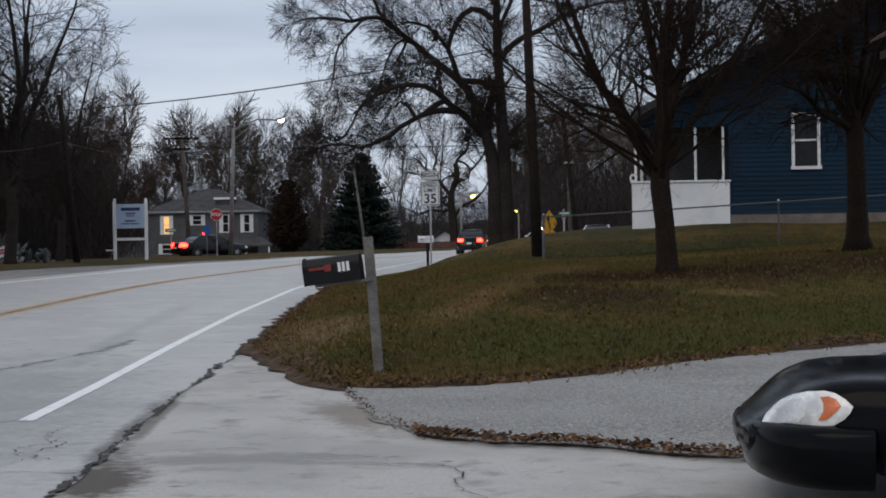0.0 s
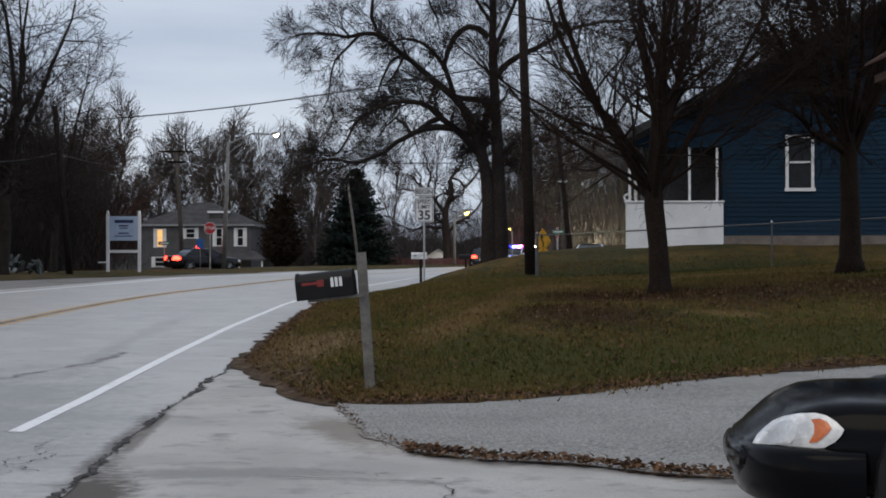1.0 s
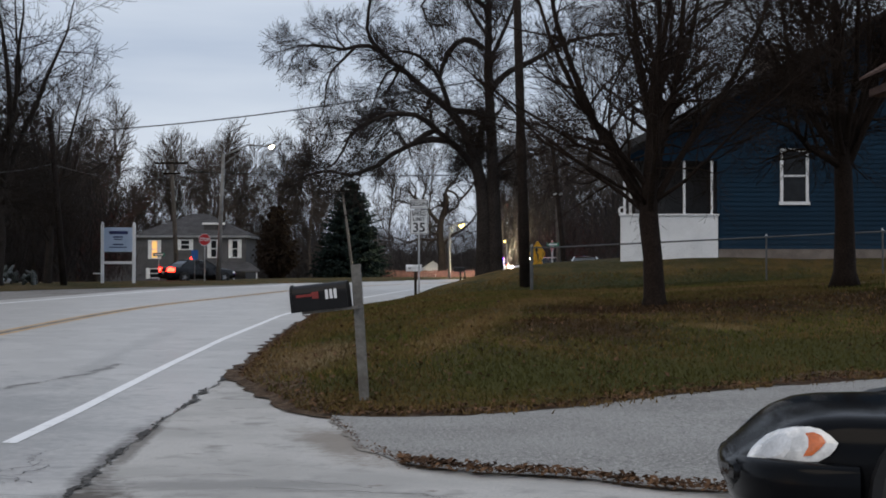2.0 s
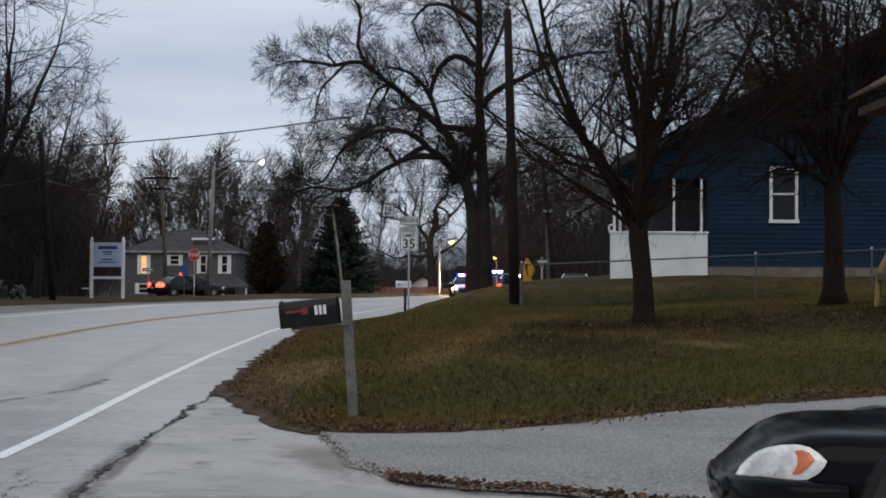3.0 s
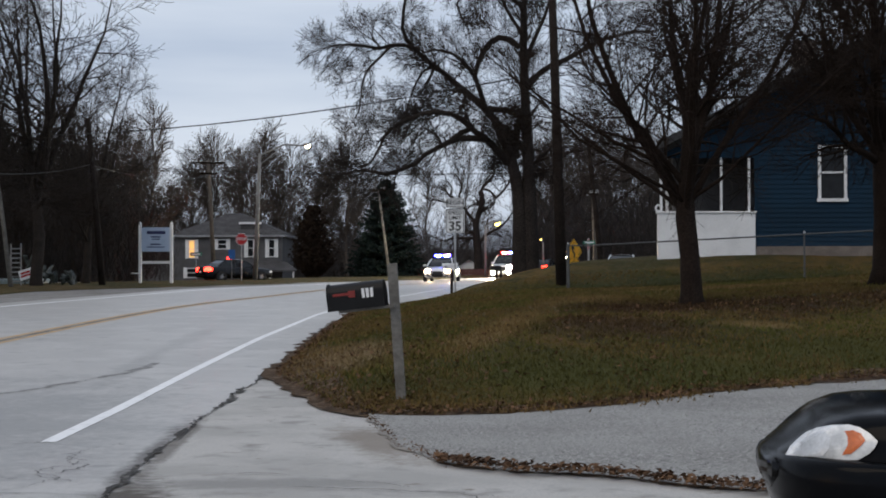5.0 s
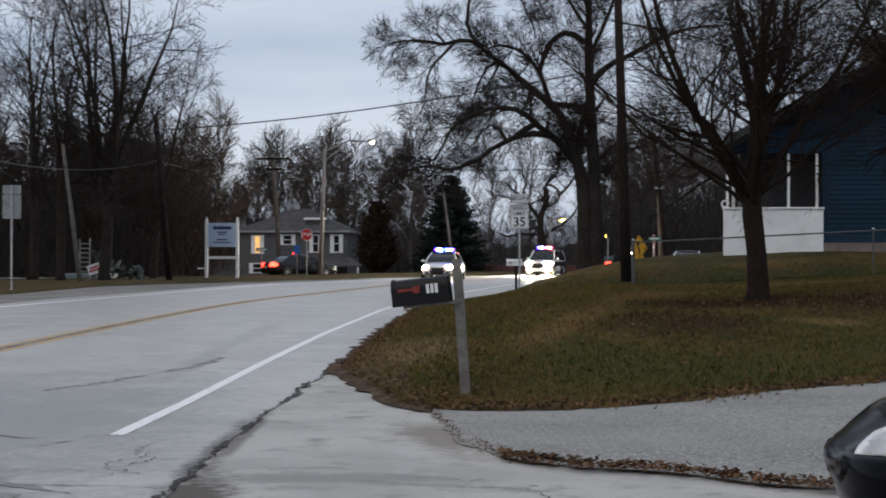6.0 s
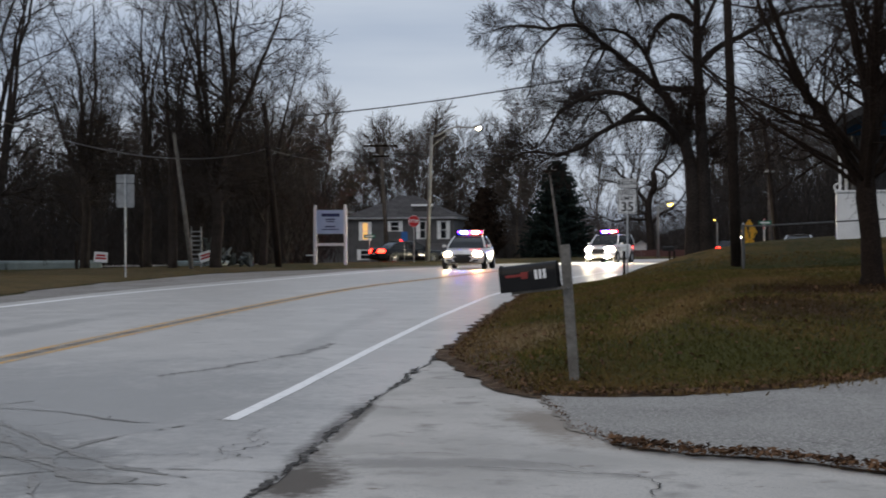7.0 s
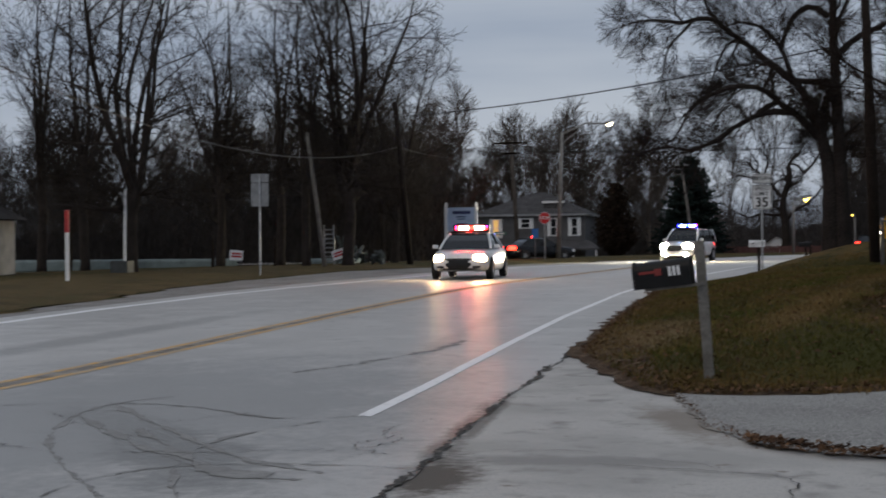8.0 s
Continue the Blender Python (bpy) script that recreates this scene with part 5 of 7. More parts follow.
part("porch_beam", Build().add([(x, y, roof_z(x) - d) for x in (EAVE + 0.2, HX0) for y in (HY - 0.05, HY + 0.1) for d in (0.19, 0.42)], [(0, 2, 6, 4), (1, 5, 7, 3), (0, 4, 5, 1), (2, 3, 7, 6), (4, 6, 7, 5), (0, 1, 3, 2)]), M_DARKTRIM, house)
# neighbour's gable behind
nb = thing("neighbour_house", Matrix.Translation((22.0, 64, 1.2)), "dark grey neighbouring house with pale roof edges", "house")
part("wall", Build().add([(x, y, q) for y in (0, 8) for x, q in ((-4, 0), (4, 0), (4, 7.6), (0, 10.4), (-4, 7.6))], [(0, 1, 2, 3, 4), (9, 8, 7, 6, 5)] + [(i, (i + 1) % 5, 5 + (i + 1) % 5, 5 + i) for i in range(5)]), M_GREYSIDE, nb)
for s in (-1, 1):
    part("roof", Build().add([(s * x, y, q + d) for x, q in ((0, 10.6), (4.6, 7.38)) for y in (-0.4, 8.4) for d in (0, -0.2)], [(0, 2, 6, 4), (1, 5, 7, 3), (0, 4, 5, 1), (2, 3, 7, 6), (4, 6, 7, 5), (0, 1, 3, 2)]), M_SHINGLE, nb)
    part("trim", Build().add([(s * x, y, q + d) for x, q in ((0, 10.5), (4.6, 7.28)) for y in (-0.44, -0.41) for d in (0, -0.3)], [(0, 2, 6, 4), (1, 5, 7, 3), (0, 4, 5, 1), (2, 3, 7, 6), (4, 6, 7, 5), (0, 1, 3, 2)]), M_STEEL, nb)


def sash(parent, x, y, z, w, h, mat, shutters=True):
    f = part("window", Build().box(x - w / 2, x + w / 2, y - 0.06, y - 0.02, z, z + h), M_WHITE, parent)
    part("pane", Build().box(x - w / 2 + 0.1, x + w / 2 - 0.1, y - 0.08, y - 0.065, z + 0.1, z + h / 2 - 0.04), mat, f)
    part("pane", Build().box(x - w / 2 + 0.1, x + w / 2 - 0.1, y - 0.08, y - 0.065, z + h / 2 + 0.04, z + h - 0.1), mat, f)
    if shutters:
        for s in (-1, 1):
            part("shutter", Build().box(x + s * (w / 2 + 0.16) - 0.15, x + s * (w / 2 + 0.16) + 0.15, y - 0.07, y - 0.02, z - 0.02, z + h + 0.02, 0.01), M_WHITE, f)


# grey house at the crossing
grey = thing("house", Matrix.Translation((-25.2, 150, 0.2)), "two-storey grey house with a hipped roof and white shutters", "house")
part("wall", Build().box(-5.6, 5.6, 0, 9, 0, 4.65), M_GREYSIDE, grey)
part("fascia", Build().box(-5.95, 5.95, -0.4, 9.4, 4.52, 4.72), M_STEEL, grey)
part("roof", Build().add([(-6, -0.45, 4.72), (6, -0.45, 4.72), (6, 9.45, 4.72), (-6, 9.45, 4.72), (-0.6, 4.5, 7.1), (0.9, 4.5, 7.1)], [(0, 1, 5, 4), (1, 2, 5), (2, 3, 4, 5), (3, 0, 4), (0, 3, 2, 1)]), M_GREYROOF, grey)
dorm = part("dormer", Build().add([(1.2, 0.8, 4.9), (3.2, 0.8, 4.9), (3.2, 0.8, 5.9), (1.2, 0.8, 5.9), (1.2, 3.5, 5.9), (3.2, 3.5, 5.9)], [(0, 1, 2, 3), (3, 2, 5, 4), (0, 3, 4), (1, 5, 2)]), M_GREYROOF, grey)
part("dormer_trim", Build().box(1.05, 3.35, 0.66, 0.78, 5.85, 6.05), M_WHITE, dorm)
sash(grey, -3.65, 0, 2.35, 0.7, 1.9, M_WINDOWLIT)
sash(grey, -0.55, 0, 3.25, 1.0, 1.05, M_PANE)
sash(grey, 2.35, 0, 2.45, 0.7, 1.85, M_PANE, shutters=True)
sash(grey, 4.5, 0, 2.45, 0.7, 1.85, M_PANE)
sash(grey, -3.6, 0, 0.35, 1.2, 1.05, M_PANE)
part("porch_roof", Build().add([(2.2, -2.6, 1.15), (7.4, -2.6, 1.15), (6.0, 0, 2.0), (2.6, 0, 2.0), (2.2, -2.6, 1.0), (7.4, -2.6, 1.0), (6.0, 0, 1.9), (2.6, 0, 1.9)], [(0, 1, 2, 3), (4, 7, 6, 5), (0, 4, 5, 1), (1, 5, 6, 2), (0, 3, 7, 4)]), M_GREYROOF, grey)
for x in (2.5, 4.7, 7.0):
    part("porch_post", Build().box(x - 0.07, x + 0.07, -2.5, -2.36, -0.1, 1.0), M_WHITE, grey)
part("lean_to", Build().add([(-9.8, 0.5, 1.3), (-5.6, 0.5, 1.9), (-5.6, 5, 1.9), (-9.8, 5, 1.3), (-9.8, 0.5, 0), (-5.6, 0.5, 0), (-5.6, 5, 0), (-9.8, 5, 0)], [(0, 1, 2, 3), (0, 4, 5, 1), (0, 3, 7, 4), (3, 2, 6, 7)]), M_GREYSIDE, grey)

# wooden fence and gabled shed past the bend
M_FENCE = material("red_brown_fence", (0.13, 0.07, 0.065), 0.9, vary=0.25, scale=1, fine=15, bump=0.1, each=0.12)
wf = thing("wooden_fence", Matrix.Translation((-5.0, 128, 0.25)), "red-brown board fence beyond the bend", "fence")
board_mesh = Build().box(-0.115, 0.115, -0.012, 0.012, 0, 1.15).mesh("board", M_FENCE)
for k in range(40):
    o = new("board", board_mesh)
    o.parent = wf
    o.location = (0.24 * k, 0, 0.02 * math.sin(k * 1.7))
part("rail", Build().box(-0.1, 9.5, 0.014, 0.06, 0.85, 0.95), M_FENCE, wf)
shed = thing("shed", Matrix.Translation((-0.6, 140, 0.3)), "small white gabled shed behind the fence", "shed")
part("wall", Build().add([(x, y, q) for y in (0, 3) for x, q in ((-1.1, 0), (1.1, 0), (1.1, 1.3), (0, 2.0), (-1.1, 1.3))], [(0, 1, 2, 3, 4), (9, 8, 7, 6, 5)] + [(i, (i + 1) % 5, 5 + (i + 1) % 5, 5 + i) for i in range(5)]), M_WHITE, shed)
for s in (-1, 1):
    part("roof", Build().add([(s * x, y, q + d) for x, q in ((0, 2.12), (1.3, 1.28)) for y in (-0.2, 3.2) for d in (0, -0.08)], [(0, 2, 6, 4), (1, 5, 7, 3), (0, 4, 5, 1), (2, 3, 7, 6), (4, 6, 7, 5), (0, 1, 3, 2)]), M_GREYROOF, shed)

# ---- things on the far verge ----
M_CREAM = material("cream_siding", (0.5, 0.47, 0.42), 0.7, vary=0.08, scale=2, bump=0.05)
sx, sy = -29.5, 47.5
outb = thing("outbuilding", Matrix.Translation((sx, sy, 0.35)), "cream outbuilding with a dark roof", "outbuilding")
part("wall", Build().box(-3.0, 0.85, 0, 4, -0.3, 2.25), M_CREAM, outb)
part("corner_board", Build().box(0.72, 0.87, -0.02, -0.002, -0.3, 2.25), M_WHITE, outb)
part("roof", Build().add([(-3.3, -0.4, 2.3), (1.2, -0.4, 2.3), (1.2, 4.4, 2.3), (-3.3, 4.4, 2.3), (-3.3, 2, 3.3), (0.4, 2, 3.2)], [(0, 1, 5, 4), (1, 2, 5), (2, 3, 4, 5), (3, 0, 4), (0, 3, 2, 1)]), M_SHINGLE, outb)
part("gutter", Build().box(-3.3, 1.22, -0.46, -0.4, 2.22, 2.34), M_WHITE, outb)
M_JUNKDARK = material("dark_metal_box", (0.05, 0.055, 0.055), 0.6, vary=0.2, bump=0.05)
mk = thing("marker_post", Matrix.Translation((-21.6, 42, ground_z(-21.6, 42))), "white marker post with a red reflective top", "marker post")
part("post", Build().tube([(0, 0, -0.2), (0, 0, 1.5)], [0.065, 0.065], 10), M_WHITE, mk)
part("cap", Build().tube([(0, 0, 1.5), (0, 0, 2.17), (0, 0, 2.2)], [0.075, 0.075, 0.03], 10), M_SIGNRED, mk, "red reflective sleeve")
st = thing("meter_pole", Matrix.Translation((-23.9, 51, ground_z(-23.9, 51))), "grey stub pole with a bent conduit and meter box", "pole")
part("pole", Build().tube([(0, 0, -0.2), (0.02, 0, 1.5), (0.05, 0, 3.1)], [0.06, 0.055, 0.045], 8), M_WHITE, st)
part("conduit", Build().tube([(0.02, -0.08, 2.6), (-0.05, -0.1, 3.0), (-0.3, -0.1, 2.75), (-0.5, -0.1, 2.4)], [0.025] * 4, 6), M_STEEL, st)
part("box", Build().box(-0.45, 0.25, -0.3, 0.3, -0.1, 0.45, 0.02), M_JUNKDARK, st)
M_TEAL = material("pale_teal_tarp", (0.16, 0.21, 0.215), 0.6, vary=0.12, scale=1.5, fine=10, bump=0.1)
for x, y, w in ((-42.5, 80, 2.4), (-38.2, 80, 2.2), (-33.8, 80, 2.6), (-22.8, 73, 1.2)):
    c = thing("covered_trailer", Matrix.Translation((x, y, -0.15)), "low trailer under a pale teal cover", "trailer", "covered trailers")
    part("cover", Build().box(-w, w, 0, 2, 0.35, 1.1, 0.15), M_TEAL, c)
    part("skirt", Build().box(-w + 0.1, w - 0.1, 0.1, 1.9, -0.3, 0.36), M_BLACKPLASTIC, c)
for x, y, z, tilt in ((-22.2, 58, 0.42, 4), (-18.8, 62, 0.55, -18)):
    c = thing("yard_sign", Matrix.Translation((x, y, ground_z(x, y))) @ Matrix.Rotation(radians(tilt), 4, "Y"), "small white and pink lawn sign on wire legs", "yard sign", "lawn signs")
    part("panel", Build().box(-0.29, 0.29, -0.006, 0.006, 0.3, 0.72), M_SIGNWHITE, c)
    for q, w in ((0.58, 0.4), (0.46, 0.46)):
        part("writing_bar", Build().box(-w / 2, w / 2, -0.01, -0.0065, q - 0.04, q + 0.04), M_SIGNRED, c)
    for s in (-0.2, 0.2):
        part("leg", Build().tube([(s, 0, -0.1), (s, 0, 0.3)], [0.006, 0.006], 4), M_STEEL, c)
M_JUNK = material("dark_scrap", (0.05, 0.06, 0.055), 0.5, 0.3, vary=0.4, scale=4, fine=20, bump=0.2)
for k, (x, y, w, h) in enumerate(((-19.2, 66, 0.5, 0.9), (-18.4, 66.5, 0.45, 0.7), (-20.4, 67, 0.35, 1.8))):
    c = thing("scrap_pile", Matrix.Translation((x, y, ground_z(x, y))), "dark pile of scrap beside a pole", "scrap")
    r9 = random.Random(k)
    for _ in range(9):
        b = Build()
        a, bb = Vector((r9.uniform(-w, w), r9.uniform(-w, w), r9.uniform(-0.1, h * 0.6))), Vector((r9.uniform(-w, w), r9.uniform(-w, w), r9.uniform(0.1, h)))
        b.tube([a, a.lerp(bb, 0.5) + Vector((0, 0, 0.1)), bb], [0.05, 0.09, 0.05], 6)
        part("scrap", b, M_JUNK, c)
for x, y in ((-26.8, 58), (-24.0, 60), (-25.2, 63), (-21.5, 61)):
    c = thing("fence_post", Matrix.Translation((x, y, ground_z(x, y))), "weathered grey fence post by the woods", "post", "old fence posts")
    part("timber", Build().box(-0.06, 0.06, -0.06, 0.06, -0.2, 2.0 if x < -26 else 1.2, 0.01), M_POLE, c)

trel = thing("trellis", Matrix.Translation((-19.7, 63, ground_z(-19.7, 63))), "white slatted trellis before the woods", "trellis")
for k in range(8):
    part("slat", Build().box(-0.22, 0.22, -0.01, 0.01, 0.15 + 0.2 * k, 0.21 + 0.2 * k), M_SIGNBACK, trel)
for x in (-0.22, 0.22):
    part("stile", Build().box(x - 0.03, x + 0.03, 0.012, 0.04, -0.1, 1.8), M_SIGNBACK, trel)
M_DRYTURF = ground_material("dry_verge", [((0.1, 0.068, 0.03), 1, 0, 0), ((0.055, 0.04, 0.018), 0.6, 0.52, 0.08), ((0.06, 0.055, 0.02), 2.2, 0.55, 0.08), ((0.15, 0.11, 0.055), 18, 0.58, 0.06)], 0.95, 0.8)
rows = []
for y in axis([(-40, 0), (20, 6), (64, 0.6)]):
    x0 = left_edge(y) - 0.05 + 0.2 * noise.noise((y * 0.7, 4, 4))
    rows.append([(x0 - o, y, max(ground_z(x0 - o, y), road_z(y) - 0.03) + 0.008) for o in (0, 0.3, 0.8, 1.6, 2.6, 3.8, 5.2, 7.0)])
setting("verge_2", Build().grid(rows), M_DRYTURF, "dry brown grass verge across the road", "verge", smooth=True)

# wooden playset at the lawn's edge
M_CEDARWOOD = material("cedar_timber", (0.33, 0.23, 0.1), 0.75, vary=0.2, scale=3, fine=30, bump=0.15)
M_PANELBROWN = material("red_brown_panel", (0.13, 0.075, 0.06), 0.8, vary=0.15, scale=3, fine=30, bump=0.1)
M_CREAMROOF = material("cream_panel", (0.42, 0.34, 0.2), 0.7, vary=0.1, scale=3, bump=0.05)
play = thing("playset", Matrix.Translation((9.05, 25.0, 0.92)), "wooden playset with a cream gabled canopy", "playset")
for x, y in ((-0.95, 0), (0.95, 0), (-0.95, 1.6), (0.95, 1.6)):
    s = 1 if x > 0 else -1
    part("leg", Build().tube([(x + s * 0.12, y, -0.15), (x + s * 0.02, y, 0.1), (x, y, 0.5), (x + s * -0.02, y, 0.75), (x - s * 0.22, y, 1.15), (x - s * 0.3, y, 3.6)], [0.055] * 6, 6), M_CEDARWOOD, play)
part("skirt", Build().box(-0.9, 0.9, 0.04, 0.1, 0.06, 0.6), M_PANELBROWN, play)
part("deck", Build().box(-0.98, 0.98, -0.02, 1.7, 0.6, 0.74, 0.01), M_PANELBROWN, play)
part("foot_rail", Build().box(-1.1, 1.1, -0.05, 0.05, -0.03, 0.06, 0.01), M_CEDARWOOD, play)
part("canopy_gable", Build().add([(x, y, q) for y in (-0.32, -0.27) for x, q in ((-1.3, 3.75), (1.3, 3.75), (1.3, 3.95), (0, 4.7), (-1.3, 3.95))], [(0, 1, 2, 3, 4), (9, 8, 7, 6, 5)] + [(i, (i + 1) % 5, 5 + (i + 1) % 5, 5 + i) for i in range(5)]), M_CREAMROOF, play)
part("canopy_beam", Build().box(-1.25, 1.25, -0.14, 1.8, 3.6, 3.74), M_PANELBROWN, play)
for s in (-1, 1):
    part("canopy_roof", Build().add([(s * x, y, q + d) for x, q in ((0, 4.78), (1.4, 3.96)) for y in (-0.25, 1.9) for d in (0, -0.05)], [(0, 2, 6, 4), (1, 5, 7, 3), (0, 4, 5, 1), (2, 3, 7, 6), (4, 6, 7, 5), (0, 1, 3, 2)]), M_PANELBROWN, play)
# ---- vehicles ----
from mathutils.bvhtree import BVHTree

M_LENS = material("hazed_headlamp", (0.8, 0.8, 0.79), 0.15, vary=0.08, scale=12, fine=60, bump=0.0, second=(0.5, 0.51, 0.52), coat=0.6)
M_REFLECTOR = material("lamp_reflector", (0.66, 0.66, 0.66), 0.3, 0.4, vary=0.1, bump=0.0)
M_AMBER = material("amber_reflector", (0.6, 0.14, 0.03), 0.25, vary=0.1, bump=0.0, coat=0.5)


def hull(length, width, tops, low=0.24, n_end=0.22):
    """The painted lower body: tops are (share of the length from the nose, height) pairs."""
    rows = []
    shares = [0, 0.008, 0.02, 0.035, 0.05, 0.075, 0.1, 0.14, 0.18, 0.23, 0.28, 0.35, 0.45, 0.55, 0.65, 0.75, 0.82, 0.88, 0.93, 0.965, 0.985, 1.0]
    for s in shares:
        x = length / 2 - s * length
        e = abs(2 * s - 1)
        w = width / 2 * (1 - n_end * e ** 7 - 0.04 * e ** 2)
        top = lerp(s, [q[0] for q in tops], [q[1] for q in tops])
        zb = low + 0.06 * e ** 8
        half = [(0.0, zb), (0.78, zb), (0.94, zb + 0.05), (0.99, zb + 0.14), (1.0, zb + 0.45 * (top - zb)), (0.985, zb + 0.7 * (top - zb)), (0.95, top - 0.06), (0.9, top - 0.015), (0.78, top + 0.005), (0.4, top + 0.022), (0.0, top + 0.028)]
        pts = [(x, -a * w, z) for a, z in half] + [(x, a * w, z) for a, z in half[-2::-1]]
        rows.append(pts)
    for end, sign in ((0, 1), (-1, -1)):
        edge = rows[end]
        cz = sum(p[2] for p in edge) / len(edge)
        for f in (0.85, 0.5, 0.0):
            ring = [(edge[0][0] + sign * 0.05 * (1 - f ** 3), p[1] * f, cz + (p[2] - cz) * f) for p in edge]
            rows = [ring] + rows if end == 0 else rows + [ring]
    return Build().grid(rows)


def on_surface(tree_, centre, way, outline, lift=0.006, dome=0.0, rings=5):
    """A patch with that outline laid on the body, seen along the way; outline: (aside, up)."""
    way = Vector(way).normalized()
    side = Vector((-way.y, way.x, 0)).normalized()
    up = way.cross(side) * -1
    if up.z < 0:
        up = -up
    c = Vector(centre)
    verts, n, depth = [], len(outline), [0.0] * len(outline)
    for r in range(rings + 1):
        f = r / rings
        for k, (u, v) in enumerate(outline if r else [(0, 0)] * n):
            o = c + side * u * f + up * v * f
            hit, _, _, _ = tree_.ray_cast(o + way * 2, -way)
            if hit is not None and (r == 0 or abs((hit - o).dot(way) - depth[k]) < 0.14):
                depth[k] = (hit - o).dot(way)
            verts.append(o + way * (depth[k] + lift + dome * (1 - f * f)))
    faces = [(r * n + k, r * n + (k + 1) % n, (r + 1) * n + (k + 1) % n, (r + 1) * n + k) for r in range(rings) for k in range(n)]
    return Build().add(verts, faces)


def oval(a, b, n=20, power=0.7):
    out = []
    for k in range(n):
        w = 2 * math.pi * k / n
        c, s = math.cos(w), math.sin(w)
        out.append((a * math.copysign(abs(c) ** power, c), b * math.copysign(abs(s) ** power, s)))
    return out


def wheel(parent, x, y, r):
    s = 1 if y > 0 else -1
    w = thing("wheel", Matrix.Translation((x, y, r)), "", "")
    w.parent = parent
    prof = [(0.6, 0.0), (0.72, 0.02), (0.92, 0.015), (1.0, -0.02), (1.0, -0.17), (0.92, -0.2), (0.6, -0.2)]
    rows = [[(r * q * math.cos(a), s * d, r * q * math.sin(a)) for q, d in prof] for a in [2 * math.pi * k / 24 for k in range(25)]]
    part("tyre", Build().grid(rows), M_TYRE, w, smooth=True)
    rim = Build()
    rim.grid([[(r * q * math.cos(a), s * d, r * q * math.sin(a)) for q, d in ((0.62, 0.0), (0.58, -0.03), (0.1, -0.045), (0.0, -0.045))] for a in [2 * math.pi * k / 20 for k in range(21)]])
    for k in range(5):
        a = 2 * math.pi * k / 5
        rim.tube([(0, s * -0.01, 0), (0.57 * r * math.cos(a), s * -0.01, 0.57 * r * math.sin(a))], [0.05, 0.035], 5)
    part("rim", rim, M_RIM, w)
    part("arch", Build().tube([(x, y - s * 0.19, r), (x, y - s * 0.004, r)], [r * 1.1, r * 1.1], 24), M_BLACKPLASTIC, parent)


def greenhouse(car, paint, base, top, zb, zt, wb, wt, pillars=(0.48,)):
    (xr0, xf0), (xr1, xf1) = base, top
    lower = [(xf0, -wb * 0.9), (xf0 - 0.12, -wb), (xr0 + 0.1, -wb), (xr0, -wb * 0.88), (xr0, wb * 0.88), (xr0 + 0.1, wb), (xf0 - 0.12, wb), (xf0, wb * 0.9)]
    upper = [(xf1, -wt * 0.9), (xf1 - 0.1, -wt), (xr1 + 0.1, -wt), (xr1, -wt * 0.9), (xr1, wt * 0.9), (xr1 + 0.1, wt), (xf1 - 0.1, wt), (xf1, wt * 0.9)]
    mid = [((a[0] + b[0]) / 2 + (0.03 if a[0] > 0 else -0.03), (a[1] + b[1]) / 2 * 1.015) for a, b in zip(lower, upper)]
    rows = [[(x, y, z) for x, y in ring + ring[:1]] for ring, z in ((lower, zb), (mid, (zb + zt) / 2), (upper, zt - 0.05))]
    part("window_glass", Build().grid(rows), M_GLASSDARK, car, "tinted glass", smooth=False)
    crown = []
    for i in range(7):
        x = xr1 + (xf1 - xr1) * i / 6
        e = abs(2 * i / 6 - 1)
        crown.append([(x + (0.03 if i == 6 else -0.03 if i == 0 else 0), wt * 1.02 * f * (1 - 0.08 * e ** 3), zt - 0.055 + 0.055 * (1 - f * f) * (1 - 0.35 * e * e) + (0.012 if abs(f) < 1 else -0.012)) for f in (-1, -0.95, -0.6, 0, 0.6, 0.95, 1)])
    part("roof", Build().grid(crown), paint, car, smooth=True)
    for s in (-1, 1):
        for (a, b) in (((xf0 - 0.04, s * wb * 0.97), (xf1 - 0.04, s * wt * 0.97)), ((xr0 + 0.05, s * wb * 0.96), (xr1 + 0.05, s * wt * 0.97))):
            part("pillar", Build().tube([(*a, zb), ((a[0] + b[0]) / 2 + (0.03 if a[0] > 0 else -0.03), (a[1] + b[1]) / 2 * 1.015, (zb + zt) / 2), (*b, zt - 0.04)], [0.045] * 3, 6), paint, car)
        for f in pillars:
            xa, xb = xr0 + (xf0 - xr0) * f, xr1 + (xf1 - xr1) * f
            part("pillar", Build().tube([(xa, s * wb * 1.0, zb), ((xa + xb) / 2, s * (wb + wt) / 2 * 1.015, (zb + zt) / 2), (xb, s * wt, zt - 0.04)], [0.035] * 3, 6), M_BLACKPLASTIC, car)


SEDAN = [(0, 0.62), (0.008, 0.69), (0.02, 0.74), (0.05, 0.80), (0.1, 0.84), (0.18, 0.87), (0.27, 0.9), (0.3, 0.92), (0.6, 0.95), (0.78, 0.97), (0.85, 1.0), (0.96, 0.99), (0.985, 0.85), (1, 0.6)]
TALL = [(0, 0.6), (0.008, 0.72), (0.02, 0.84), (0.05, 0.95), (0.1, 1.0), (0.2, 1.05), (0.27, 1.09), (0.6, 1.1), (0.9, 1.1), (0.97, 1.05), (1, 0.75)]


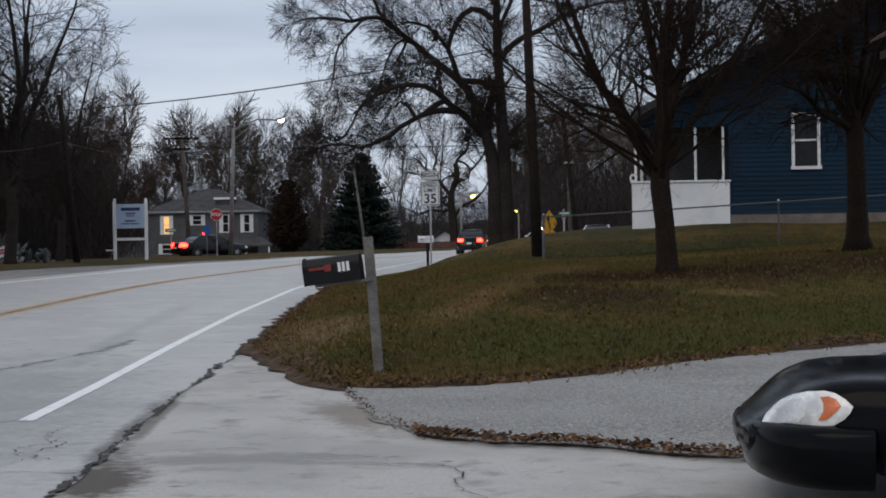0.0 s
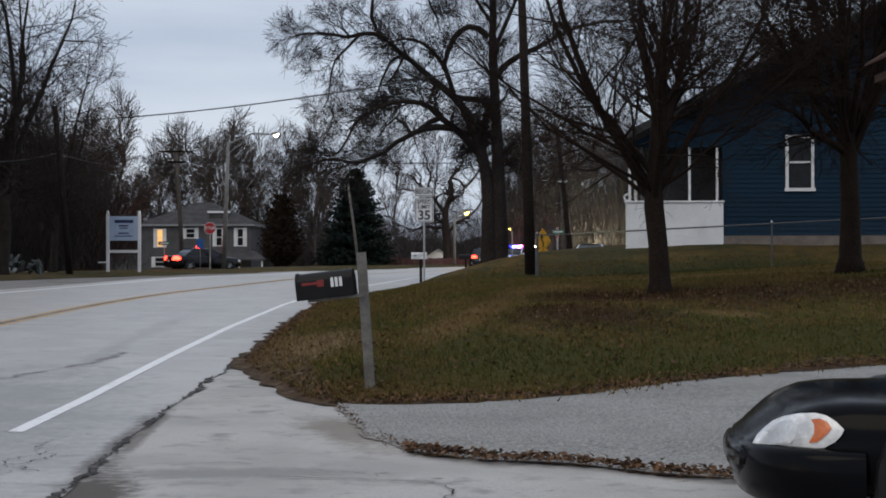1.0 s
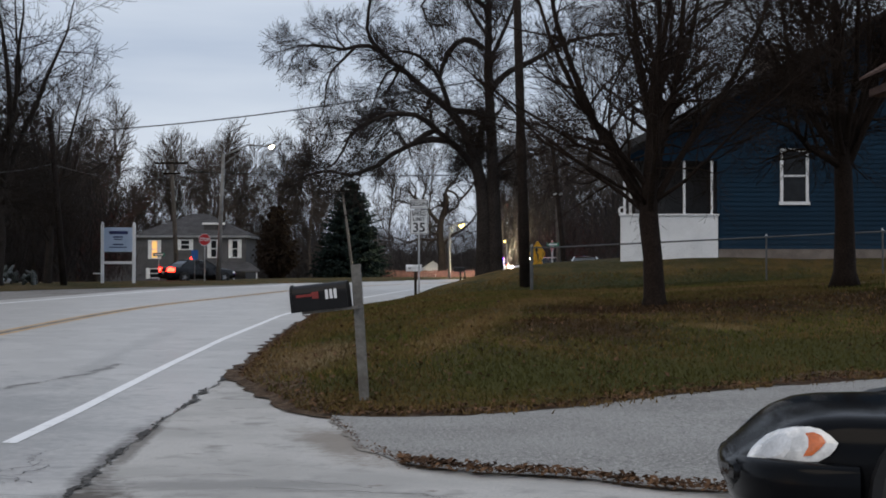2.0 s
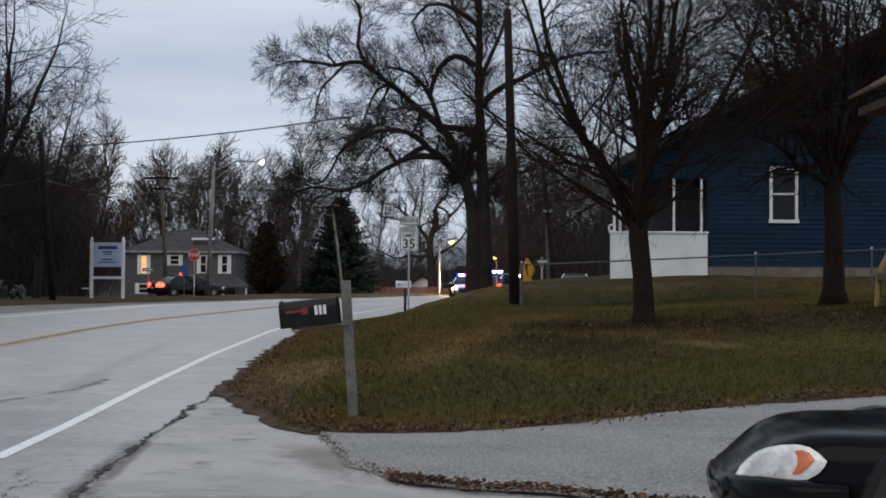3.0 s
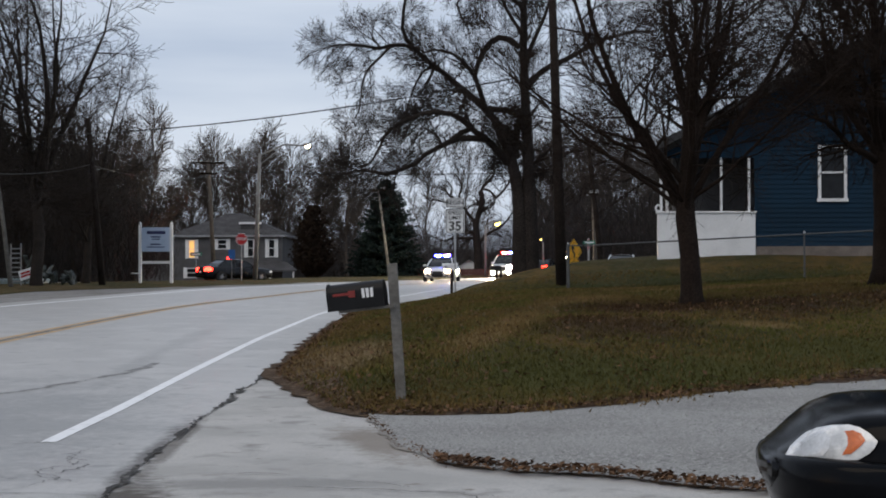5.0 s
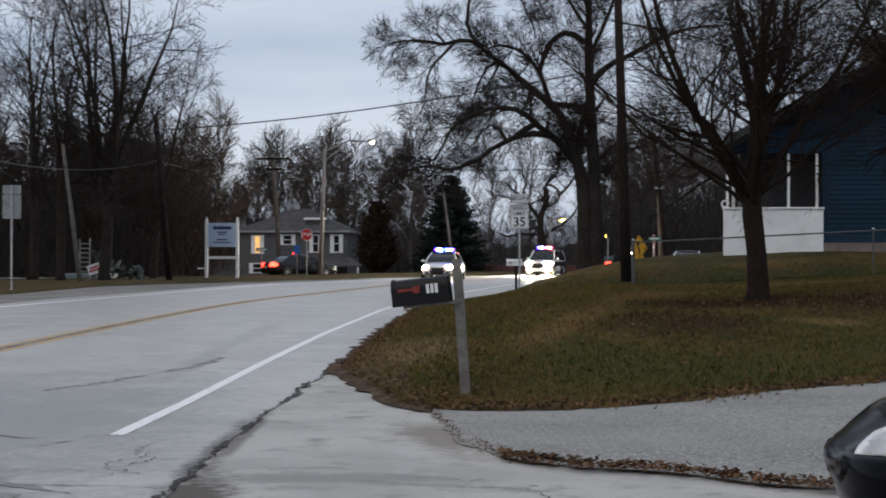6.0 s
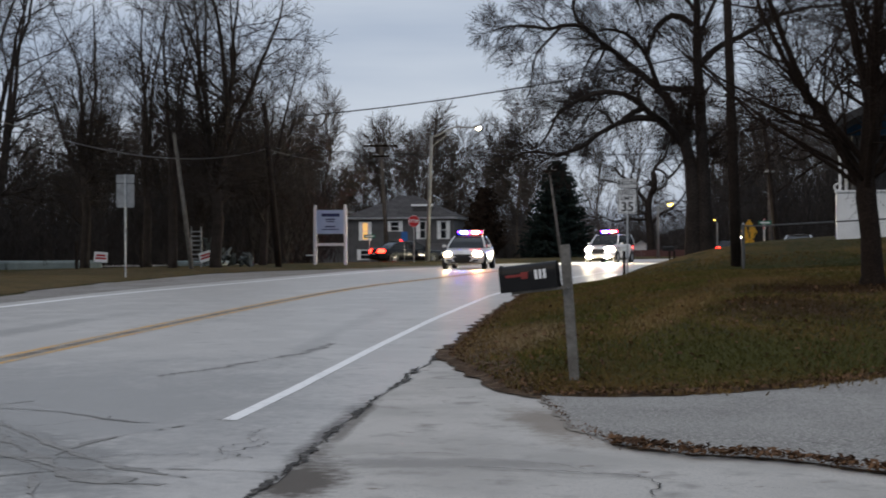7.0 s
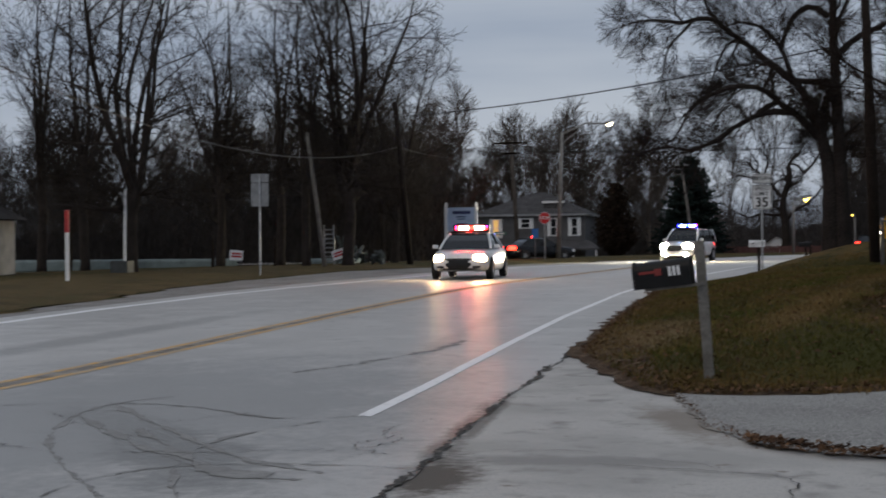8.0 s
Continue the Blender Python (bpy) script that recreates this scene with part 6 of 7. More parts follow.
def vehicle(name, label, category, paint, head, tail, tall=False, length=5.0, width=1.9, shape=None, group="", lamp=(0.2, 0.085), rear=(0.22, 0.1), fog_glare=None):
    car = thing(name, Matrix.Identity(4), label, category, group)
    tops = shape or (TALL if tall else SEDAN)
    h = hull(length, width, tops, 0.3 if tall else 0.22, 0.22 if shape is None else 0.45)
    body = part("body", h, paint, car, smooth=True)
    tree_ = BVHTree.FromPolygons([Vector(v) for v in h.v], [list(f) for f in h.f])
    L2 = length / 2
    if tall:
        greenhouse(car, paint, (-L2 + 0.12, L2 - 1.2), (-L2 + 0.3, L2 - 1.95), 1.06, 1.78, width / 2 * 0.92, width / 2 * 0.74, (0.3, 0.62))
    else:
        greenhouse(car, paint, (-L2 + 0.75, L2 - 1.35), (-L2 + 1.45, L2 - 2.2), 0.93, 1.47, width / 2 * 0.9, width / 2 * 0.68)
    r = 0.37 if tall else 0.33
    for x in (L2 - 0.95, -L2 + 1.05):
        for s in (-1, 1):
            wheel(car, x, s * (width / 2 + 0.006), r)
    hz, tz = (0.84, 0.95) if tall else (0.64, 0.82)
    for s in (-1, 1):
        if head:
            part("headlamp", on_surface(tree_, (L2 - 0.2, s * (width / 2 - 0.3), hz), (1, s * 0.35, 0.12), oval(*lamp), 0.008, 0.02), head, car)
        if tail:
            part("tail_lamp", on_surface(tree_, (-L2 + 0.15, s * (width / 2 - 0.3), tz), (-1, s * 0.3, 0.1), oval(*rear), 0.008, 0.015), tail, car)
        part("mirror", Build().box(L2 - 1.6, L2 - 1.48, s * width / 2 * 0.98 - 0.09 + s * 0.07, s * width / 2 * 0.98 + 0.09 + s * 0.07, (1.1 if tall else 0.95), (1.25 if tall else 1.07), 0.03), paint, car)
        if shape is None:
            # a glowing material here is added glare, otherwise an unlit lamp
            part("fog_lamp", on_surface(tree_, (L2 - 0.1, s * (width / 2 - 0.4), 0.37), (1, s * 0.2, 0), oval(0.13, 0.035 if fog_glare is None else 0.07), 0.006), fog_glare or M_BLACKPLASTIC, car)
    gz_ = 0.72 if tall else 0.5
    if shape is None:
        part("grille", on_surface(tree_, (L2, 0, gz_), (1, 0, 0), [(-0.44, 0.13), (-0.2, 0.14), (0, 0.14), (0.2, 0.14), (0.44, 0.13), (0.4, -0.08), (0.3, -0.17), (0, -0.18), (-0.3, -0.17), (-0.4, -0.08)], 0.01), M_BLACKPLASTIC, car)
        part("bumper_trim", on_surface(tree_, (L2, 0, 0.3), (1, 0, 0), oval(0.7, 0.035), 0.008), M_BLACKPLASTIC, car)
    part("plate", Build().box(-L2 - 0.02, -L2 - 0.008, -0.15, 0.15, 0.55, 0.7), M_SIGNWHITE, car)
    for s in (-1, 1):
        for x in (L2 - 2.15, L2 - 3.05):
            part("door_handle", Build().box(x - 0.09, x + 0.09, s * width / 2 * 0.985 - 0.015, s * width / 2 * 0.985 + 0.015, 0.8 + (0.12 if tall else 0), 0.83 + (0.12 if tall else 0)), paint, car)
    return car, tree_


def beacon_drum(bar_, faces):
    """The turning drum of a light bar: four long faces, each red, blue or split."""
    # radius oversized to make up for the lamps' halo
    r, half = 0.1, 0.52
    me_b = Build()
    cells = []
    for i in range(4):
        a0, a1 = radians(-45 + 90 * i), radians(45 + 90 * i)
        for k in range(10):
            y0, y1 = -half + 2 * half * k / 10, -half + 2 * half * (k + 1) / 10
            me_b.add([(r * math.cos(a), y, r * math.sin(a)) for a, y in ((a0, y0), (a0, y1), (a1, y1), (a1, y0))], [(0, 1, 2, 3)])
            cells.append((i, k))
    ob = part("drum", me_b, M_BARRED, bar_, "flashing beacons")
    
    me_b2 = Build().box(-0.045, 0.045, -half, half, 0.035, 0.125)
    part("core", me_b2, M_BLACKPLASTIC, bar_)
    ob.data.materials.append(M_BARBLUE)
    ob.data.materials.append(M_REDGLARE)
    ob.data.materials.append(M_BLUEGLARE)
    for p, (i, k) in zip(ob.data.polygons, cells):
        f = faces[i]
        hue = 0 if f == "R" else 1 if f == "B" else (0 if (k < 5) == (f == "S") else 1)
        # paler cells paint the white-hot glare in the middle of each lamp
        p.material_index = hue + (2 if k in (1, 2, 3, 6, 7, 8) else 0)
    return ob


def light_bar(car, x, z, faces=("R", "S", "B", "T")):
    bar_ = part("light_bar", Build().box(-0.13, 0.13, -0.6, 0.6, -0.05, 0.0, 0.015), M_BLACKPLASTIC, car)
    bar_.location = (x, 0, z + 0.05)
    part("cover", Build().box(-0.1, 0.1, -0.6, 0.6, 0.195, 0.21, 0.005), M_BLACKPLASTIC, bar_)
    for s in (-1, 1):
        part("end_cap", Build().box(-0.11, 0.11, s * 0.57 - 0.03, s * 0.57 + 0.03, 0.0, 0.195, 0.01), M_BLACKPLASTIC, bar_)
    for s in (-1, 1):
        part("lip", Build().box(s * 0.122 - 0.008, s * 0.122 + 0.008, -0.58, 0.58, 0.0, 0.04), M_BLACKPLASTIC, bar_)
        part("lip", Build().box(s * 0.11 - 0.008, s * 0.11 + 0.008, -0.58, 0.58, 0.16, 0.2), M_BLACKPLASTIC, bar_)
    d = beacon_drum(bar_, faces)
    d.location = (0, 0, 0.1)
    return d


# black sedan waiting in the driveway, its nose to the road
NOSE = [(0, 0.42), (0.008, 0.455), (0.02, 0.5), (0.035, 0.562), (0.05, 0.616), (0.064, 0.648), (0.085, 0.67), (0.1, 0.673), (0.14, 0.677), (0.18, 0.678), (0.23, 0.71), (0.28, 0.83), (0.3, 0.9), (0.6, 0.93), (0.78, 0.95), (0.85, 0.99), (0.96, 0.98), (0.985, 0.85), (1, 0.6)]
parked, ptree = vehicle("sedan", "black four-door sedan with hazed headlamps in the driveway", "car", M_BLACKPAINT, None, M_RED, length=5.05, width=1.85, shape=NOSE)
PARK = Matrix.Translation((4.0, 7.33, 0.0)) @ Matrix.Rotation(radians(172), 4, "Z")
parked.matrix_basis = PARK
for s in (1, -1):
    way = (0.12, 0.99 * s, 0.1)
    c = (2.29, s * 0.8, 0.55)
    lamp = [(0.208, -0.073), (0.19, -0.03), (0.15, 0.015), (0.117, 0.045), (0.06, 0.072), (-0.013, 0.088), (-0.09, 0.092), (-0.14, 0.08), (-0.185, 0.05), (-0.22, 0.013), (-0.205, -0.02), (-0.18, -0.05), (-0.13, -0.082), (-0.06, -0.085), (0.04, -0.08), (0.13, -0.078)]
    amber = [(-0.06, -0.055), (-0.085, -0.01), (-0.085, 0.03), (-0.07, 0.055), (-0.11, 0.06), (-0.145, 0.045), (-0.165, 0.015), (-0.14, -0.015), (-0.1, -0.05)]
    bowl = [(0.17, -0.055), (0.14, 0.0), (0.08, 0.04), (0.02, 0.05), (-0.01, 0.02), (0.0, -0.03), (0.03, -0.065), (0.1, -0.068)]
    flip = [(-u * s, v * 0.93) for u, v in lamp]
    hl = part("headlamp", on_surface(ptree, c, way, flip, 0.016, 0.008), M_LENS, parked, "hazed headlamp")

    def sub(name, outline, mat, lift):
        cu = sum(q[0] for q in outline) / len(outline)
        cv = sum(q[1] for q in outline) / len(outline)
        w_ = Vector(way).normalized()
        side = Vector((-w_.y, w_.x, 0)).normalized()
        up = w_.cross(side) * -1
        up = -up if up.z < 0 else up
        part(name, on_surface(ptree, Vector(c) + side * cu * -s + up * cv, way, [((u - cu) * -s, v - cv) for u, v in outline], lift, 0.003, 3), mat, hl)

    sub("amber_reflector", amber, M_AMBER, 0.025)
    sub("bowl", bowl, M_REFLECTOR, 0.0245)
part("hood_seam", on_surface(ptree, (1.6, 0.72, 0.8), (0.05, 0.15, 1), [(-0.004, -0.6), (-0.004, 0), (-0.004, 0.6), (0.004, 0.6), (0.004, 0), (0.004, -0.6)], 0.002, 0, 2), M_BLACKPLASTIC, parked)

# its bumper wraps round the nose, standing a little proud
rows = []
for k in range(25):
    a = math.pi * (k / 24 - 0.5)
    c_, s_ = math.cos(a), math.sin(a)
    rows.append([(1.98 + (0.55 + o) * abs(c_) ** 0.8, math.copysign(abs(s_) ** 0.72, s_) * (0.862 + o), z_) for o, z_ in ((-0.06, 0.17), (-0.01, 0.2), (0.015, 0.27), (0.02, 0.36), (0.012, 0.425), (-0.004, 0.452), (-0.05, 0.465), (-0.1, 0.466))])
part("bumper", Build().grid(rows), M_BLACKPAINT, parked, smooth=True)

# dark patrol car standing at the side street, tail lamps lit
# tail lamp ovals oversized to take in the glow around them
standing, _ = vehicle("patrol_car", "dark patrol sedan with lit red tail lamps, standing", "police car", M_DARKPAINT, M_LENS, M_TAIL, length=4.9, width=1.9, rear=(0.27, 0.15))
standing.matrix_basis = Matrix.Translation((-15.7, 96, 0.59)) @ Matrix.Rotation(radians(38), 4, "Z")
sb = part("light_bar", Build().box(-0.12, 0.12, -0.5, 0.5, 0, 0.05, 0.015), M_BLACKPLASTIC, standing)
sb.location = (-0.3, 0, 1.47)
part("beacon", Build().box(-0.1, 0.1, -0.2, 0.2, 0.05, 0.13, 0.02), M_TAIL, sb, "lit red beacon")

silver, _ = vehicle("sedan", "pale silver sedan parked beyond the bank", "car", M_SILVERPAINT, M_LENS, M_RED, length=4.6, width=1.8)
silver.matrix_basis = Matrix.Translation((7.9, 80, 0.68)) @ Matrix.Rotation(radians(262), 4, "Z")
white_far, _ = vehicle("sedan", "white sedan parked far beyond the bank", "car", M_WHITEPAINT, M_LENS, M_RED)
white_far.matrix_basis = Matrix.Translation((6.3, 92, 0.25)) @ Matrix.Rotation(radians(200), 4, "Z")

# the moving ones
# headlamp ovals drawn larger than the lamps, as a stand-in for glare
lead, _ = vehicle("patrol_car", "white patrol sedan with flashing light bar and lit headlamps", "police car", M_WHITEPAINT, M_HEADLAMP, M_TAIL, length=5.05, width=1.9, lamp=(0.23, 0.11))
lead_drum = light_bar(lead, -0.25, 1.475)
# headlamps enlarged and glowing fog lamps added to fill out the glare
second, _ = vehicle("patrol_suv", "pale patrol utility vehicle with dazzling headlamps and beacons", "police car", M_WHITEPAINT, M_HEADWHITE, M_TAIL, tall=True, length=5.0, width=1.98, lamp=(0.27, 0.14), fog_glare=M_HEADWHITE)
second_drum = light_bar(second, 0.1, 1.79)
leaving, _ = vehicle("sedan", "dark sedan driving away with lit tail lamps", "car", M_DARKPAINT, M_LENS, M_TAIL, length=4.5, width=1.72)

# ---- edges, cracks, litter and grass ----
edge_line_pts = [(right_edge(70 - 0.15 * k), 70 - 0.15 * k) for k in range(int((70 - 18.2) / 0.15))] + [(x, yard_edge(x)) for x in [-2.43 + 0.07 * k for k in range(178)]]
rows = []
for i, (x, y) in enumerate(edge_line_pts):
    a, b_ = edge_line_pts[max(i - 2, 0)], edge_line_pts[min(i + 2, len(edge_line_pts) - 1)]
    d = Vector((b_[0] - a[0], b_[1] - a[1], 0)).normalized()
    inward = Vector((-d.y, d.x, 0))
    wide = 0.28 + 0.5 * max(0, noise.noise((x * 0.9, y * 0.9, 7))) + (0.45 * math.exp(-((x + 2.4) ** 2 + (y - 17.5) ** 2) / 6.0))
    if y < 17 and x > -1.2:
        wide *= 0.5
    ragged = (0.06 if x < -1.2 or y > 17 else 0.0) + (0.17 if x < -1.2 else 0.08) * noise.noise((x * 2.2, y * 2.2, 1)) + 0.08 * noise.noise((x * 7, y * 7, 2))
    row = []
    for k, o in enumerate((-ragged - 0.1, -ragged * 0.3, 0.1, wide * 0.6, wide)):
        q = Vector((x, y, 0)) + inward * o
        lift = (0.003, 0.007, 0.014, 0.014, -0.012)[k]
        row.append((q.x, q.y, max(ground_z(q.x, q.y), road_z(q.y) + (0.004 if k == 0 else 0.0)) + lift))
    rows.append(row)
setting("verge", Build().grid(rows), M_DIRT, "ragged strip of dark damp soil and leaf litter along the lawn", "verge", smooth=True)


def crack(points, width, seed, lift=0.005, mat=None, label="dark crack in the concrete", jag=0.05):
    rnd_ = random.Random(seed)
    pts = spline(points, 0.045)
    r_ = []
    for i, p in enumerate(pts):
        d = pts[min(i + 1, len(pts) - 1)] - pts[max(i - 1, 0)]
        s = Vector((d.y, -d.x, 0)).normalized()
        o = jag * noise.noise((p.x * 4, p.y * 4, seed)) + jag * 0.4 * rnd_.uniform(-1, 1)
        w = width * max(0.08, 0.55 + 1.5 * noise.noise((p.x * 1.7, p.y * 1.7, seed + 5)) + 0.5 * noise.noise((p.x * 9, p.y * 9, seed)) + 0.2 * rnd_.random())
        q = p + s * o
        z_ = road_z(q.y) + lift
        r_.append([(*(q - s * w)[:2], z_), (*(q + s * w)[:2], z_)])
    part("crack", Build().grid(r_), mat or M_TAR, road, label)


M_SKID = ground_material("tyre_mark", [((0.2, 0.195, 0.185), 1, 0, 0), ((0.27, 0.262, 0.25), 3, 0.5, 0.15), ((0.13, 0.125, 0.12), 20, 0.6, 0.08)], 0.65, 0.2)
crack([(crack_x(y), y) for y in (6.0, 8, 9, 10, 11, 12, 13, 14, 15, 16, 17, 18)], 0.028, 3, 0.006, M_TAR, "soil-filled joint along the driveway", 0.06)
crack([(-2.85, 9.0), (-2.75, 9.5), (-2.95, 9.9), (-2.8, 10.3), (-2.9, 10.8), (-2.75, 11.4)], 0.006, 4, jag=0.1)
crack([(-2.6, 9.4), (-2.85, 9.7), (-2.7, 10.1), (-2.95, 10.6)], 0.005, 5, jag=0.1)
crack([(-9, 9.7), (-7.5, 9.35), (-6, 9.6), (-4.5, 9.2), (-3.0, 9.6)], 0.008, 6, jag=0.12)
crack([(-7.8, 10.9), (-6.3, 11.4), (-5.2, 10.7), (-4.3, 11.6)], 0.007, 7, jag=0.12)
crack([(-1.2, 9.2), (-0.3, 9.0), (0.5, 8.6), (1.2, 8.5)], 0.005, 8)
crack([(-0.1, 9.0), (0.05, 8.6), (0.0, 8.2), (0.15, 7.7)], 0.005, 9)
crack([(-2.2, 9.4), (-1.5, 9.8), (-0.9, 9.5), (-0.4, 9.2)], 0.008, 10)
crack([(-5.2, 15.2), (-4.8, 16.4), (-4.4, 18.2), (-4.3, 20)], 0.05, 11, 0.003, M_SKID, "faint dark smear on the road", 0.1)
crack([(-0.75, 12.6), (-0.5, 12.3), (-0.6, 11.8), (-0.4, 11.3)], 0.05, 12, 0.002, M_JOINT, "patch of soil on the driveway")
crack([(x, seam_y(x)) for x in (-0.95, -0.75, -0.58, -0.4, -0.25)], 0.07, 13, 0.001, M_JOINT, "soil along the asphalt's edge")
crack([(x, seam_y(x) - 0.02) for x in (-0.25, 0.0, 0.25, 0.5, 0.8, 1.05, 1.3, 1.75, 2.4, 3.2)], 0.085, 14, 0.001, M_DIRT, "band of dead leaves along the asphalt's edge")
crack([(-3.72, 7.54), (-4.41, 8.50), (-5.04, 9.48), (-5.48, 10.40), (-5.79, 11.46), (-5.77, 12.29), (-5.55, 12.78)], 0.03, 50, 0.0030, M_SKID, "faint curved tyre mark", 0.03)
crack([(-5.78, 11.33), (-4.85, 10.14), (-3.98, 9.08), (-3.30, 8.45), (-2.82, 8.30)], 0.06, 51, 0.0035, M_SKID, "faint curved tyre mark", 0.03)
crack([(-5.90, 12.23), (-4.50, 10.37), (-3.50, 9.15), (-2.77, 8.58)], 0.05, 52, 0.0040, M_SKID, "faint curved tyre mark", 0.03)
crack([(-4.83, 10.49), (-3.78, 8.98), (-3.32, 8.49), (-3.05, 8.44)], 0.09, 53, 0.0045, M_SKID, "faint curved tyre mark", 0.03)
crack([(-3.29, 7.58), (-3.65, 8.39), (-3.94, 9.36), (-3.93, 10.28), (-3.59, 11.12)], 0.03, 54, 0.0050, M_SKID, "faint curved tyre mark", 0.03)
crack([(-6.76, 11.87), (-6.08, 12.15), (-5.05, 12.01), (-4.03, 11.30), (-3.34, 11.56)], 0.02, 55, 0.0055, M_SKID, "faint curved tyre mark", 0.03)
crack([(-4.06, 7.49), (-4.06, 8.10), (-3.78, 8.70), (-3.10, 8.91), (-2.27, 8.85)], 0.012, 56, 0.0060, M_SKID, "faint curved tyre mark", 0.03)

scatter = random.Random(77)


def lawn_spot():
    while True:
        y = 13.2 + 30 * scatter.random() ** 1.5
        x = scatter.uniform(-3.2, 12.5)
        if x - right_edge(y) > 0.05 and y - yard_edge(x) > 0.05 and x / y < 0.42:
            return x, y


def blades(count, lo, hi, dry):
    b = Build()
    for _ in range(count):
        x, y = lawn_spot()
        if dry and noise.noise((x * 0.8, y * 0.8, 5)) < 0.08 and x - right_edge(y) > 0.9 + 0.6 * noise.noise((x, y, 3)) and abs((x + 0.9) - 0.212 * (y - 17)) > 0.35 + 0.3 * noise.noise((x, y, 8)):
            continue
        z_ = ground_z(x, y) - 0.005
        h = scatter.uniform(lo, hi)
        a = scatter.uniform(0, 6.283)
        w = Vector((math.cos(a), math.sin(a), 0)) * scatter.uniform(0.004, 0.009) * (1 + y / 30)
        tip = Vector((scatter.gauss(0, 0.4), scatter.gauss(0, 0.4), 1)) * h
        p = Vector((x, y, z_))
        b.add([p - w, p + w, p + tip], [(0, 1, 2)])
    return b


setting("grass", blades(110000, 0.025, 0.075, False), M_BLADE, "short green winter grass on the bank", "grass", kind="stuff")
setting("dry_grass", blades(26000, 0.03, 0.08, True), M_DRYBLADE, "dry straw-coloured grass on the bank", "grass", kind="stuff")


tufts = Build()
for _ in range(9000):
    x, y = edge_line_pts[int(scatter.uniform(60, len(edge_line_pts) - 1))]
    x, y = x + abs(scatter.gauss(0, 0.28)) + 0.02, y + abs(scatter.gauss(0, 0.22)) * (1 if y < 18.2 else 0)
    if noise.noise((x * 1.6, y * 1.6, 12)) < -0.12:
        continue
    a, h = scatter.uniform(0, 6.283), scatter.uniform(0.02, 0.06)
    w = Vector((math.cos(a), math.sin(a), 0)) * scatter.uniform(0.004, 0.009) * (1 + y / 30)
    p = Vector((x, y, max(ground_z(x, y), road_z(y)) + 0.012))
    tufts.add([p - w, p + w, p + Vector((scatter.gauss(0, 0.6), scatter.gauss(0, 0.6), 1)) * h], [(0, 1, 2)])
setting("edge_tufts", tufts, M_DRYBLADE, "dry tufts of grass in the bare soil beside the road", "grass", kind="stuff")


def leaf(b, x, y, z_, s):
    a, t1, t2 = scatter.uniform(0, 6.283), scatter.gauss(0, 0.35), scatter.gauss(0, 0.35)
    u = Vector((math.cos(a), math.sin(a), t1)).normalized() * s
    v = Vector((-math.sin(a), math.cos(a), t2)).normalized() * s * 0.6
    p = Vector((x, y, z_ + 0.012 + abs(t1) * s * 0.6))
    b.add([p - u, p - v + Vector((0, 0, 0.3 * s)), p + u, p + v + Vector((0, 0, 0.25 * s))], [(0, 1, 2), (0, 2, 3)])


lv = Build()
for _ in range(8000):
    x, y = lawn_spot()
    if noise.noise((x * 0.35, y * 0.35, 2)) + 0.35 * noise.noise((x * 1.5, y * 1.5, 3)) + (0.25 if 22 < y < 30 and x > 1 else 0) > scatter.uniform(-0.35, 0.45):
        leaf(lv, x, y, ground_z(x, y), scatter.uniform(0.02, 0.05))
for _ in range(1900):
    x = scatter.uniform(-0.3, 3.6)
    y = seam_y(x) + scatter.gauss(-0.06, 0.09)
    leaf(lv, x, y, road_z(y) + 0.012 + abs(scatter.gauss(0, 0.015)), scatter.uniform(0.015, 0.035))
for _ in range(3500):
    x, y = edge_line_pts[int(scatter.uniform(150, len(edge_line_pts) - 1))]
    x, y = x + abs(scatter.gauss(0, 0.14)) - 0.03, y + abs(scatter.gauss(0, 0.14)) - 0.03
    leaf(lv, x, y, max(ground_z(x, y), road_z(y)) + 0.02, scatter.uniform(0.015, 0.035))
for _ in range(180):
    x = scatter.uniform(-1.0, -0.2)
    y = seam_y(x) + scatter.gauss(0.0, 0.2)
    leaf(lv, x, y, road_z(y) + 0.004, scatter.uniform(0.008, 0.022))
setting("dead_leaves", lv, M_LEAF, "scattered brown dead leaves on the lawn and driveway", "dead leaves", kind="stuff")


# ---- what moves ----
def drive(car, stops, turn=0.0):
    """Rows for a car along its stops: seconds, place; it faces the way it goes."""
    rows_ = []
    for i, (t, x, y) in enumerate(stops):
        a, b_ = stops[max(i - 1, 0)], stops[min(i + 1, len(stops) - 1)]
        rows_.append((t, pose(x, y, road_z(y) + 0.005, 0, 0, math.degrees(math.atan2(b_[2] - a[2], b_[1] - a[1])) + turn)))
    walk(car, rows_)


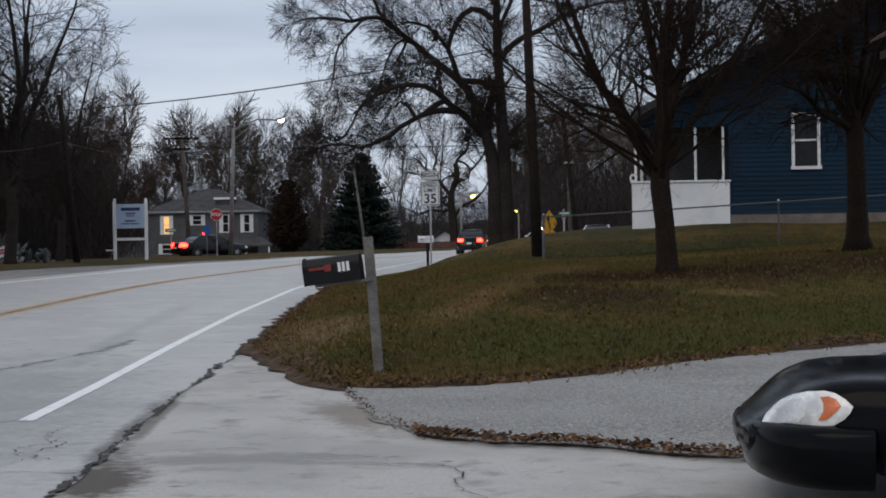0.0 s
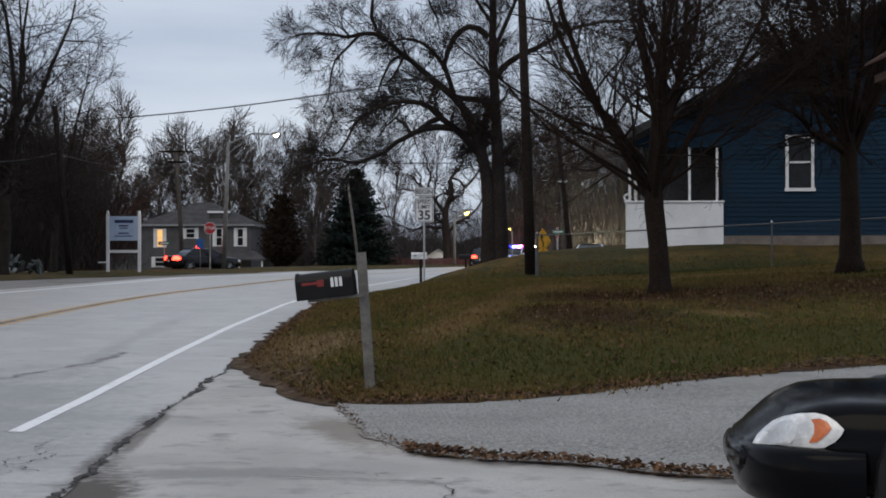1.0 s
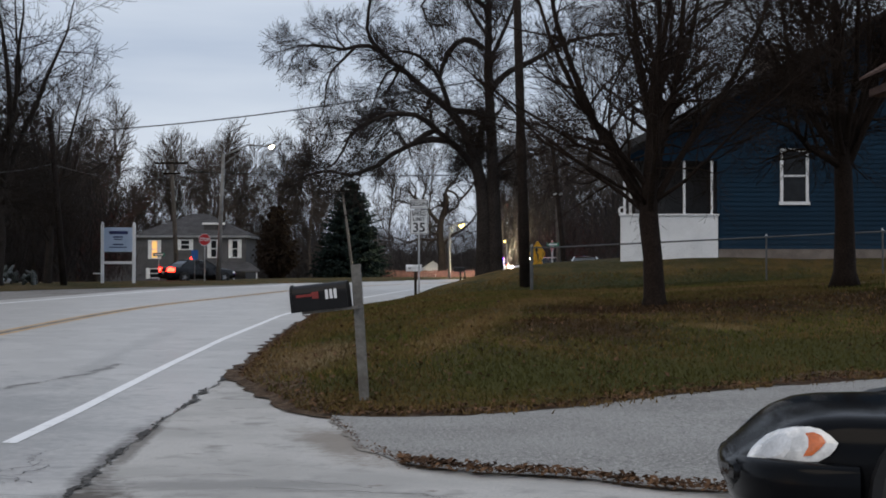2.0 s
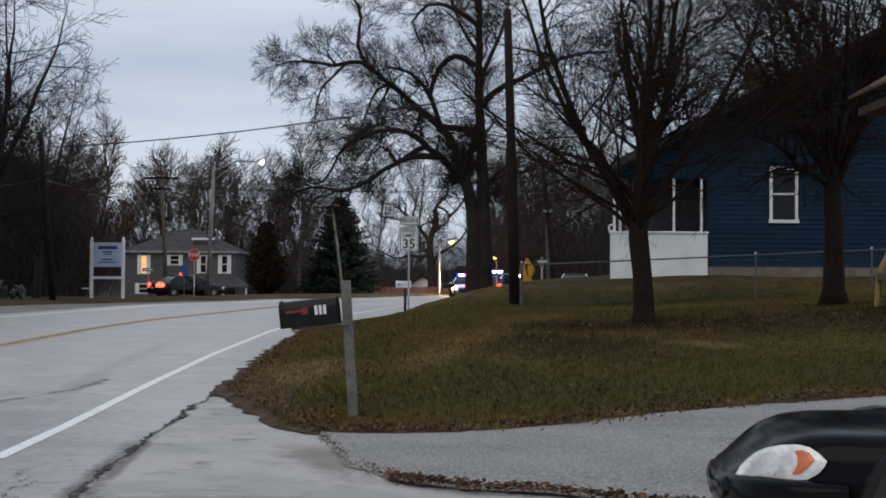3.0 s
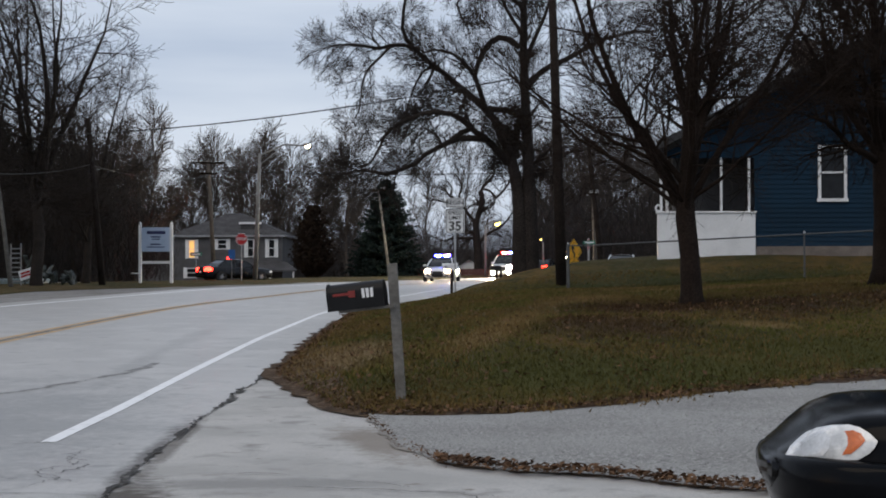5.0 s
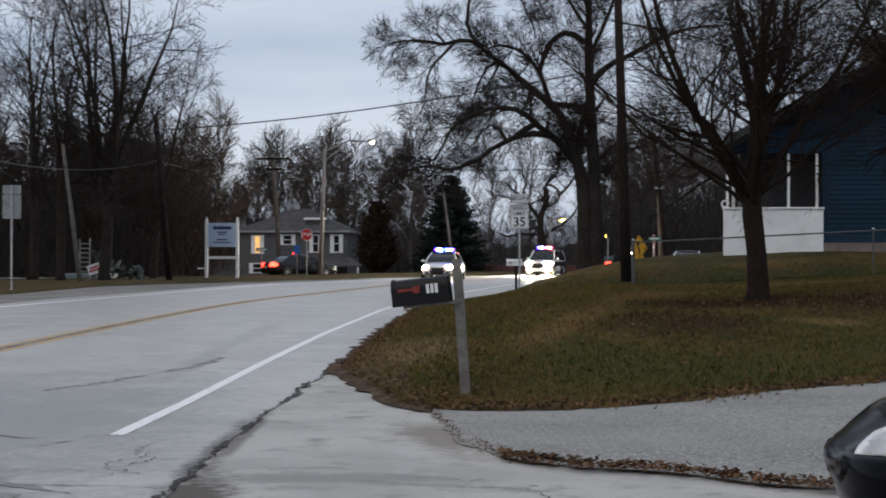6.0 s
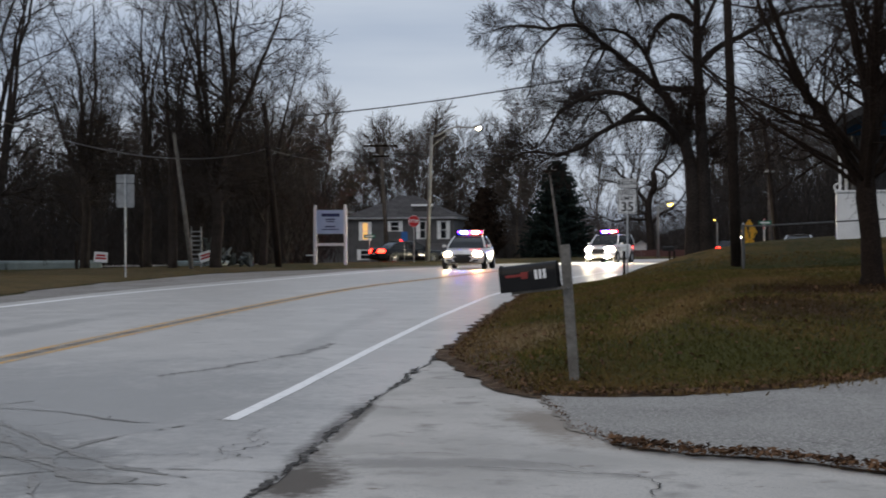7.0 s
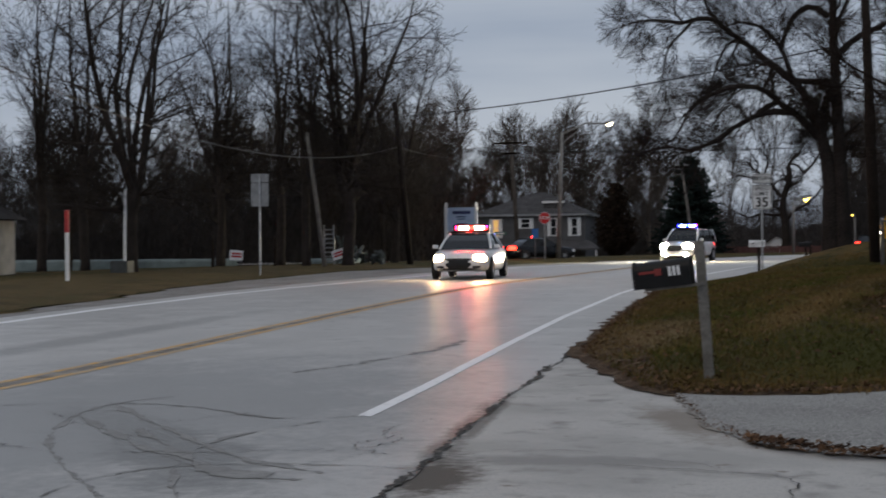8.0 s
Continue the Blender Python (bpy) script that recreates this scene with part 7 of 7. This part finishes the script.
def spin(drum, stops):
    """Rows for a beacon drum: it rests on a face at each stop and turns on between them."""
    at = drum.location.copy()
    rows_ = []
    for i, (t, a) in enumerate(stops):
        rows_ += [(q, pose(*at, 0, a, 0)) for q in (t - 0.034, t, t + 0.034) if 0 <= q <= 8.0]
        if i + 1 < len(stops):
            t1, a1 = stops[i + 1]
            n = math.ceil(abs(a1 - a) / 60)
            rows_ += [(t + 0.05 + (t1 - t - 0.1) * k / n, pose(*at, 0, a + (a1 - a) * k / n, 0)) for k in range(1, n)]
    walk(drum, rows_)


def motions():
    drive(lead, [(0.0, 7.6, 125), (1.0, 5.9, 122.5), (1.5, 5.4, 121), (2.2, 4.2, 118), (2.8, 3.0, 114.7), (3.0, 2.7, 113), (3.5, 1.85, 109), (4.0, 0.75, 105), (4.8, -1.55, 96.8), (5.5, -3.6, 88), (6.0, -5.25, 81), (6.5, -6.6, 74.5), (7.0, -7.95, 66), (7.5, -9.15, 57), (8.0, -10.0, 47.5)], turn=8.0)
    drive(second, [(0.0, 30, 139), (2.0, 8.2, 124), (3.0, 5.65, 120.5), (3.5, 4.3, 118), (4.2, 3.4, 115), (5.5, 1.6, 109), (6.0, 0.4, 103), (6.5, -0.75, 98.5), (7.0, -2.35, 93), (7.5, -3.75, 88), (8.0, -5.1, 82.5)])
    drive(leaving, [(0.0, 1.31, 90), (0.5, 2.05, 97), (1.0, 2.8, 103), (1.5, 3.2, 108), (2.2, 4.2, 114), (2.9, 5.5, 119.2), (3.2, 5.57, 119.5), (6.0, 5.6, 119.7), (6.4, 6.3, 121.5), (8.0, 6.9, 123.5)])
    spin(lead_drum, [(0.0, 0), (1.5, 360), (3.0, 630), (3.5, 720), (4.0, 900), (5.5, 1440), (6.0, 1620), (6.5, 1710), (7.0, 1710), (7.5, 1710), (8.0, 1800)])
    spin(second_drum, [(0.0, 0), (3.0, 180), (4.0, 270), (5.5, 540), (6.0, 630), (6.5, 540), (7.0, 630), (7.5, 720), (8.0, 900)])



motions()
